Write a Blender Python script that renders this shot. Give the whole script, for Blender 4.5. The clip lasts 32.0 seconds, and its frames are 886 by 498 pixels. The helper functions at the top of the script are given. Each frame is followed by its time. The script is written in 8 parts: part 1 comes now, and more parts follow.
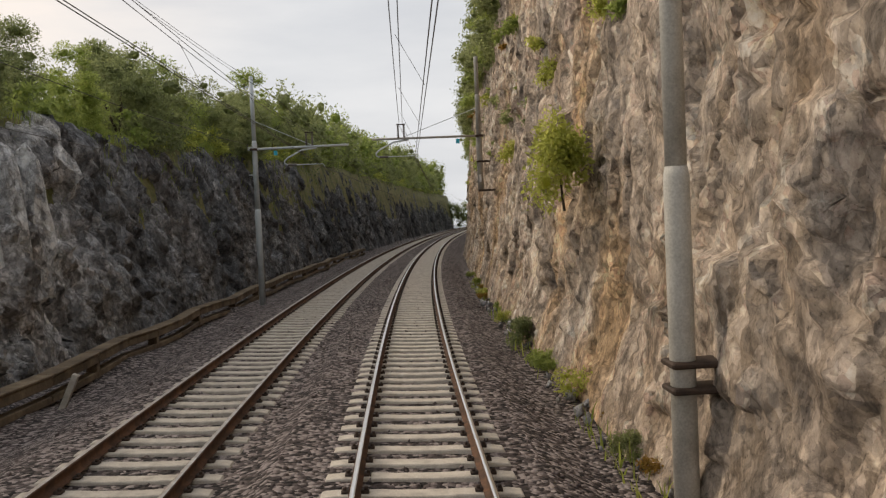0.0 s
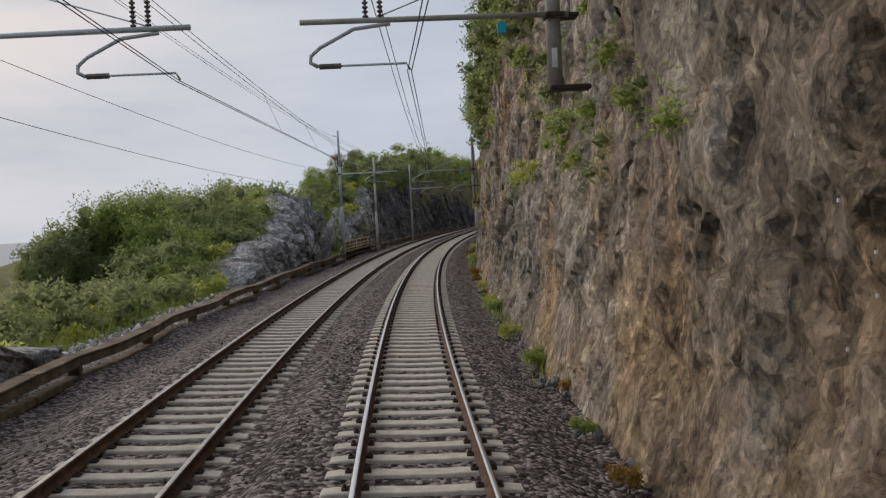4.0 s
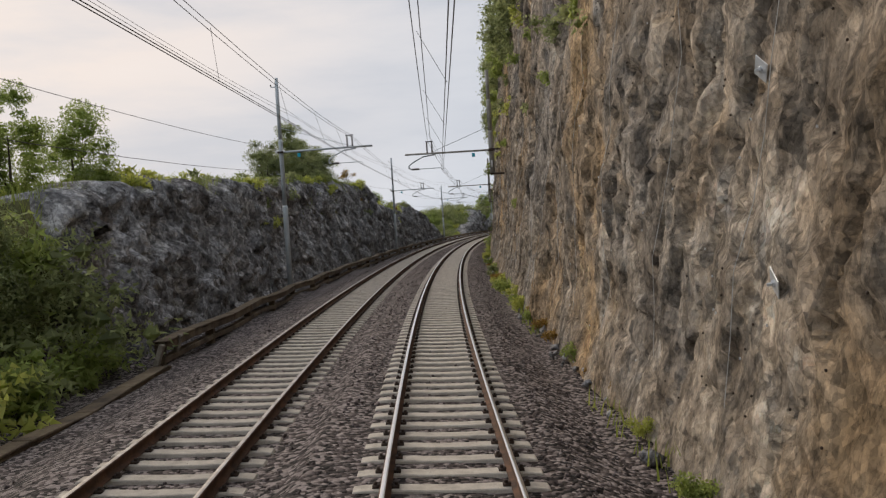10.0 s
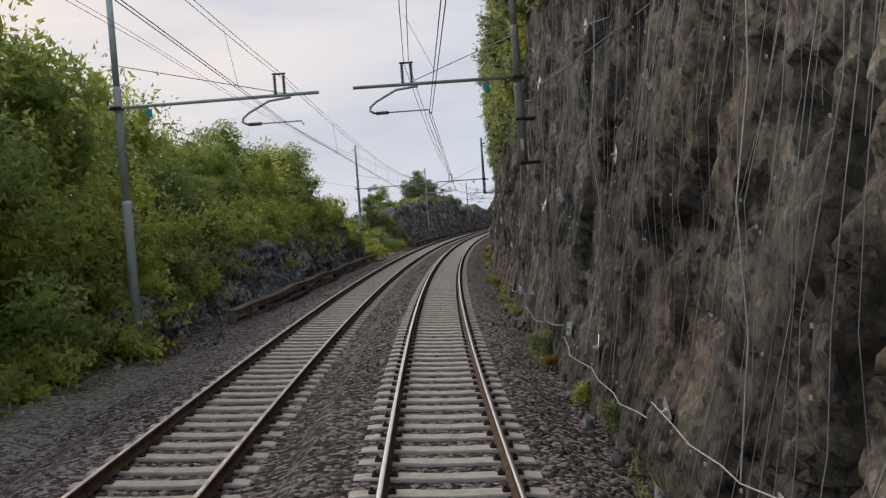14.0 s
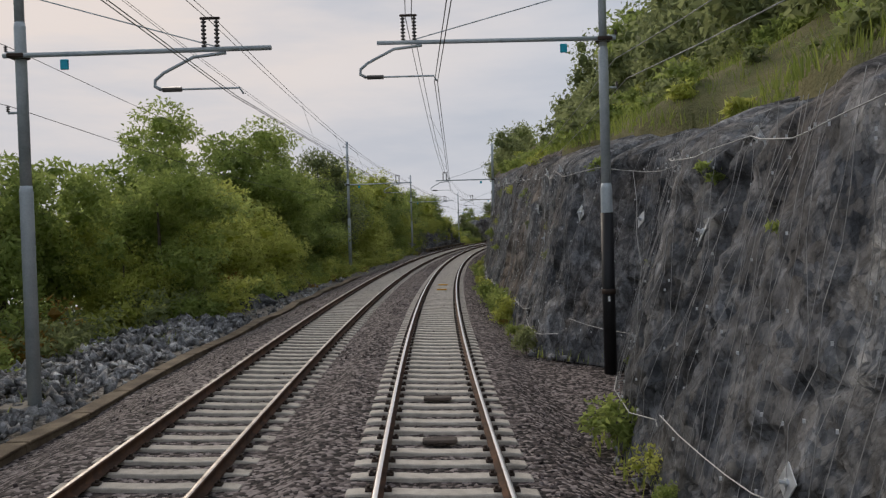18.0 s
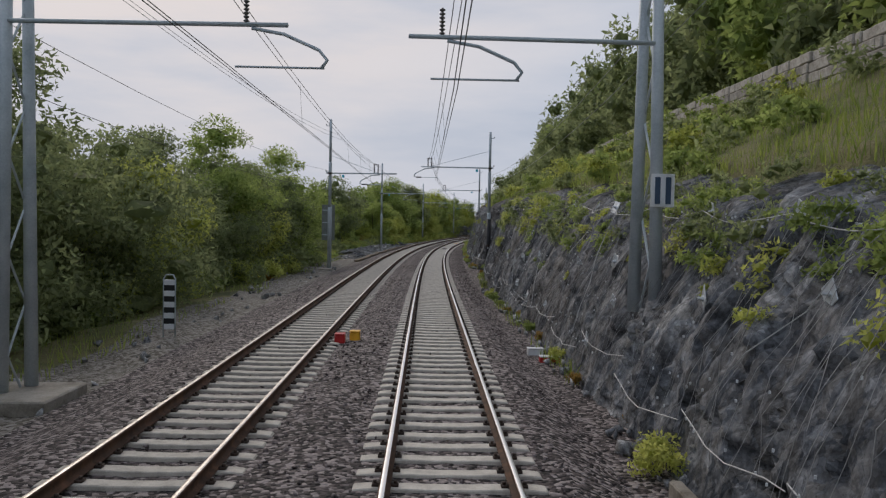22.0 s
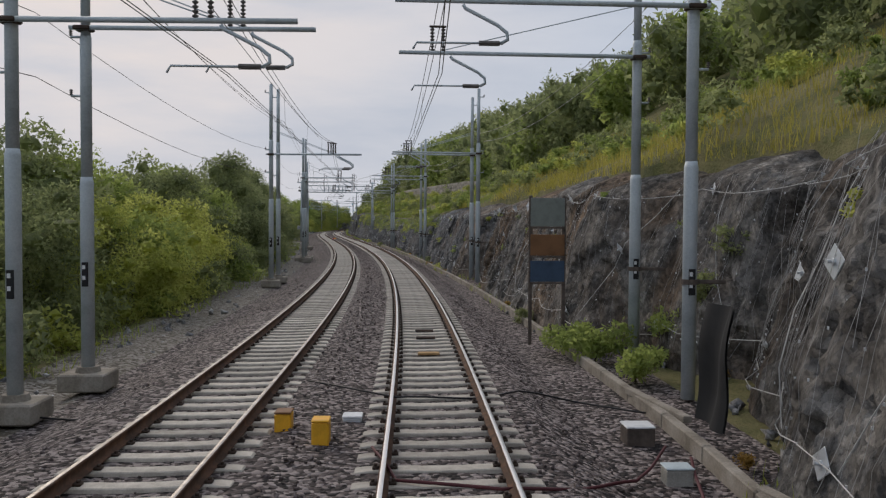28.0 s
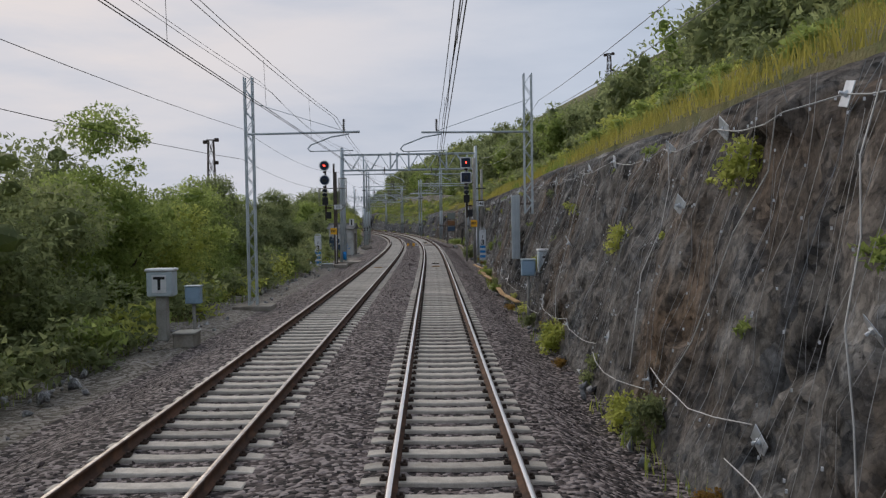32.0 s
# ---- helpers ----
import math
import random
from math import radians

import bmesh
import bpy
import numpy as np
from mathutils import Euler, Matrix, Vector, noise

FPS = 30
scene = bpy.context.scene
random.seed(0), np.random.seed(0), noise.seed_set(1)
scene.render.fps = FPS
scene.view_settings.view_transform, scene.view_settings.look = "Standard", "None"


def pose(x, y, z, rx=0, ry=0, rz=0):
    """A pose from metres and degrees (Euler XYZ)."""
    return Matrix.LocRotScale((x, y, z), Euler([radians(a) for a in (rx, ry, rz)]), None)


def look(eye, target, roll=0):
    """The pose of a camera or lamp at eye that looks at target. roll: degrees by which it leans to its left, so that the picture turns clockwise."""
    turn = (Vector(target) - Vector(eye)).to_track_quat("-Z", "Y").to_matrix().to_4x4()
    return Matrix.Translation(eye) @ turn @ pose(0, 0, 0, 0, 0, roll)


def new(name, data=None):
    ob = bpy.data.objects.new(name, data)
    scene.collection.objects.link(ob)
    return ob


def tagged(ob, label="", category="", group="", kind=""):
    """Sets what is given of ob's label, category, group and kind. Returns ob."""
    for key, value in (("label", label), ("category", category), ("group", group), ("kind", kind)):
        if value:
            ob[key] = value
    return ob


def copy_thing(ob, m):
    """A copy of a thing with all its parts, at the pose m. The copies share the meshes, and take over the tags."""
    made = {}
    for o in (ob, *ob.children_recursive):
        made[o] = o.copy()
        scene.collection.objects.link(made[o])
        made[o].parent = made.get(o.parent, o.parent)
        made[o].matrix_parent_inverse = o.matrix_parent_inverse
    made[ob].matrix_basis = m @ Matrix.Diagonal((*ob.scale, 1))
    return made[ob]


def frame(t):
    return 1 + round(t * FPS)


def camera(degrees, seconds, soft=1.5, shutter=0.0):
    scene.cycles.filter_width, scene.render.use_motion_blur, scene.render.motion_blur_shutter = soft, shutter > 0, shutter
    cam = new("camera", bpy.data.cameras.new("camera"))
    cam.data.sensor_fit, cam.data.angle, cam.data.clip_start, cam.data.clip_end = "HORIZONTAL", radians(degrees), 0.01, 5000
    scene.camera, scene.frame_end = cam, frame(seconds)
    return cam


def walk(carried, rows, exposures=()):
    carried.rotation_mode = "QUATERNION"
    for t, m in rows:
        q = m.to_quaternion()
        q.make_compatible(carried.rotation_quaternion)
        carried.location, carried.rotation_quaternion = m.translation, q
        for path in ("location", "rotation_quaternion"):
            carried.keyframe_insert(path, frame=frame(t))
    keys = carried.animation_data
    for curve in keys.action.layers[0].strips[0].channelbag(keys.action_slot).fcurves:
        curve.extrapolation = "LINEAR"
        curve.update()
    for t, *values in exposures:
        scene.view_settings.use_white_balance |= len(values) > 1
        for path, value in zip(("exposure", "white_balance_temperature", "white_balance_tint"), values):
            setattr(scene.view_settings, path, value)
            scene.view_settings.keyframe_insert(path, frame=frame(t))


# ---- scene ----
# Plan: the line runs along a station s (metres), o is the offset to the right of the main track, z the height over the rail.
BEND = [1.12, 1.01, 0.90, 0.78, 0.67, 0.56, 0.45, 0.35, 0.24, 0.15, 0.05, -0.10, -0.40, -0.93, -1.41, -1.62, -1.53, -1.18, -0.80, -0.45, -0.08, 0.20, 0.63, 1.13, 1.32, 1.27, 1.26, 1.26, 1.25, 1.31, 1.35, 1.25, 1.08, 1.12, 1.25, 1.25, 1.32, 1.47, 1.69, 1.80, 1.81, 1.75, 1.74, 1.25, 1.04, 0.92, 0.81, 0.71, 0.62, 0.54, 0.47, 0.40, 0.33, 0.27, 0.20, 0.14, 0.08]   # thousandths of 1/m, every 20 m from s = -860
LEAN = [0.72, 0.74, 0.75, 0.73, 0.62, 0.39, -0.46, -1.13, -1.51, -1.42, 0.03, 1.24, 1.98, 2.85, 3.65, 3.79, 3.46, 2.52, 1.47, 1.89, 2.77, 2.62, 2.25, 1.78, 1.30, 0.82, 0.37, -0.06, -0.49]   # degrees of cant, every 40 m from s = -860
GRID = np.arange(-860, 261, 1.0)
_k = np.interp(GRID, np.arange(-860, 261, 20.0), BEND) * 1e-3
_h = np.concatenate([[0], np.cumsum((_k[1:] + _k[:-1]) / 2)])
_h -= _h[860]
_x = np.concatenate([[0], np.cumsum((np.sin(_h[1:]) + np.sin(_h[:-1])) / 2)])
_y = np.concatenate([[0], np.cumsum((np.cos(_h[1:]) + np.cos(_h[:-1])) / 2)])
_x -= _x[860]
_y -= _y[860]


def heading(s):
    return np.interp(s, GRID, _h)


def cant(s):
    return np.radians(np.interp(s, np.arange(-860, 261, 40.0), LEAN))


def W(s, o, z):
    """World places (n, 3) of stations, offsets and heights."""
    s, o, z = np.broadcast_arrays(np.asarray(s, float), np.asarray(o, float), np.asarray(z, float))
    h = heading(s)
    return np.stack([np.interp(s, GRID, _x) + o * np.cos(h), np.interp(s, GRID, _y) - o * np.sin(h), z], -1)


def V(s, o, z):
    return Vector(W(s, o, z))


def at(s, o, z, turn=0):
    """A pose whose y runs along the line and whose x points right of it."""
    return pose(*W(s, o, z), 0, 0, turn - math.degrees(heading(s)))


# ---- camera ----
# seconds, station, degrees right of the line, pitch, lean beyond the cant
ROWS = [
    (0.0, -18.24, 3.61, -2.13, 0.00),
    (0.5, -26.78, 3.73, -2.13, 0.20),
    (1.0, -35.33, 3.87, -2.19, 0.15),
    (1.5, -43.91, 3.93, -2.20, 0.26),
    (2.0, -52.56, 4.02, -2.26, 0.44),
    (2.5, -61.31, 4.21, -2.28, 0.89),
    (3.0, -70.21, 4.07, -2.25, 1.82),
    (3.5, -79.33, 4.60, -2.29, 0.96),
    (4.0, -89.00, 3.85, -2.46, 0.74),
    (4.5, -99.19, 3.10, -2.62, 0.52),
    (5.0, -109.58, 2.35, -2.78, 0.30),
    (5.5, -119.86, 1.60, -2.95, 0.08),
    (6.0, -129.99, 1.75, -2.20, 0.23),
    (6.5, -140.04, 1.69, -2.03, 0.23),
    (7.0, -149.99, 1.62, -2.13, 0.18),
    (7.5, -159.89, 1.55, -2.46, 0.11),
    (8.0, -169.75, 1.55, -2.01, -0.32),
    (8.5, -179.63, 1.71, -2.08, -0.36),
    (9.0, -189.58, 1.55, -1.99, 0.60),
    (9.5, -199.71, 1.52, -1.99, 0.44),
    (10.0, -209.83, 1.55, -2.00, 0.49),
    (10.5, -219.95, 1.49, -1.96, 0.41),
    (11.0, -230.09, 1.44, -1.98, 0.38),
    (11.5, -240.26, 1.56, -1.96, 0.12),
    (12.0, -250.47, 1.63, -1.92, 0.45),
    (12.5, -260.75, 1.73, -2.05, 0.32),
    (13.0, -271.12, 1.73, -2.10, 0.36),
    (13.5, -281.61, 1.84, -2.17, 0.65),
    (14.0, -292.42, 1.77, -2.11, 0.55),
    (14.5, -303.53, 1.71, -2.04, 0.46),
    (15.0, -314.82, 1.65, -1.98, 0.36),
    (15.5, -326.16, 1.58, -1.92, 0.26),
    (16.0, -337.52, 1.67, -1.86, 0.23),
    (16.5, -348.90, 1.59, -1.95, 0.12),
    (17.0, -360.27, 1.73, -1.99, 0.03),
    (17.5, -371.59, 1.87, -1.76, -0.09),
    (18.0, -382.85, 2.00, -1.36, -0.29),
    (18.5, -394.01, 2.04, -1.48, -0.07),
    (19.0, -405.05, 2.24, -1.68, 0.09),
    (19.5, -416.03, 2.32, -1.64, -0.01),
    (20.0, -427.01, 2.11, -1.65, -0.22),
    (20.5, -437.95, 1.85, -1.70, -0.53),
    (21.0, -448.84, 1.48, -1.71, -0.65),
    (21.5, -459.63, 1.33, -1.83, -0.71),
    (22.0, -470.33, 1.04, -1.74, -0.71),
    (22.5, -481.06, 1.19, -1.47, -0.27),
    (23.0, -491.76, 1.52, -1.50, -0.84),
    (23.5, -502.40, 1.67, -1.55, -0.87),
    (24.0, -513.02, 1.80, -1.65, -0.83),
    (24.5, -523.62, 1.84, -1.67, -0.66),
    (25.0, -534.22, 1.86, -1.73, -0.65),
    (25.5, -544.85, 1.61, -1.78, -0.14),
    (26.0, -555.56, 1.65, -1.78, -0.07),
    (26.5, -566.33, 1.69, -1.79, -0.00),
    (27.0, -577.02, 1.73, -1.79, 0.07),
    (27.5, -587.46, 1.77, -1.80, 0.14),
    (28.0, -597.63, 1.34, -1.84, 0.51),
    (28.5, -607.72, 0.98, -1.82, 0.45),
    (29.0, -617.91, 1.04, -1.87, 0.56),
    (29.5, -628.20, 1.04, -1.90, 0.28),
    (30.0, -638.59, 0.91, -1.85, 0.41),
    (30.5, -649.06, 0.87, -1.84, 0.85),
    (31.0, -659.53, 0.88, -2.01, 1.02),
    (31.5, -669.99, 0.95, -1.99, 0.61),
    (32.0, -680.39, 0.89, -2.12, 0.35)]


def eye_pose(s, yaw, pitch, lean):
    c = float(cant(s))
    side, up = -0.296, 2.862
    place = W(s, side * math.cos(c) + up * math.sin(c), up * math.cos(c) - side * math.sin(c))
    hd, pt, ro = float(heading(s)) + radians(yaw), radians(pitch), radians(lean) + c
    fwd = Vector((math.sin(hd) * math.cos(pt), math.cos(hd) * math.cos(pt), math.sin(pt)))
    r0 = Vector((math.cos(hd), -math.sin(hd), 0))
    u0 = r0.cross(fwd)
    r = r0 * math.cos(ro) - u0 * math.sin(ro)
    u = u0 * math.cos(ro) + r0 * math.sin(ro)
    m = Matrix((r, u, -fwd)).transposed().to_4x4()
    return Matrix.Translation(place) @ m


cam = camera(56.16, 32.0, soft=1.28, shutter=0.0)
walk(cam, [(t, eye_pose(s, a, b, c)) for t, s, a, b, c in ROWS], [(0.0, 0.38, 7200, 10), (1.0, 0.08, 6700, 10), (2.0, -0.02, 6550, 10), (3.0, -0.08, 6450, 10), (6.0, 0.1, 6350, 10), (7.0, 0.0, 6250, 10), (8.0, 0.1, 6550, 10), (9.0, 0.18, 6750, 10), (10.0, 0.12, 6650, 10), (11.0, 0.0, 6350, 10), (12.0, -0.08, 6100, 10), (13.0, -0.03, 6100, 10), (15.5, 0.22, 6550, 10), (16.0, 0.2, 6550, 10), (17.0, 0.05, 6450, 10), (18.0, -0.12, 6350, 10), (19.0, -0.08, 6200, 10), (20.0, -0.25, 6050, 10), (21.0, -0.2, 6100, 10), (23.0, -0.15, 5950, 10), (24.5, -0.12, 6050, 10), (25.5, 0.03, 6150, 10), (28.0, -0.1, 6200, 10), (29.0, -0.2, 6200, 10), (30.0, 0.0, 6000, 10), (32.0, -0.1, 6050, 10)])

# ---- sky and sun ----
SUN_EL, SUN_AZ = 33.0, -58.0      # degrees over the horizon, degrees right of north (+y)
world = bpy.data.worlds.new("sky")
scene.world = world
world.use_nodes = True
wn, wl = world.node_tree.nodes, world.node_tree.links
sky = wn.new("ShaderNodeTexSky")
sky.sky_type = "NISHITA"
sky.sun_disc = False
sky.sun_elevation, sky.sun_rotation = radians(SUN_EL), radians(SUN_AZ)
sky.dust_density, sky.air_density = 4.0, 1.2
sky_dim = wn.new("ShaderNodeMix")
sky_dim.data_type, sky_dim.blend_type = "RGBA", "MULTIPLY"
sky_dim.inputs[0].default_value = 1.0
sky_dim.inputs[7].default_value = (0.55, 0.55, 0.6, 1)
wl.new(sky.outputs[0], sky_dim.inputs[6])
wcoord = wn.new("ShaderNodeTexCoord")
wmap = wn.new("ShaderNodeMapping")
wmap.inputs["Scale"].default_value = (1.0, 1.0, 4.5)
wl.new(wcoord.outputs["Generated"], wmap.inputs[0])
wnoise = wn.new("ShaderNodeTexNoise")
wnoise.inputs["Scale"].default_value, wnoise.inputs["Detail"].default_value, wnoise.inputs["Roughness"].default_value = 2.6, 7, 0.55
wl.new(wmap.outputs[0], wnoise.inputs[0])
wramp = wn.new("ShaderNodeValToRGB")
wramp.color_ramp.elements[0].position, wramp.color_ramp.elements[0].color = 0.3, (4.8, 5.2, 5.95, 1)
wramp.color_ramp.elements[1].position, wramp.color_ramp.elements[1].color = 0.72, (6.2, 6.55, 7.2, 1)
wl.new(wnoise.outputs["Fac"], wramp.inputs[0])
wmix = wn.new("ShaderNodeMix")
wmix.data_type = "RGBA"
wmix.inputs[0].default_value = 0.955
wl.new(sky_dim.outputs[2], wmix.inputs[6])
wl.new(wramp.outputs[0], wmix.inputs[7])
# warmer, brighter cloud towards the low sun
wdot = wn.new("ShaderNodeVectorMath")
wdot.operation = "DOT_PRODUCT"
wnorm = wn.new("ShaderNodeVectorMath")
wnorm.operation = "NORMALIZE"
wl.new(wcoord.outputs["Generated"], wnorm.inputs[0])
wl.new(wnorm.outputs[0], wdot.inputs[0])
wdot.inputs[1].default_value = (math.sin(radians(SUN_AZ)) * math.cos(radians(SUN_EL)), math.cos(radians(SUN_AZ)) * math.cos(radians(SUN_EL)), math.sin(radians(SUN_EL)))
wnear = wn.new("ShaderNodeMapRange")
wnear.interpolation_type = "SMOOTHSTEP"
wnear.inputs[1].default_value, wnear.inputs[2].default_value, wnear.inputs[4].default_value = 0.62, 1.0, 0.9
wl.new(wdot.outputs["Value"], wnear.inputs[0])
wpatch = wn.new("ShaderNodeMath")
wpatch.operation = "MULTIPLY"
wbreak = wn.new("ShaderNodeMapRange")
wbreak.inputs[1].default_value, wbreak.inputs[2].default_value, wbreak.inputs[3].default_value = 0.38, 0.62, 0.35
wl.new(wnoise.outputs["Fac"], wbreak.inputs[0])
wl.new(wnear.outputs[0], wpatch.inputs[0])
wl.new(wbreak.outputs[0], wpatch.inputs[1])
wwarm = wn.new("ShaderNodeMix")
wwarm.data_type = "RGBA"
wwarm.inputs[7].default_value = (8.7, 7.5, 6.7, 1)
wl.new(wpatch.outputs[0], wwarm.inputs[0])
wl.new(wmix.outputs[2], wwarm.inputs[6])
wl.new(wwarm.outputs[2], wn["Background"].inputs[0])
wn["Background"].inputs[1].default_value = 0.105
sun = new("sun", bpy.data.lights.new("sun", "SUN"))
sun.data.energy, sun.data.angle, sun.data.color = 1.3, radians(25), (1.0, 0.86, 0.7)
sun.matrix_world = look((0, 0, 60), Vector((0, 0, 60)) - Vector((math.sin(radians(SUN_AZ)) * math.cos(radians(SUN_EL)), math.cos(radians(SUN_AZ)) * math.cos(radians(SUN_EL)), math.sin(radians(SUN_EL)))))

# ---- materials ----
def material(name, stops, rough=0.85, metal=0.0, scale=1.0, detail=6, stretch=(1, 1, 1), bump=0.3, bump_scale=12.0, depth=0.03, grain=0.25, cells=0.0, spec=0.3, attr="", vary=0.0):
    """Noise-driven colours at two scales, with fine relief. cells: pieces per metre, each of its own tone. attr: a mesh attribute that mixes in the last colour."""
    m = bpy.data.materials.new(name)
    m.use_nodes = True
    n, l = m.node_tree.nodes, m.node_tree.links
    b = n["Principled BSDF"]
    b.inputs["Roughness"].default_value, b.inputs["Metallic"].default_value = rough, metal
    b.inputs["Specular IOR Level"].default_value = spec
    co = n.new("ShaderNodeTexCoord")
    mp = n.new("ShaderNodeMapping")
    mp.inputs["Scale"].default_value = stretch
    l.new(co.outputs["Object"], mp.inputs[0])
    big = n.new("ShaderNodeTexNoise")
    big.inputs["Scale"].default_value, big.inputs["Detail"].default_value, big.inputs["Roughness"].default_value = scale, detail, 0.62
    l.new(mp.outputs[0], big.inputs[0])
    fine = n.new("ShaderNodeTexNoise")
    fine.inputs["Scale"].default_value, fine.inputs["Detail"].default_value = bump_scale, 5
    l.new(mp.outputs[0], fine.inputs[0])
    ramp = n.new("ShaderNodeValToRGB")
    use = stops[:-1] if attr else stops
    e = ramp.color_ramp.elements
    while len(e) < len(use):
        e.new(0.5)
    for i, c in enumerate(use):
        e[i].position, e[i].color = 0.28 + 0.44 * i / max(1, len(use) - 1), (*c, 1)
    drive, height = big.outputs["Fac"], fine.outputs["Fac"]
    if cells:
        vo = n.new("ShaderNodeTexVoronoi")
        vo.inputs["Scale"].default_value = cells
        l.new(co.outputs["Object"], vo.inputs[0])
        sep = n.new("ShaderNodeSeparateColor")
        l.new(vo.outputs["Color"], sep.inputs[0])
        mx = n.new("ShaderNodeMix")
        mx.inputs[0].default_value = 0.72
        l.new(big.outputs["Fac"], mx.inputs[2])
        l.new(sep.outputs[0], mx.inputs[3])
        drive = mx.outputs[0]
        inv = n.new("ShaderNodeMath")
        inv.operation, inv.inputs[0].default_value = "SUBTRACT", 1.0
        l.new(vo.outputs["Distance"], inv.inputs[1])
        height = inv.outputs[0]
    l.new(drive, ramp.inputs[0])
    colour = ramp.outputs[0]
    if attr:
        at_node = n.new("ShaderNodeAttribute")
        at_node.attribute_name = attr
        am = n.new("ShaderNodeMix")
        am.data_type = "RGBA"
        l.new(at_node.outputs["Fac"], am.inputs[0])
        l.new(colour, am.inputs[6])
        am.inputs[7].default_value = (*stops[-1], 1)
        colour = am.outputs[2]
    if vary:
        info = n.new("ShaderNodeObjectInfo")
        hs = n.new("ShaderNodeHueSaturation")
        mr = n.new("ShaderNodeMapRange")
        mr.inputs[3].default_value, mr.inputs[4].default_value = 1 - vary, 1 + vary
        l.new(info.outputs["Random"], mr.inputs[0])
        l.new(mr.outputs[0], hs.inputs["Value"])
        l.new(colour, hs.inputs["Color"])
        colour = hs.outputs[0]
    g = n.new("ShaderNodeMix")
    g.data_type, g.blend_type = "RGBA", "OVERLAY"
    g.inputs[0].default_value = grain
    l.new(colour, g.inputs[6])
    l.new(fine.outputs["Fac"], g.inputs[7])
    l.new(g.outputs[2], b.inputs["Base Color"])
    bp = n.new("ShaderNodeBump")
    bp.inputs["Strength"].default_value, bp.inputs["Distance"].default_value = bump, depth
    l.new(height, bp.inputs["Height"])
    l.new(bp.outputs[0], b.inputs["Normal"])
    return m


def plain(name, colour, rough=0.5, metal=0.0):
    """A painted or moulded surface with slight dirt."""
    d = tuple(0.7 * c for c in colour)
    return material(name, [d, colour, tuple(min(1, 1.08 * c) for c in colour)], rough=rough, metal=metal, scale=3, bump=0.05, bump_scale=40, depth=0.003, grain=0.15)


def leaf_material(name, a, b_, trans=0.6, vary=0.25):
    m = bpy.data.materials.new(name)
    m.use_nodes = True
    n, l = m.node_tree.nodes, m.node_tree.links
    b = n["Principled BSDF"]
    b.inputs["Roughness"].default_value, b.inputs["Specular IOR Level"].default_value = 0.6, 0.25
    geo = n.new("ShaderNodeNewGeometry")
    info = n.new("ShaderNodeObjectInfo")
    add = n.new("ShaderNodeMix")
    add.inputs[0].default_value = 0.4
    l.new(geo.outputs["Random Per Island"], add.inputs[2])
    l.new(info.outputs["Random"], add.inputs[3])
    clump = n.new("ShaderNodeTexNoise")
    clump.inputs["Scale"].default_value, clump.inputs["Detail"].default_value, clump.inputs["Roughness"].default_value = 0.9, 3, 0.6
    l.new(geo.outputs["Position"], clump.inputs["Vector"])
    spread = n.new("ShaderNodeMapRange")
    spread.inputs[1].default_value, spread.inputs[2].default_value = 0.3, 0.7
    l.new(clump.outputs["Fac"], spread.inputs[0])
    both = n.new("ShaderNodeMix")
    both.inputs[0].default_value = 0.5
    l.new(add.outputs[0], both.inputs[2])
    l.new(spread.outputs[0], both.inputs[3])
    ramp = n.new("ShaderNodeValToRGB")
    ramp.color_ramp.elements[0].position, ramp.color_ramp.elements[0].color = 0.1, (*a, 1)
    ramp.color_ramp.elements[1].position, ramp.color_ramp.elements[1].color = 0.9, (*b_, 1)
    l.new(both.outputs[0], ramp.inputs[0])
    l.new(ramp.outputs[0], b.inputs["Base Color"])
    tr = n.new("ShaderNodeBsdfTranslucent")
    l.new(ramp.outputs[0], tr.inputs["Color"])
    mix = n.new("ShaderNodeMixShader")
    mix.inputs[0].default_value = trans
    l.new(b.outputs[0], mix.inputs[1])
    l.new(tr.outputs[0], mix.inputs[2])
    l.new(mix.outputs[0], n["Material Output"].inputs[0])
    return m


def glow(name, colour, strength):
    m = bpy.data.materials.new(name)
    m.use_nodes = True
    b = m.node_tree.nodes["Principled BSDF"]
    b.inputs["Base Color"].default_value = (*colour, 1)
    b.inputs["Emission Color"].default_value = (*colour, 1)
    b.inputs["Emission Strength"].default_value = strength
    return m


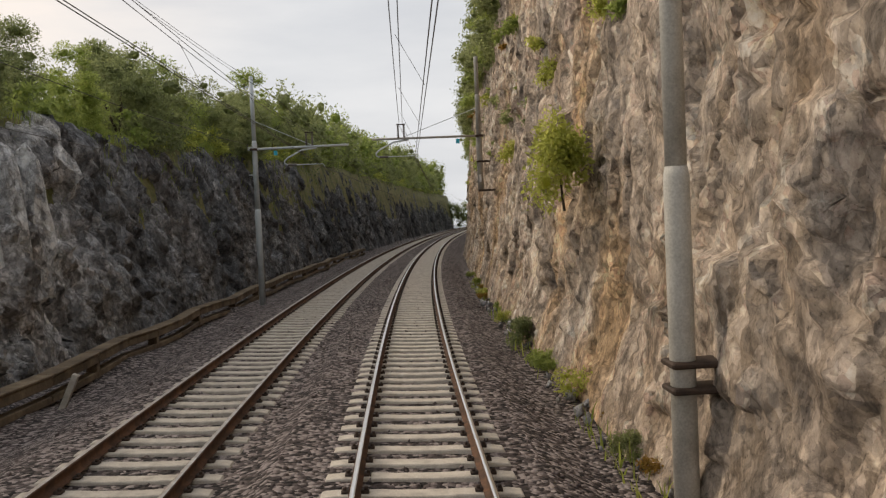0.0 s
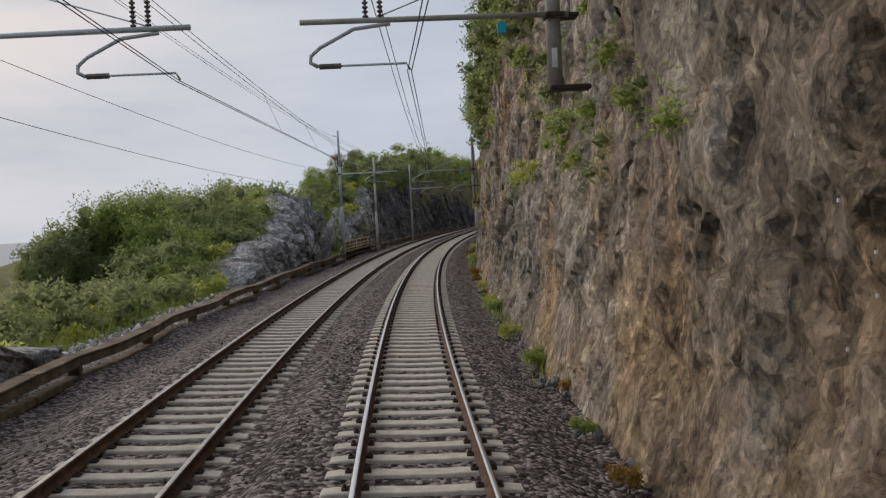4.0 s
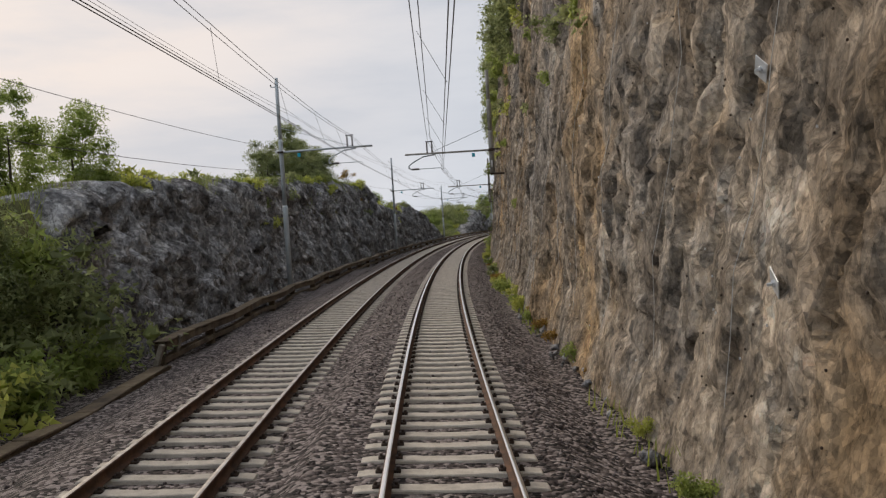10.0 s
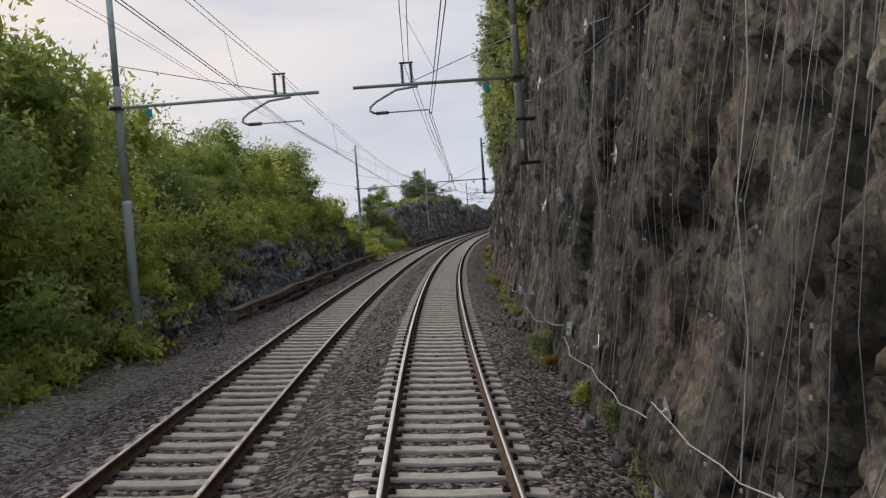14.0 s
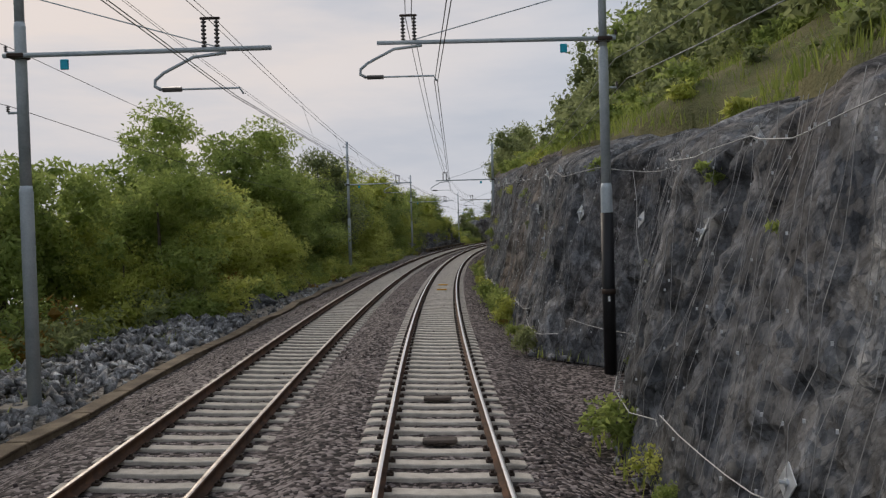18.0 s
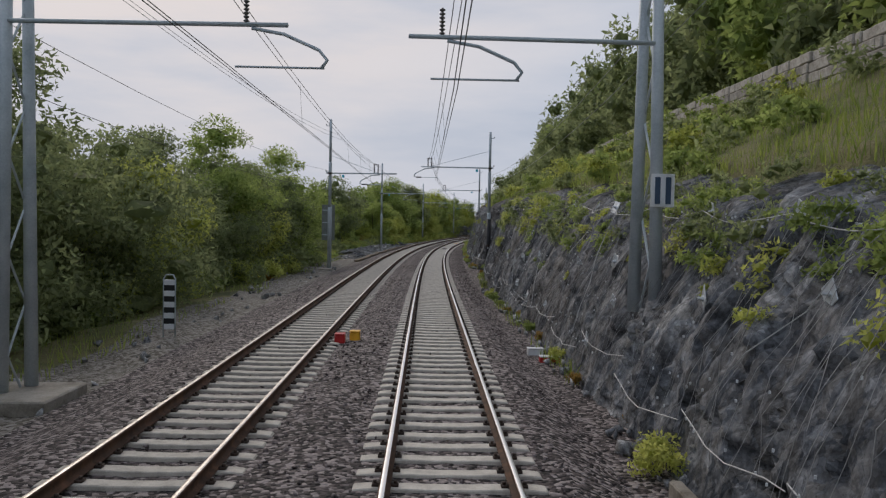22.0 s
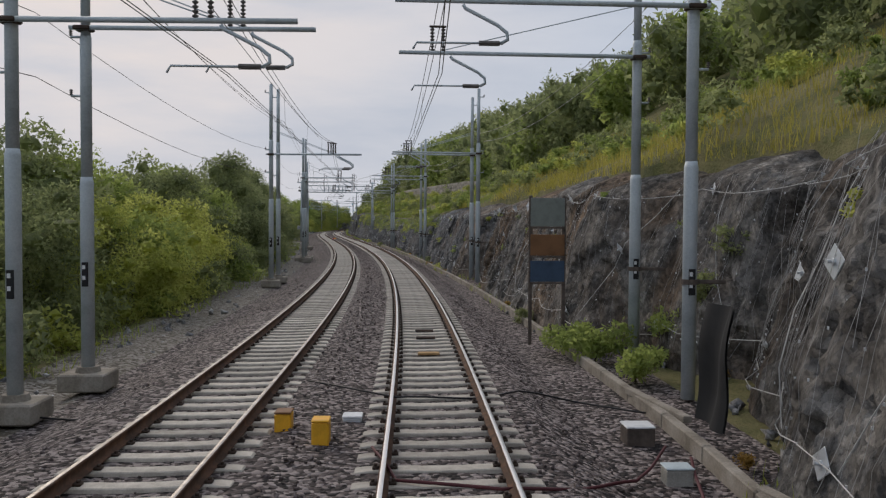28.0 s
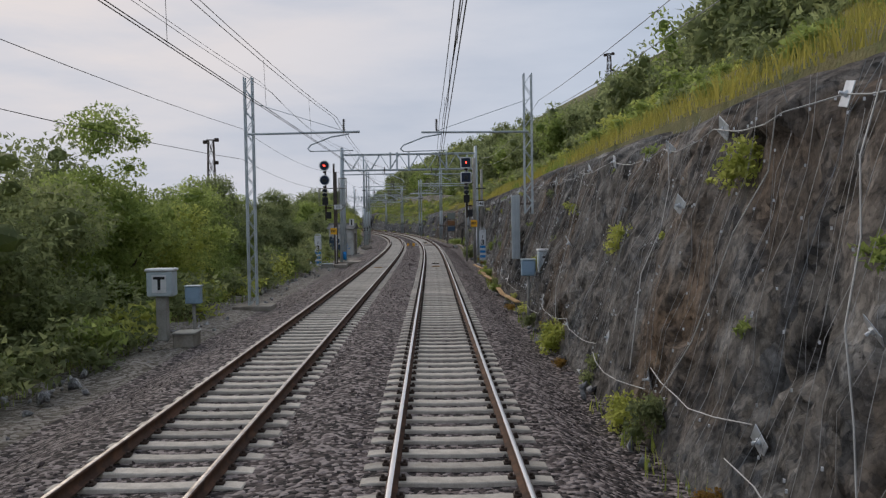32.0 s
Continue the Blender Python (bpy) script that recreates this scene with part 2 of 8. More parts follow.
def rock_material(name, stops, ochre, dark, grey=0.7, tall=0.45, fine=1.0):
    """Weathered limestone: patches, speckle, breaks and pits; the mesh says where it is ochre or dark."""
    m = bpy.data.materials.new(name)
    m.use_nodes = True
    n, l = m.node_tree.nodes, m.node_tree.links
    b = n["Principled BSDF"]
    b.inputs["Roughness"].default_value, b.inputs["Specular IOR Level"].default_value = 0.88, 0.22
    co = n.new("ShaderNodeTexCoord")
    mp = n.new("ShaderNodeMapping")
    mp.inputs["Scale"].default_value = (1, 1, 0.75)
    l.new(co.outputs["Object"], mp.inputs[0])

    def noise_of(scale, detail, rough=0.6, kind="FBM", distort=0.0):
        t = n.new("ShaderNodeTexNoise")
        t.noise_type = kind
        t.inputs["Scale"].default_value, t.inputs["Detail"].default_value, t.inputs["Roughness"].default_value, t.inputs["Distortion"].default_value = scale, detail, rough, distort
        l.new(mp.outputs[0], t.inputs[0])
        return t.outputs["Fac"]

    def mixed(blend, fac, x, y):
        t = n.new("ShaderNodeMix")
        t.data_type, t.blend_type = "RGBA", blend
        for k, q in ((0, fac), (6, x), (7, y)):
            if isinstance(q, (int, float)):
                t.inputs[k].default_value = q
            elif isinstance(q, tuple):
                t.inputs[k].default_value = (*q, 1)
            else:
                l.new(q, t.inputs[k])
        return t.outputs[2]

    def ramp_of(x, stops_):
        t = n.new("ShaderNodeValToRGB")
        e = t.color_ramp.elements
        while len(e) < len(stops_):
            e.new(0.5)
        for i, (p, c) in enumerate(stops_):
            e[i].position, e[i].color = p, (*c, 1)
        l.new(x, t.inputs[0])
        return t.outputs[0]

    def attr_of(a):
        t = n.new("ShaderNodeAttribute")
        t.attribute_name = a
        return t.outputs["Fac"]

    def maths(op, x, y, z=None):
        t = n.new("ShaderNodeMath")
        t.operation = op
        for k, q in ((0, x), (1, y), (2, z)):
            if isinstance(q, (int, float)):
                t.inputs[k].default_value = q
            elif q is not None:
                l.new(q, t.inputs[k])
        return t.outputs[0]

    def vec(op, x, y, z=None):
        t = n.new("ShaderNodeVectorMath")
        t.operation = op
        for k, q in ((0, x), (1, y), (2, z)):
            if isinstance(q, tuple):
                t.inputs[k].default_value = q
            elif q is not None:
                l.new(q, t.inputs[k])
        return t.outputs["Value"] if op == "DOT_PRODUCT" else t.outputs[0]

    wn_ = n.new("ShaderNodeTexNoise")
    wn_.inputs["Scale"].default_value, wn_.inputs["Detail"].default_value, wn_.inputs["Roughness"].default_value = 0.9, 1.5, 0.5
    l.new(co.outputs["Object"], wn_.inputs[0])

    def chips(scale, flat, bend):
        """Breaks: every cell of a warped net is a plane with a tilt of its own. Gives the height and the cell's colour."""
        mp2 = n.new("ShaderNodeMapping")
        mp2.inputs["Scale"].default_value = flat
        mp2.inputs["Rotation"].default_value = (0.12, -0.1, 0.0)
        l.new(vec("MULTIPLY_ADD", wn_.outputs["Color"], (bend, bend, bend), co.outputs["Object"]), mp2.inputs[0])
        vo = n.new("ShaderNodeTexVoronoi")
        vo.inputs["Scale"].default_value = scale
        vo.inputs["Randomness"].default_value = 1.0
        l.new(mp2.outputs[0], vo.inputs[0])
        tilt = vec("SUBTRACT", vo.outputs["Color"], (0.5, 0.5, 0.5))
        return vec("DOT_PRODUCT", vec("SUBTRACT", mp2.outputs[0], vo.outputs["Position"]), tilt), vo.outputs["Color"]

    h1, c1 = chips(1.5 * fine, (1, 1, tall + 0.2), 0.2)
    h2, c2 = chips(3.9 * fine, (1, 1, tall + 0.3), 0.16)
    h3, c3 = chips(11.0 * fine, (1, 1, tall + 0.35), 0.1)
    patch = noise_of(0.8, 10, 0.7, distort=0.15)
    c = ramp_of(patch, [(0.32, stops[0]), (0.45, stops[1]), (0.56, stops[2]), (0.69, stops[3])])
    broad = n.new("ShaderNodeMapRange")
    broad.inputs[1].default_value, broad.inputs[2].default_value, broad.inputs[4].default_value = 0.45, 0.58, grey
    l.new(noise_of(0.24, 7, 0.65), broad.inputs[0])
    c = mixed("MIX", broad.outputs[0], c, ramp_of(noise_of(1.3, 9, 0.7), [(0.34, (0.13, 0.13, 0.132)), (0.5, (0.25, 0.248, 0.243)), (0.66, (0.44, 0.435, 0.42))]))
    c = mixed("MIX", attr_of("tone"), c, ochre)
    c = mixed("MIX", attr_of("dim"), c, dark)
    bw = n.new("ShaderNodeSeparateColor")
    l.new(c1, bw.inputs[0])
    bw2 = n.new("ShaderNodeSeparateColor")
    l.new(c2, bw2.inputs[0])
    bw3 = n.new("ShaderNodeSeparateColor")
    l.new(c3, bw3.inputs[0])
    c = mixed("OVERLAY", 0.2, c, bw.outputs[0])
    c = mixed("OVERLAY", 0.3, c, bw2.outputs[1])
    c = mixed("OVERLAY", 0.32, c, bw3.outputs[2])
    streak_map = n.new("ShaderNodeMapping")
    streak_map.inputs["Scale"].default_value = (1, 1, 0.16)
    l.new(co.outputs["Object"], streak_map.inputs[0])
    streak = n.new("ShaderNodeTexNoise")
    streak.inputs["Scale"].default_value, streak.inputs["Detail"].default_value, streak.inputs["Roughness"].default_value = 2.2, 8, 0.7
    l.new(streak_map.outputs[0], streak.inputs[0])
    c = mixed("OVERLAY", 0.28, c, ramp_of(streak.outputs["Fac"], [(0.33, (0.08, 0.075, 0.07)), (0.46, (0.46, 0.46, 0.46)), (0.66, (0.74, 0.73, 0.7))]))
    speck = noise_of(5.5, 10, 0.78)
    c = mixed("OVERLAY", 0.55, c, ramp_of(speck, [(0.34, (0.1, 0.1, 0.1)), (0.5, (0.5, 0.5, 0.5)), (0.66, (0.92, 0.91, 0.89))]))
    # Crack lines and pits are darkened in colour only, not in the relief.
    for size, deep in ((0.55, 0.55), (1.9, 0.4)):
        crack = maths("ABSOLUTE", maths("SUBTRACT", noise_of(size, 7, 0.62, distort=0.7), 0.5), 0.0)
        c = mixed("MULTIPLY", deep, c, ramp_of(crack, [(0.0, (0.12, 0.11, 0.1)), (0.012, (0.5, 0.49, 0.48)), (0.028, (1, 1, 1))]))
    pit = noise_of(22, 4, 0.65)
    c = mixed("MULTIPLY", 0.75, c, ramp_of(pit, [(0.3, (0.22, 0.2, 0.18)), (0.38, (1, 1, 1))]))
    l.new(c, b.inputs["Base Color"])
    h = maths("MULTIPLY_ADD", h1, 0.6, maths("MULTIPLY_ADD", h2, 0.85, maths("MULTIPLY", h3, 0.9)))
    h = maths("MULTIPLY_ADD", noise_of(4.0, 5, 0.45), 0.07, h)
    bp = n.new("ShaderNodeBump")
    bp.inputs["Strength"].default_value, bp.inputs["Distance"].default_value = 1.0, 1.0
    l.new(h, bp.inputs["Height"])
    l.new(bp.outputs[0], b.inputs["Normal"])
    return m


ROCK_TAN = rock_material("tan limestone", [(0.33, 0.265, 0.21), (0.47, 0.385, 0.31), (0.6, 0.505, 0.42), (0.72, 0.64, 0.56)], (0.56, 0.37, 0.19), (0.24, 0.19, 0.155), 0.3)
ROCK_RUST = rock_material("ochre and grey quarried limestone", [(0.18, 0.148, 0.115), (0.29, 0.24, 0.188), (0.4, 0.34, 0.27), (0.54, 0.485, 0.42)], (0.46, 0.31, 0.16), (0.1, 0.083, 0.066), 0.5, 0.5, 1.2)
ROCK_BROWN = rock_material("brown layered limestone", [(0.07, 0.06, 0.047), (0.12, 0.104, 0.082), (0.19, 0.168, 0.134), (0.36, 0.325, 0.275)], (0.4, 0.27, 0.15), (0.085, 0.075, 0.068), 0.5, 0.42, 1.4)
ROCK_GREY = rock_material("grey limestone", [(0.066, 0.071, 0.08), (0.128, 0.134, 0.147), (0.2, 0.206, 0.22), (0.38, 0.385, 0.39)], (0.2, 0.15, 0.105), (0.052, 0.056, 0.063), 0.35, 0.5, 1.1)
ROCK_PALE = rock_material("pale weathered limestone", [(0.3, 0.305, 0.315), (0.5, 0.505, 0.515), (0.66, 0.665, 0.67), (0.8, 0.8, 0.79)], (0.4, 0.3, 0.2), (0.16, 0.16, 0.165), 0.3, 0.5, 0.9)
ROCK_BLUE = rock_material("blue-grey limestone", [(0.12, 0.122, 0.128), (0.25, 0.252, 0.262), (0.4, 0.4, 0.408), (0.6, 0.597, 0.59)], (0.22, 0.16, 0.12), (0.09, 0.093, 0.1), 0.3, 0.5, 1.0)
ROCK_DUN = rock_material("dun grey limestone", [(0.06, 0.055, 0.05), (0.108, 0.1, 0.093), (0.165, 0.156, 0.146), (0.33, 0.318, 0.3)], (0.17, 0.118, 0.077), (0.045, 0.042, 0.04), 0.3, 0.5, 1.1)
VERGE = material("gravelly verge", [(0.07, 0.06, 0.045), (0.13, 0.115, 0.095), (0.19, 0.17, 0.145), (0.26, 0.24, 0.22)], scale=0.7, cells=12, bump=0.8, bump_scale=20, depth=0.03, grain=0.4)
BALLAST = material("ballast", [(0.016, 0.013, 0.013), (0.064, 0.05, 0.048), (0.112, 0.09, 0.087), (0.29, 0.25, 0.24)], scale=0.5, cells=14, bump=1.0, bump_scale=30, depth=0.05, grain=0.3)
STONE_BIT = material("ballast stone", [(0.04, 0.032, 0.031), (0.105, 0.083, 0.08), (0.3, 0.26, 0.25)], scale=9, detail=2, bump=0.4, bump_scale=60, depth=0.01)
SOIL = material("soil and dry grass", [(0.05, 0.055, 0.02), (0.1, 0.105, 0.035), (0.17, 0.15, 0.065), (0.1, 0.13, 0.035)], scale=0.6, bump=0.8, bump_scale=14, depth=0.08, grain=0.5)
CONCRETE = material("sleeper concrete", [(0.33, 0.3, 0.26), (0.46, 0.42, 0.365), (0.55, 0.51, 0.45)], scale=5, bump=0.3, bump_scale=60, depth=0.005, grain=0.3, vary=0.22)
CONCRETE_OLD = material("weathered concrete", [(0.13, 0.11, 0.085), (0.27, 0.24, 0.2), (0.37, 0.34, 0.3)], scale=1.6, bump=0.5, bump_scale=30, depth=0.012, grain=0.4)
TROUGH = material("stained brown concrete", [(0.05, 0.038, 0.028), (0.14, 0.105, 0.07), (0.25, 0.195, 0.13)], scale=1.3, bump=0.5, bump_scale=24, depth=0.012, grain=0.45)
RUST = material("rusty rail side", [(0.045, 0.027, 0.02), (0.1, 0.055, 0.035), (0.19, 0.095, 0.055)], scale=4, rough=0.8, bump=0.3, bump_scale=60, depth=0.003)
STEEL_DULL = material("dull rail head", [(0.3, 0.26, 0.23), (0.62, 0.59, 0.56)], rough=0.38, metal=0.9, scale=3, bump=0.05, depth=0.002)
STEEL = material("polished rail head", [(0.74, 0.72, 0.7), (0.86, 0.85, 0.84)], rough=0.3, metal=1.0, scale=2, bump=0.05, depth=0.002, spec=0.5)
IRON = material("dark iron", [(0.03, 0.022, 0.018), (0.07, 0.045, 0.032)], rough=0.7, scale=6, bump=0.2, depth=0.003)
ZINC = material("galvanised steel", [(0.36, 0.41, 0.44), (0.48, 0.53, 0.56), (0.57, 0.61, 0.63)], rough=0.55, metal=0.12, scale=1.4, bump=0.1, bump_scale=30, depth=0.003)
POLE_OLD = material("old grey painted steel", [(0.24, 0.23, 0.2), (0.33, 0.32, 0.29), (0.42, 0.41, 0.38)], rough=0.65, scale=1.8, bump=0.2, bump_scale=40, depth=0.003, grain=0.4)
MAST_PALE = material("pale weathered mast paint", [(0.34, 0.33, 0.29), (0.5, 0.49, 0.45), (0.6, 0.59, 0.55)], rough=0.7, scale=1.8, bump=0.2, bump_scale=40, depth=0.003, grain=0.4)
WIRE = material("dark copper wire", [(0.05, 0.045, 0.04), (0.1, 0.085, 0.075)], rough=0.6, scale=2, bump=0.0)
CERAMIC = material("grey-brown ceramic", [(0.09, 0.08, 0.075), (0.16, 0.145, 0.135)], rough=0.3, scale=4, bump=0.0)

WHITE = plain("white enamel", (0.72, 0.73, 0.74), 0.4)
BLACK = plain("black paint", (0.018, 0.018, 0.02), 0.5)
BLUE = plain("bright blue paint", (0.03, 0.25, 0.62), 0.45)
YELLOW = plain("yellow-orange enamel", (0.8, 0.42, 0.03), 0.45)
PALE_BLUE = plain("pale grey-blue cabinet paint", (0.5, 0.57, 0.6), 0.5)
BOX_BLUE = plain("mid blue cabinet paint", (0.3, 0.42, 0.54), 0.5)
GREY_PANEL = plain("grey-green panel paint", (0.2, 0.22, 0.2), 0.6)
ORANGE_PANEL = plain("faded orange panel paint", (0.2, 0.1, 0.045), 0.6)
NAVY_PANEL = plain("dull navy panel paint", (0.05, 0.08, 0.13), 0.6)
BROWN_STEEL = material("brown rusted steel post", [(0.05, 0.042, 0.037), (0.1, 0.08, 0.068), (0.15, 0.12, 0.1)], scale=3, rough=0.8, bump=0.2, depth=0.003)
# Blue of the reflected sky is put into the black board's colour.
BOARD = plain("glossy black board with sky blue", (0.012, 0.02, 0.045), 0.18)
GLASS_DARK = plain("dark signal lens", (0.02, 0.025, 0.03), 0.08)
RED_LAMP = glow("red signal lamp", (1.0, 0.05, 0.03), 6.0)
PLATE = plain("bright galvanised plate", (0.62, 0.65, 0.68), 0.35, 0.4)
CABLE_PALE = plain("pale steel cable", (0.44, 0.44, 0.43), 0.5)
NET = plain("grey steel net wire", (0.3, 0.305, 0.31), 0.5)
PLASTER = material("stained plaster", [(0.24, 0.22, 0.19), (0.46, 0.455, 0.43), (0.6, 0.6, 0.585)], scale=1.2, bump=0.3, bump_scale=20, depth=0.01, grain=0.3)
ROOFING = material("grey fibre cement roofing", [(0.07, 0.07, 0.068), (0.13, 0.13, 0.125), (0.19, 0.185, 0.18)], scale=2, bump=0.3, depth=0.01, grain=0.3)
TIMBER = material("raw sawn timber", [(0.3, 0.18, 0.08), (0.45, 0.29, 0.14), (0.55, 0.38, 0.2)], scale=2, stretch=(1, 1, 6), bump=0.3, bump_scale=20, depth=0.004)
CLOTH = plain("black felt sheet", (0.015, 0.016, 0.018), 0.85)
WALLSTONE = material("pale squared stone", [(0.2, 0.18, 0.15), (0.32, 0.29, 0.25), (0.4, 0.37, 0.33)], scale=2.2, bump=0.6, bump_scale=10, depth=0.03, grain=0.4, vary=0.25)
TEAL = plain("turquoise insulator tag", (0.02, 0.4, 0.55), 0.4)
RED = plain("red plastic", (0.5, 0.03, 0.03), 0.4)
CABLE = plain("dark red cable sheath", (0.09, 0.025, 0.03), 0.6)
BARK = material("grey-brown bark", [(0.05, 0.04, 0.03), (0.1, 0.08, 0.06)], scale=5, stretch=(1, 1, 0.3), bump=0.6, bump_scale=12, depth=0.03)
LEAF_MID = leaf_material("mid green leaves", (0.17, 0.235, 0.065), (0.48, 0.55, 0.175), 0.68)
LEAF_DARK = leaf_material("dark evergreen leaves", (0.125, 0.16, 0.08), (0.4, 0.44, 0.2), 0.68)
LEAF_LIME = leaf_material("yellow-green leaves", (0.29, 0.34, 0.07), (0.66, 0.67, 0.2), 0.68)
LEAF_RUSTY = leaf_material("rusty dry leaves", (0.2, 0.12, 0.03), (0.44, 0.29, 0.08))
GRASS = leaf_material("long green and straw grass", (0.12, 0.2, 0.03), (0.42, 0.45, 0.12))
GRASS_DRY = leaf_material("yellowing dry grass", (0.26, 0.25, 0.045), (0.58, 0.5, 0.13))

# ---- mesh helpers ----
def obj(name, verts, faces, mats, parent=None, smooth=False, label=""):
    me = bpy.data.meshes.new(name)
    if isinstance(faces, np.ndarray):
        n, k = faces.shape
        me.vertices.add(len(verts))
        me.vertices.foreach_set("co", np.asarray(verts, np.float32).ravel())
        me.loops.add(n * k)
        me.loops.foreach_set("vertex_index", faces.astype(np.int32).ravel())
        me.polygons.add(n)
        me.polygons.foreach_set("loop_start", np.arange(0, n * k, k, dtype=np.int32))
        me.update(calc_edges=True)
    else:
        me.from_pydata(verts if isinstance(verts, list) else np.asarray(verts).tolist(), [], faces)
    for m in mats if isinstance(mats, (list, tuple)) else [mats]:
        me.materials.append(m)
    if smooth:
        me.polygons.foreach_set("use_smooth", [True] * len(me.polygons))
    ob = new(name, me)
    if parent:
        ob.parent = parent
    return tagged(ob, label)


def empty(name, m, label, category, group="", kind=""):
    e = new(name)
    e.matrix_basis = m
    return tagged(e, label, category, group, kind)


def grid_faces(nu, nv, flip=False):
    i = np.arange(nu - 1)[:, None] * nv + np.arange(nv - 1)[None, :]
    q = np.stack([i, i + nv, i + nv + 1, i + 1], -1).reshape(-1, 4)
    return q[:, ::-1] if flip else q


def hash3(i, j, k, salt=0):
    n = (i * 374761393 + j * 668265263 + k * 2147483647 + salt * 1274126177) & 0xFFFFFFFF
    n = ((n ^ (n >> 13)) * 1274126177) & 0xFFFFFFFF
    n = ((n ^ (n >> 15)) * 2246822519) & 0xFFFFFFFF
    return ((n ^ (n >> 16)) & 0xFFFFFF) / float(0xFFFFFF)


def vnoise(x, y, salt=0):
    """Smooth value noise, -1 to 1, on arrays."""
    xi, yi = np.floor(x).astype(np.int64), np.floor(y).astype(np.int64)
    u, v = x - xi, y - yi
    u, v = u * u * (3 - 2 * u), v * v * (3 - 2 * v)
    z = np.zeros_like(xi)
    a, b, c, d = (hash3(xi + p, yi + q, z, salt) for p, q in ((0, 0), (1, 0), (0, 1), (1, 1)))
    return 2 * ((a * (1 - u) + b * u) * (1 - v) + (c * (1 - u) + d * u) * v) - 1


def fbm(x, y, octaves=5, salt=0, gain=0.5):
    out, amp = 0, 1.0
    for k in range(octaves):
        out = out + amp * vnoise(x, y, salt + k)
        x, y, amp = x * 2.03 + 17.1, y * 2.03 + 5.7, amp * gain
    return out


def facets(x, y, salt=0, tilt=0.5):
    """Blocky broken rock: each cell of an uneven net is a tilted plane. Returns the height and the cell's own number."""
    xi, yi = np.floor(x).astype(np.int64), np.floor(y).astype(np.int64)
    z = np.zeros_like(xi)
    best = np.full(x.shape, 9.0)
    h = np.zeros(x.shape)
    own = np.zeros(x.shape)
    for p in (-1, 0, 1):
        for q in (-1, 0, 1):
            a, b = xi + p, yi + q
            cx, cy = a + hash3(a, b, z, salt), b + hash3(a, b, z, salt + 1)
            d = np.hypot(x - cx, y - cy)
            near = d < best
            best = np.where(near, d, best)
            r = hash3(a, b, z, salt + 2)
            v = (r - 0.5) + tilt * ((hash3(a, b, z, salt + 3) - 0.5) * (x - cx) + (hash3(a, b, z, salt + 4) - 0.5) * (y - cy)) * 2
            h = np.where(near, v, h)
            own = np.where(near, r, own)
    return h, own


def lerp_table(s, rows):
    a = np.array(rows, float)
    return np.interp(s, a[:, 0], a[:, 1])


# ---- shape of the land ----
CREST = [(-720, 4.7), (-640, 4.6), (-600, 4.4), (-560, 3.9), (-520, 3.5), (-500, 2.8), (-470, 3.1), (-440, 4.0), (-410, 4.6), (-390, 4.2), (-370, 4.4), (-350, 5.4), (-325, 6.5), (-300, 8), (-280, 10.5), (-255, 14), (-200, 15.5), (-130, 14.5), (-90, 12.5), (-60, 11.5), (-30, 10.5), (0, 14), (170, 14)]
BATTER = [(-720, 0.3), (-600, 0.26), (-540, 0.36), (-500, 0.75), (-450, 0.6), (-420, 0.3), (-350, 0.22), (-300, 0.12), (-200, 0.09), (170, 0.09)]
FOOT = [(-720, 3.1), (-660, 2.9), (-640, 2.9), (-630, 3.3), (-612, 3.6), (-600, 3.5), (-585, 4.1), (-560, 3.6), (-540, 3.2), (-450, 3.1), (-430, 2.9), (-414, 3.4), (-400, 3.05), (-380, 2.9), (-340, 2.4), (-255, 2.6), (-215, 2.9), (-180, 3.0), (-110, 2.6), (-40, 2.9), (0, 2.95), (170, 3.1)]
LEFT_TOP = [(-720, -0.6), (-275, -0.6), (-266, 0.9), (-258, 1.7), (-250, 2.3), (-244, 2.6), (-236, 2.9), (-226, 3.1), (-216, 2.6), (-212, -0.5), (-191, -0.5), (-188, 4.2), (-185, 4.6), (-175, 5.2), (-168, 5.5), (-149, 6.4), (-135, 7.2), (-117, 7.2), (-112, 5.3), (-107, 4.6), (-101, 5.0), (-97, 4.2), (-91, 5.6), (-84, 4.6), (-77, 3.3), (-71, 0.8), (-66, -0.5), (-46.8, -0.4), (-44, 0.6), (-41, 1.3), (-37, 1.9), (-34, 2.4), (-31, 3.2), (-28, 4.8), (-24.5, 4.3), (-22, 1.5), (-21, -0.5), (-9, -0.5), (-7, 2.0), (-4, 3.2), (0, 3.8), (3, 6.2), (8, 6.6), (14, 6.4), (25, 7.2), (44, 8.0), (80, 9.5), (240, 10)]


# hollows where masts stand against the rock: station, offset of the mast, height of its foot
BAYS = [(18.6, 3.0, 4.0), (-25.5, 3.06, 3.57), (-74, 2.8, 5.0), (-120.5, 2.85, 4.45), (-166.2, 2.8, 5.1), (-215, 2.65, 4.9), (-268, 2.8, 4.3), (-316, 3.42, 0.3), (-363.5, 4.08, 0.2), (-409, 4.0, 0.0), (-490.7, 3.5, -0.3), (-521.2, 3.66, -0.3), (-549.8, 4.12, -0.3), (-581.6, 4.88, -0.3), (-577.2, 5.05, -0.3)]


def crest(s):
    return lerp_table(s, CREST)


def cliff_foot(s):
    foot = lerp_table(s, FOOT)
    for s0, o0, z0 in BAYS:
        here = float(lerp_table(s0, FOOT)) + 0.3 * min(z0 + 0.5, 1.5) + float(lerp_table(s0, BATTER)) * max(z0 - 1.0, 0)
        foot = foot + max(0.0, o0 + 0.7 - here) * np.exp(-((s - s0 + 1.6) / 3.4) ** 4)
    return foot


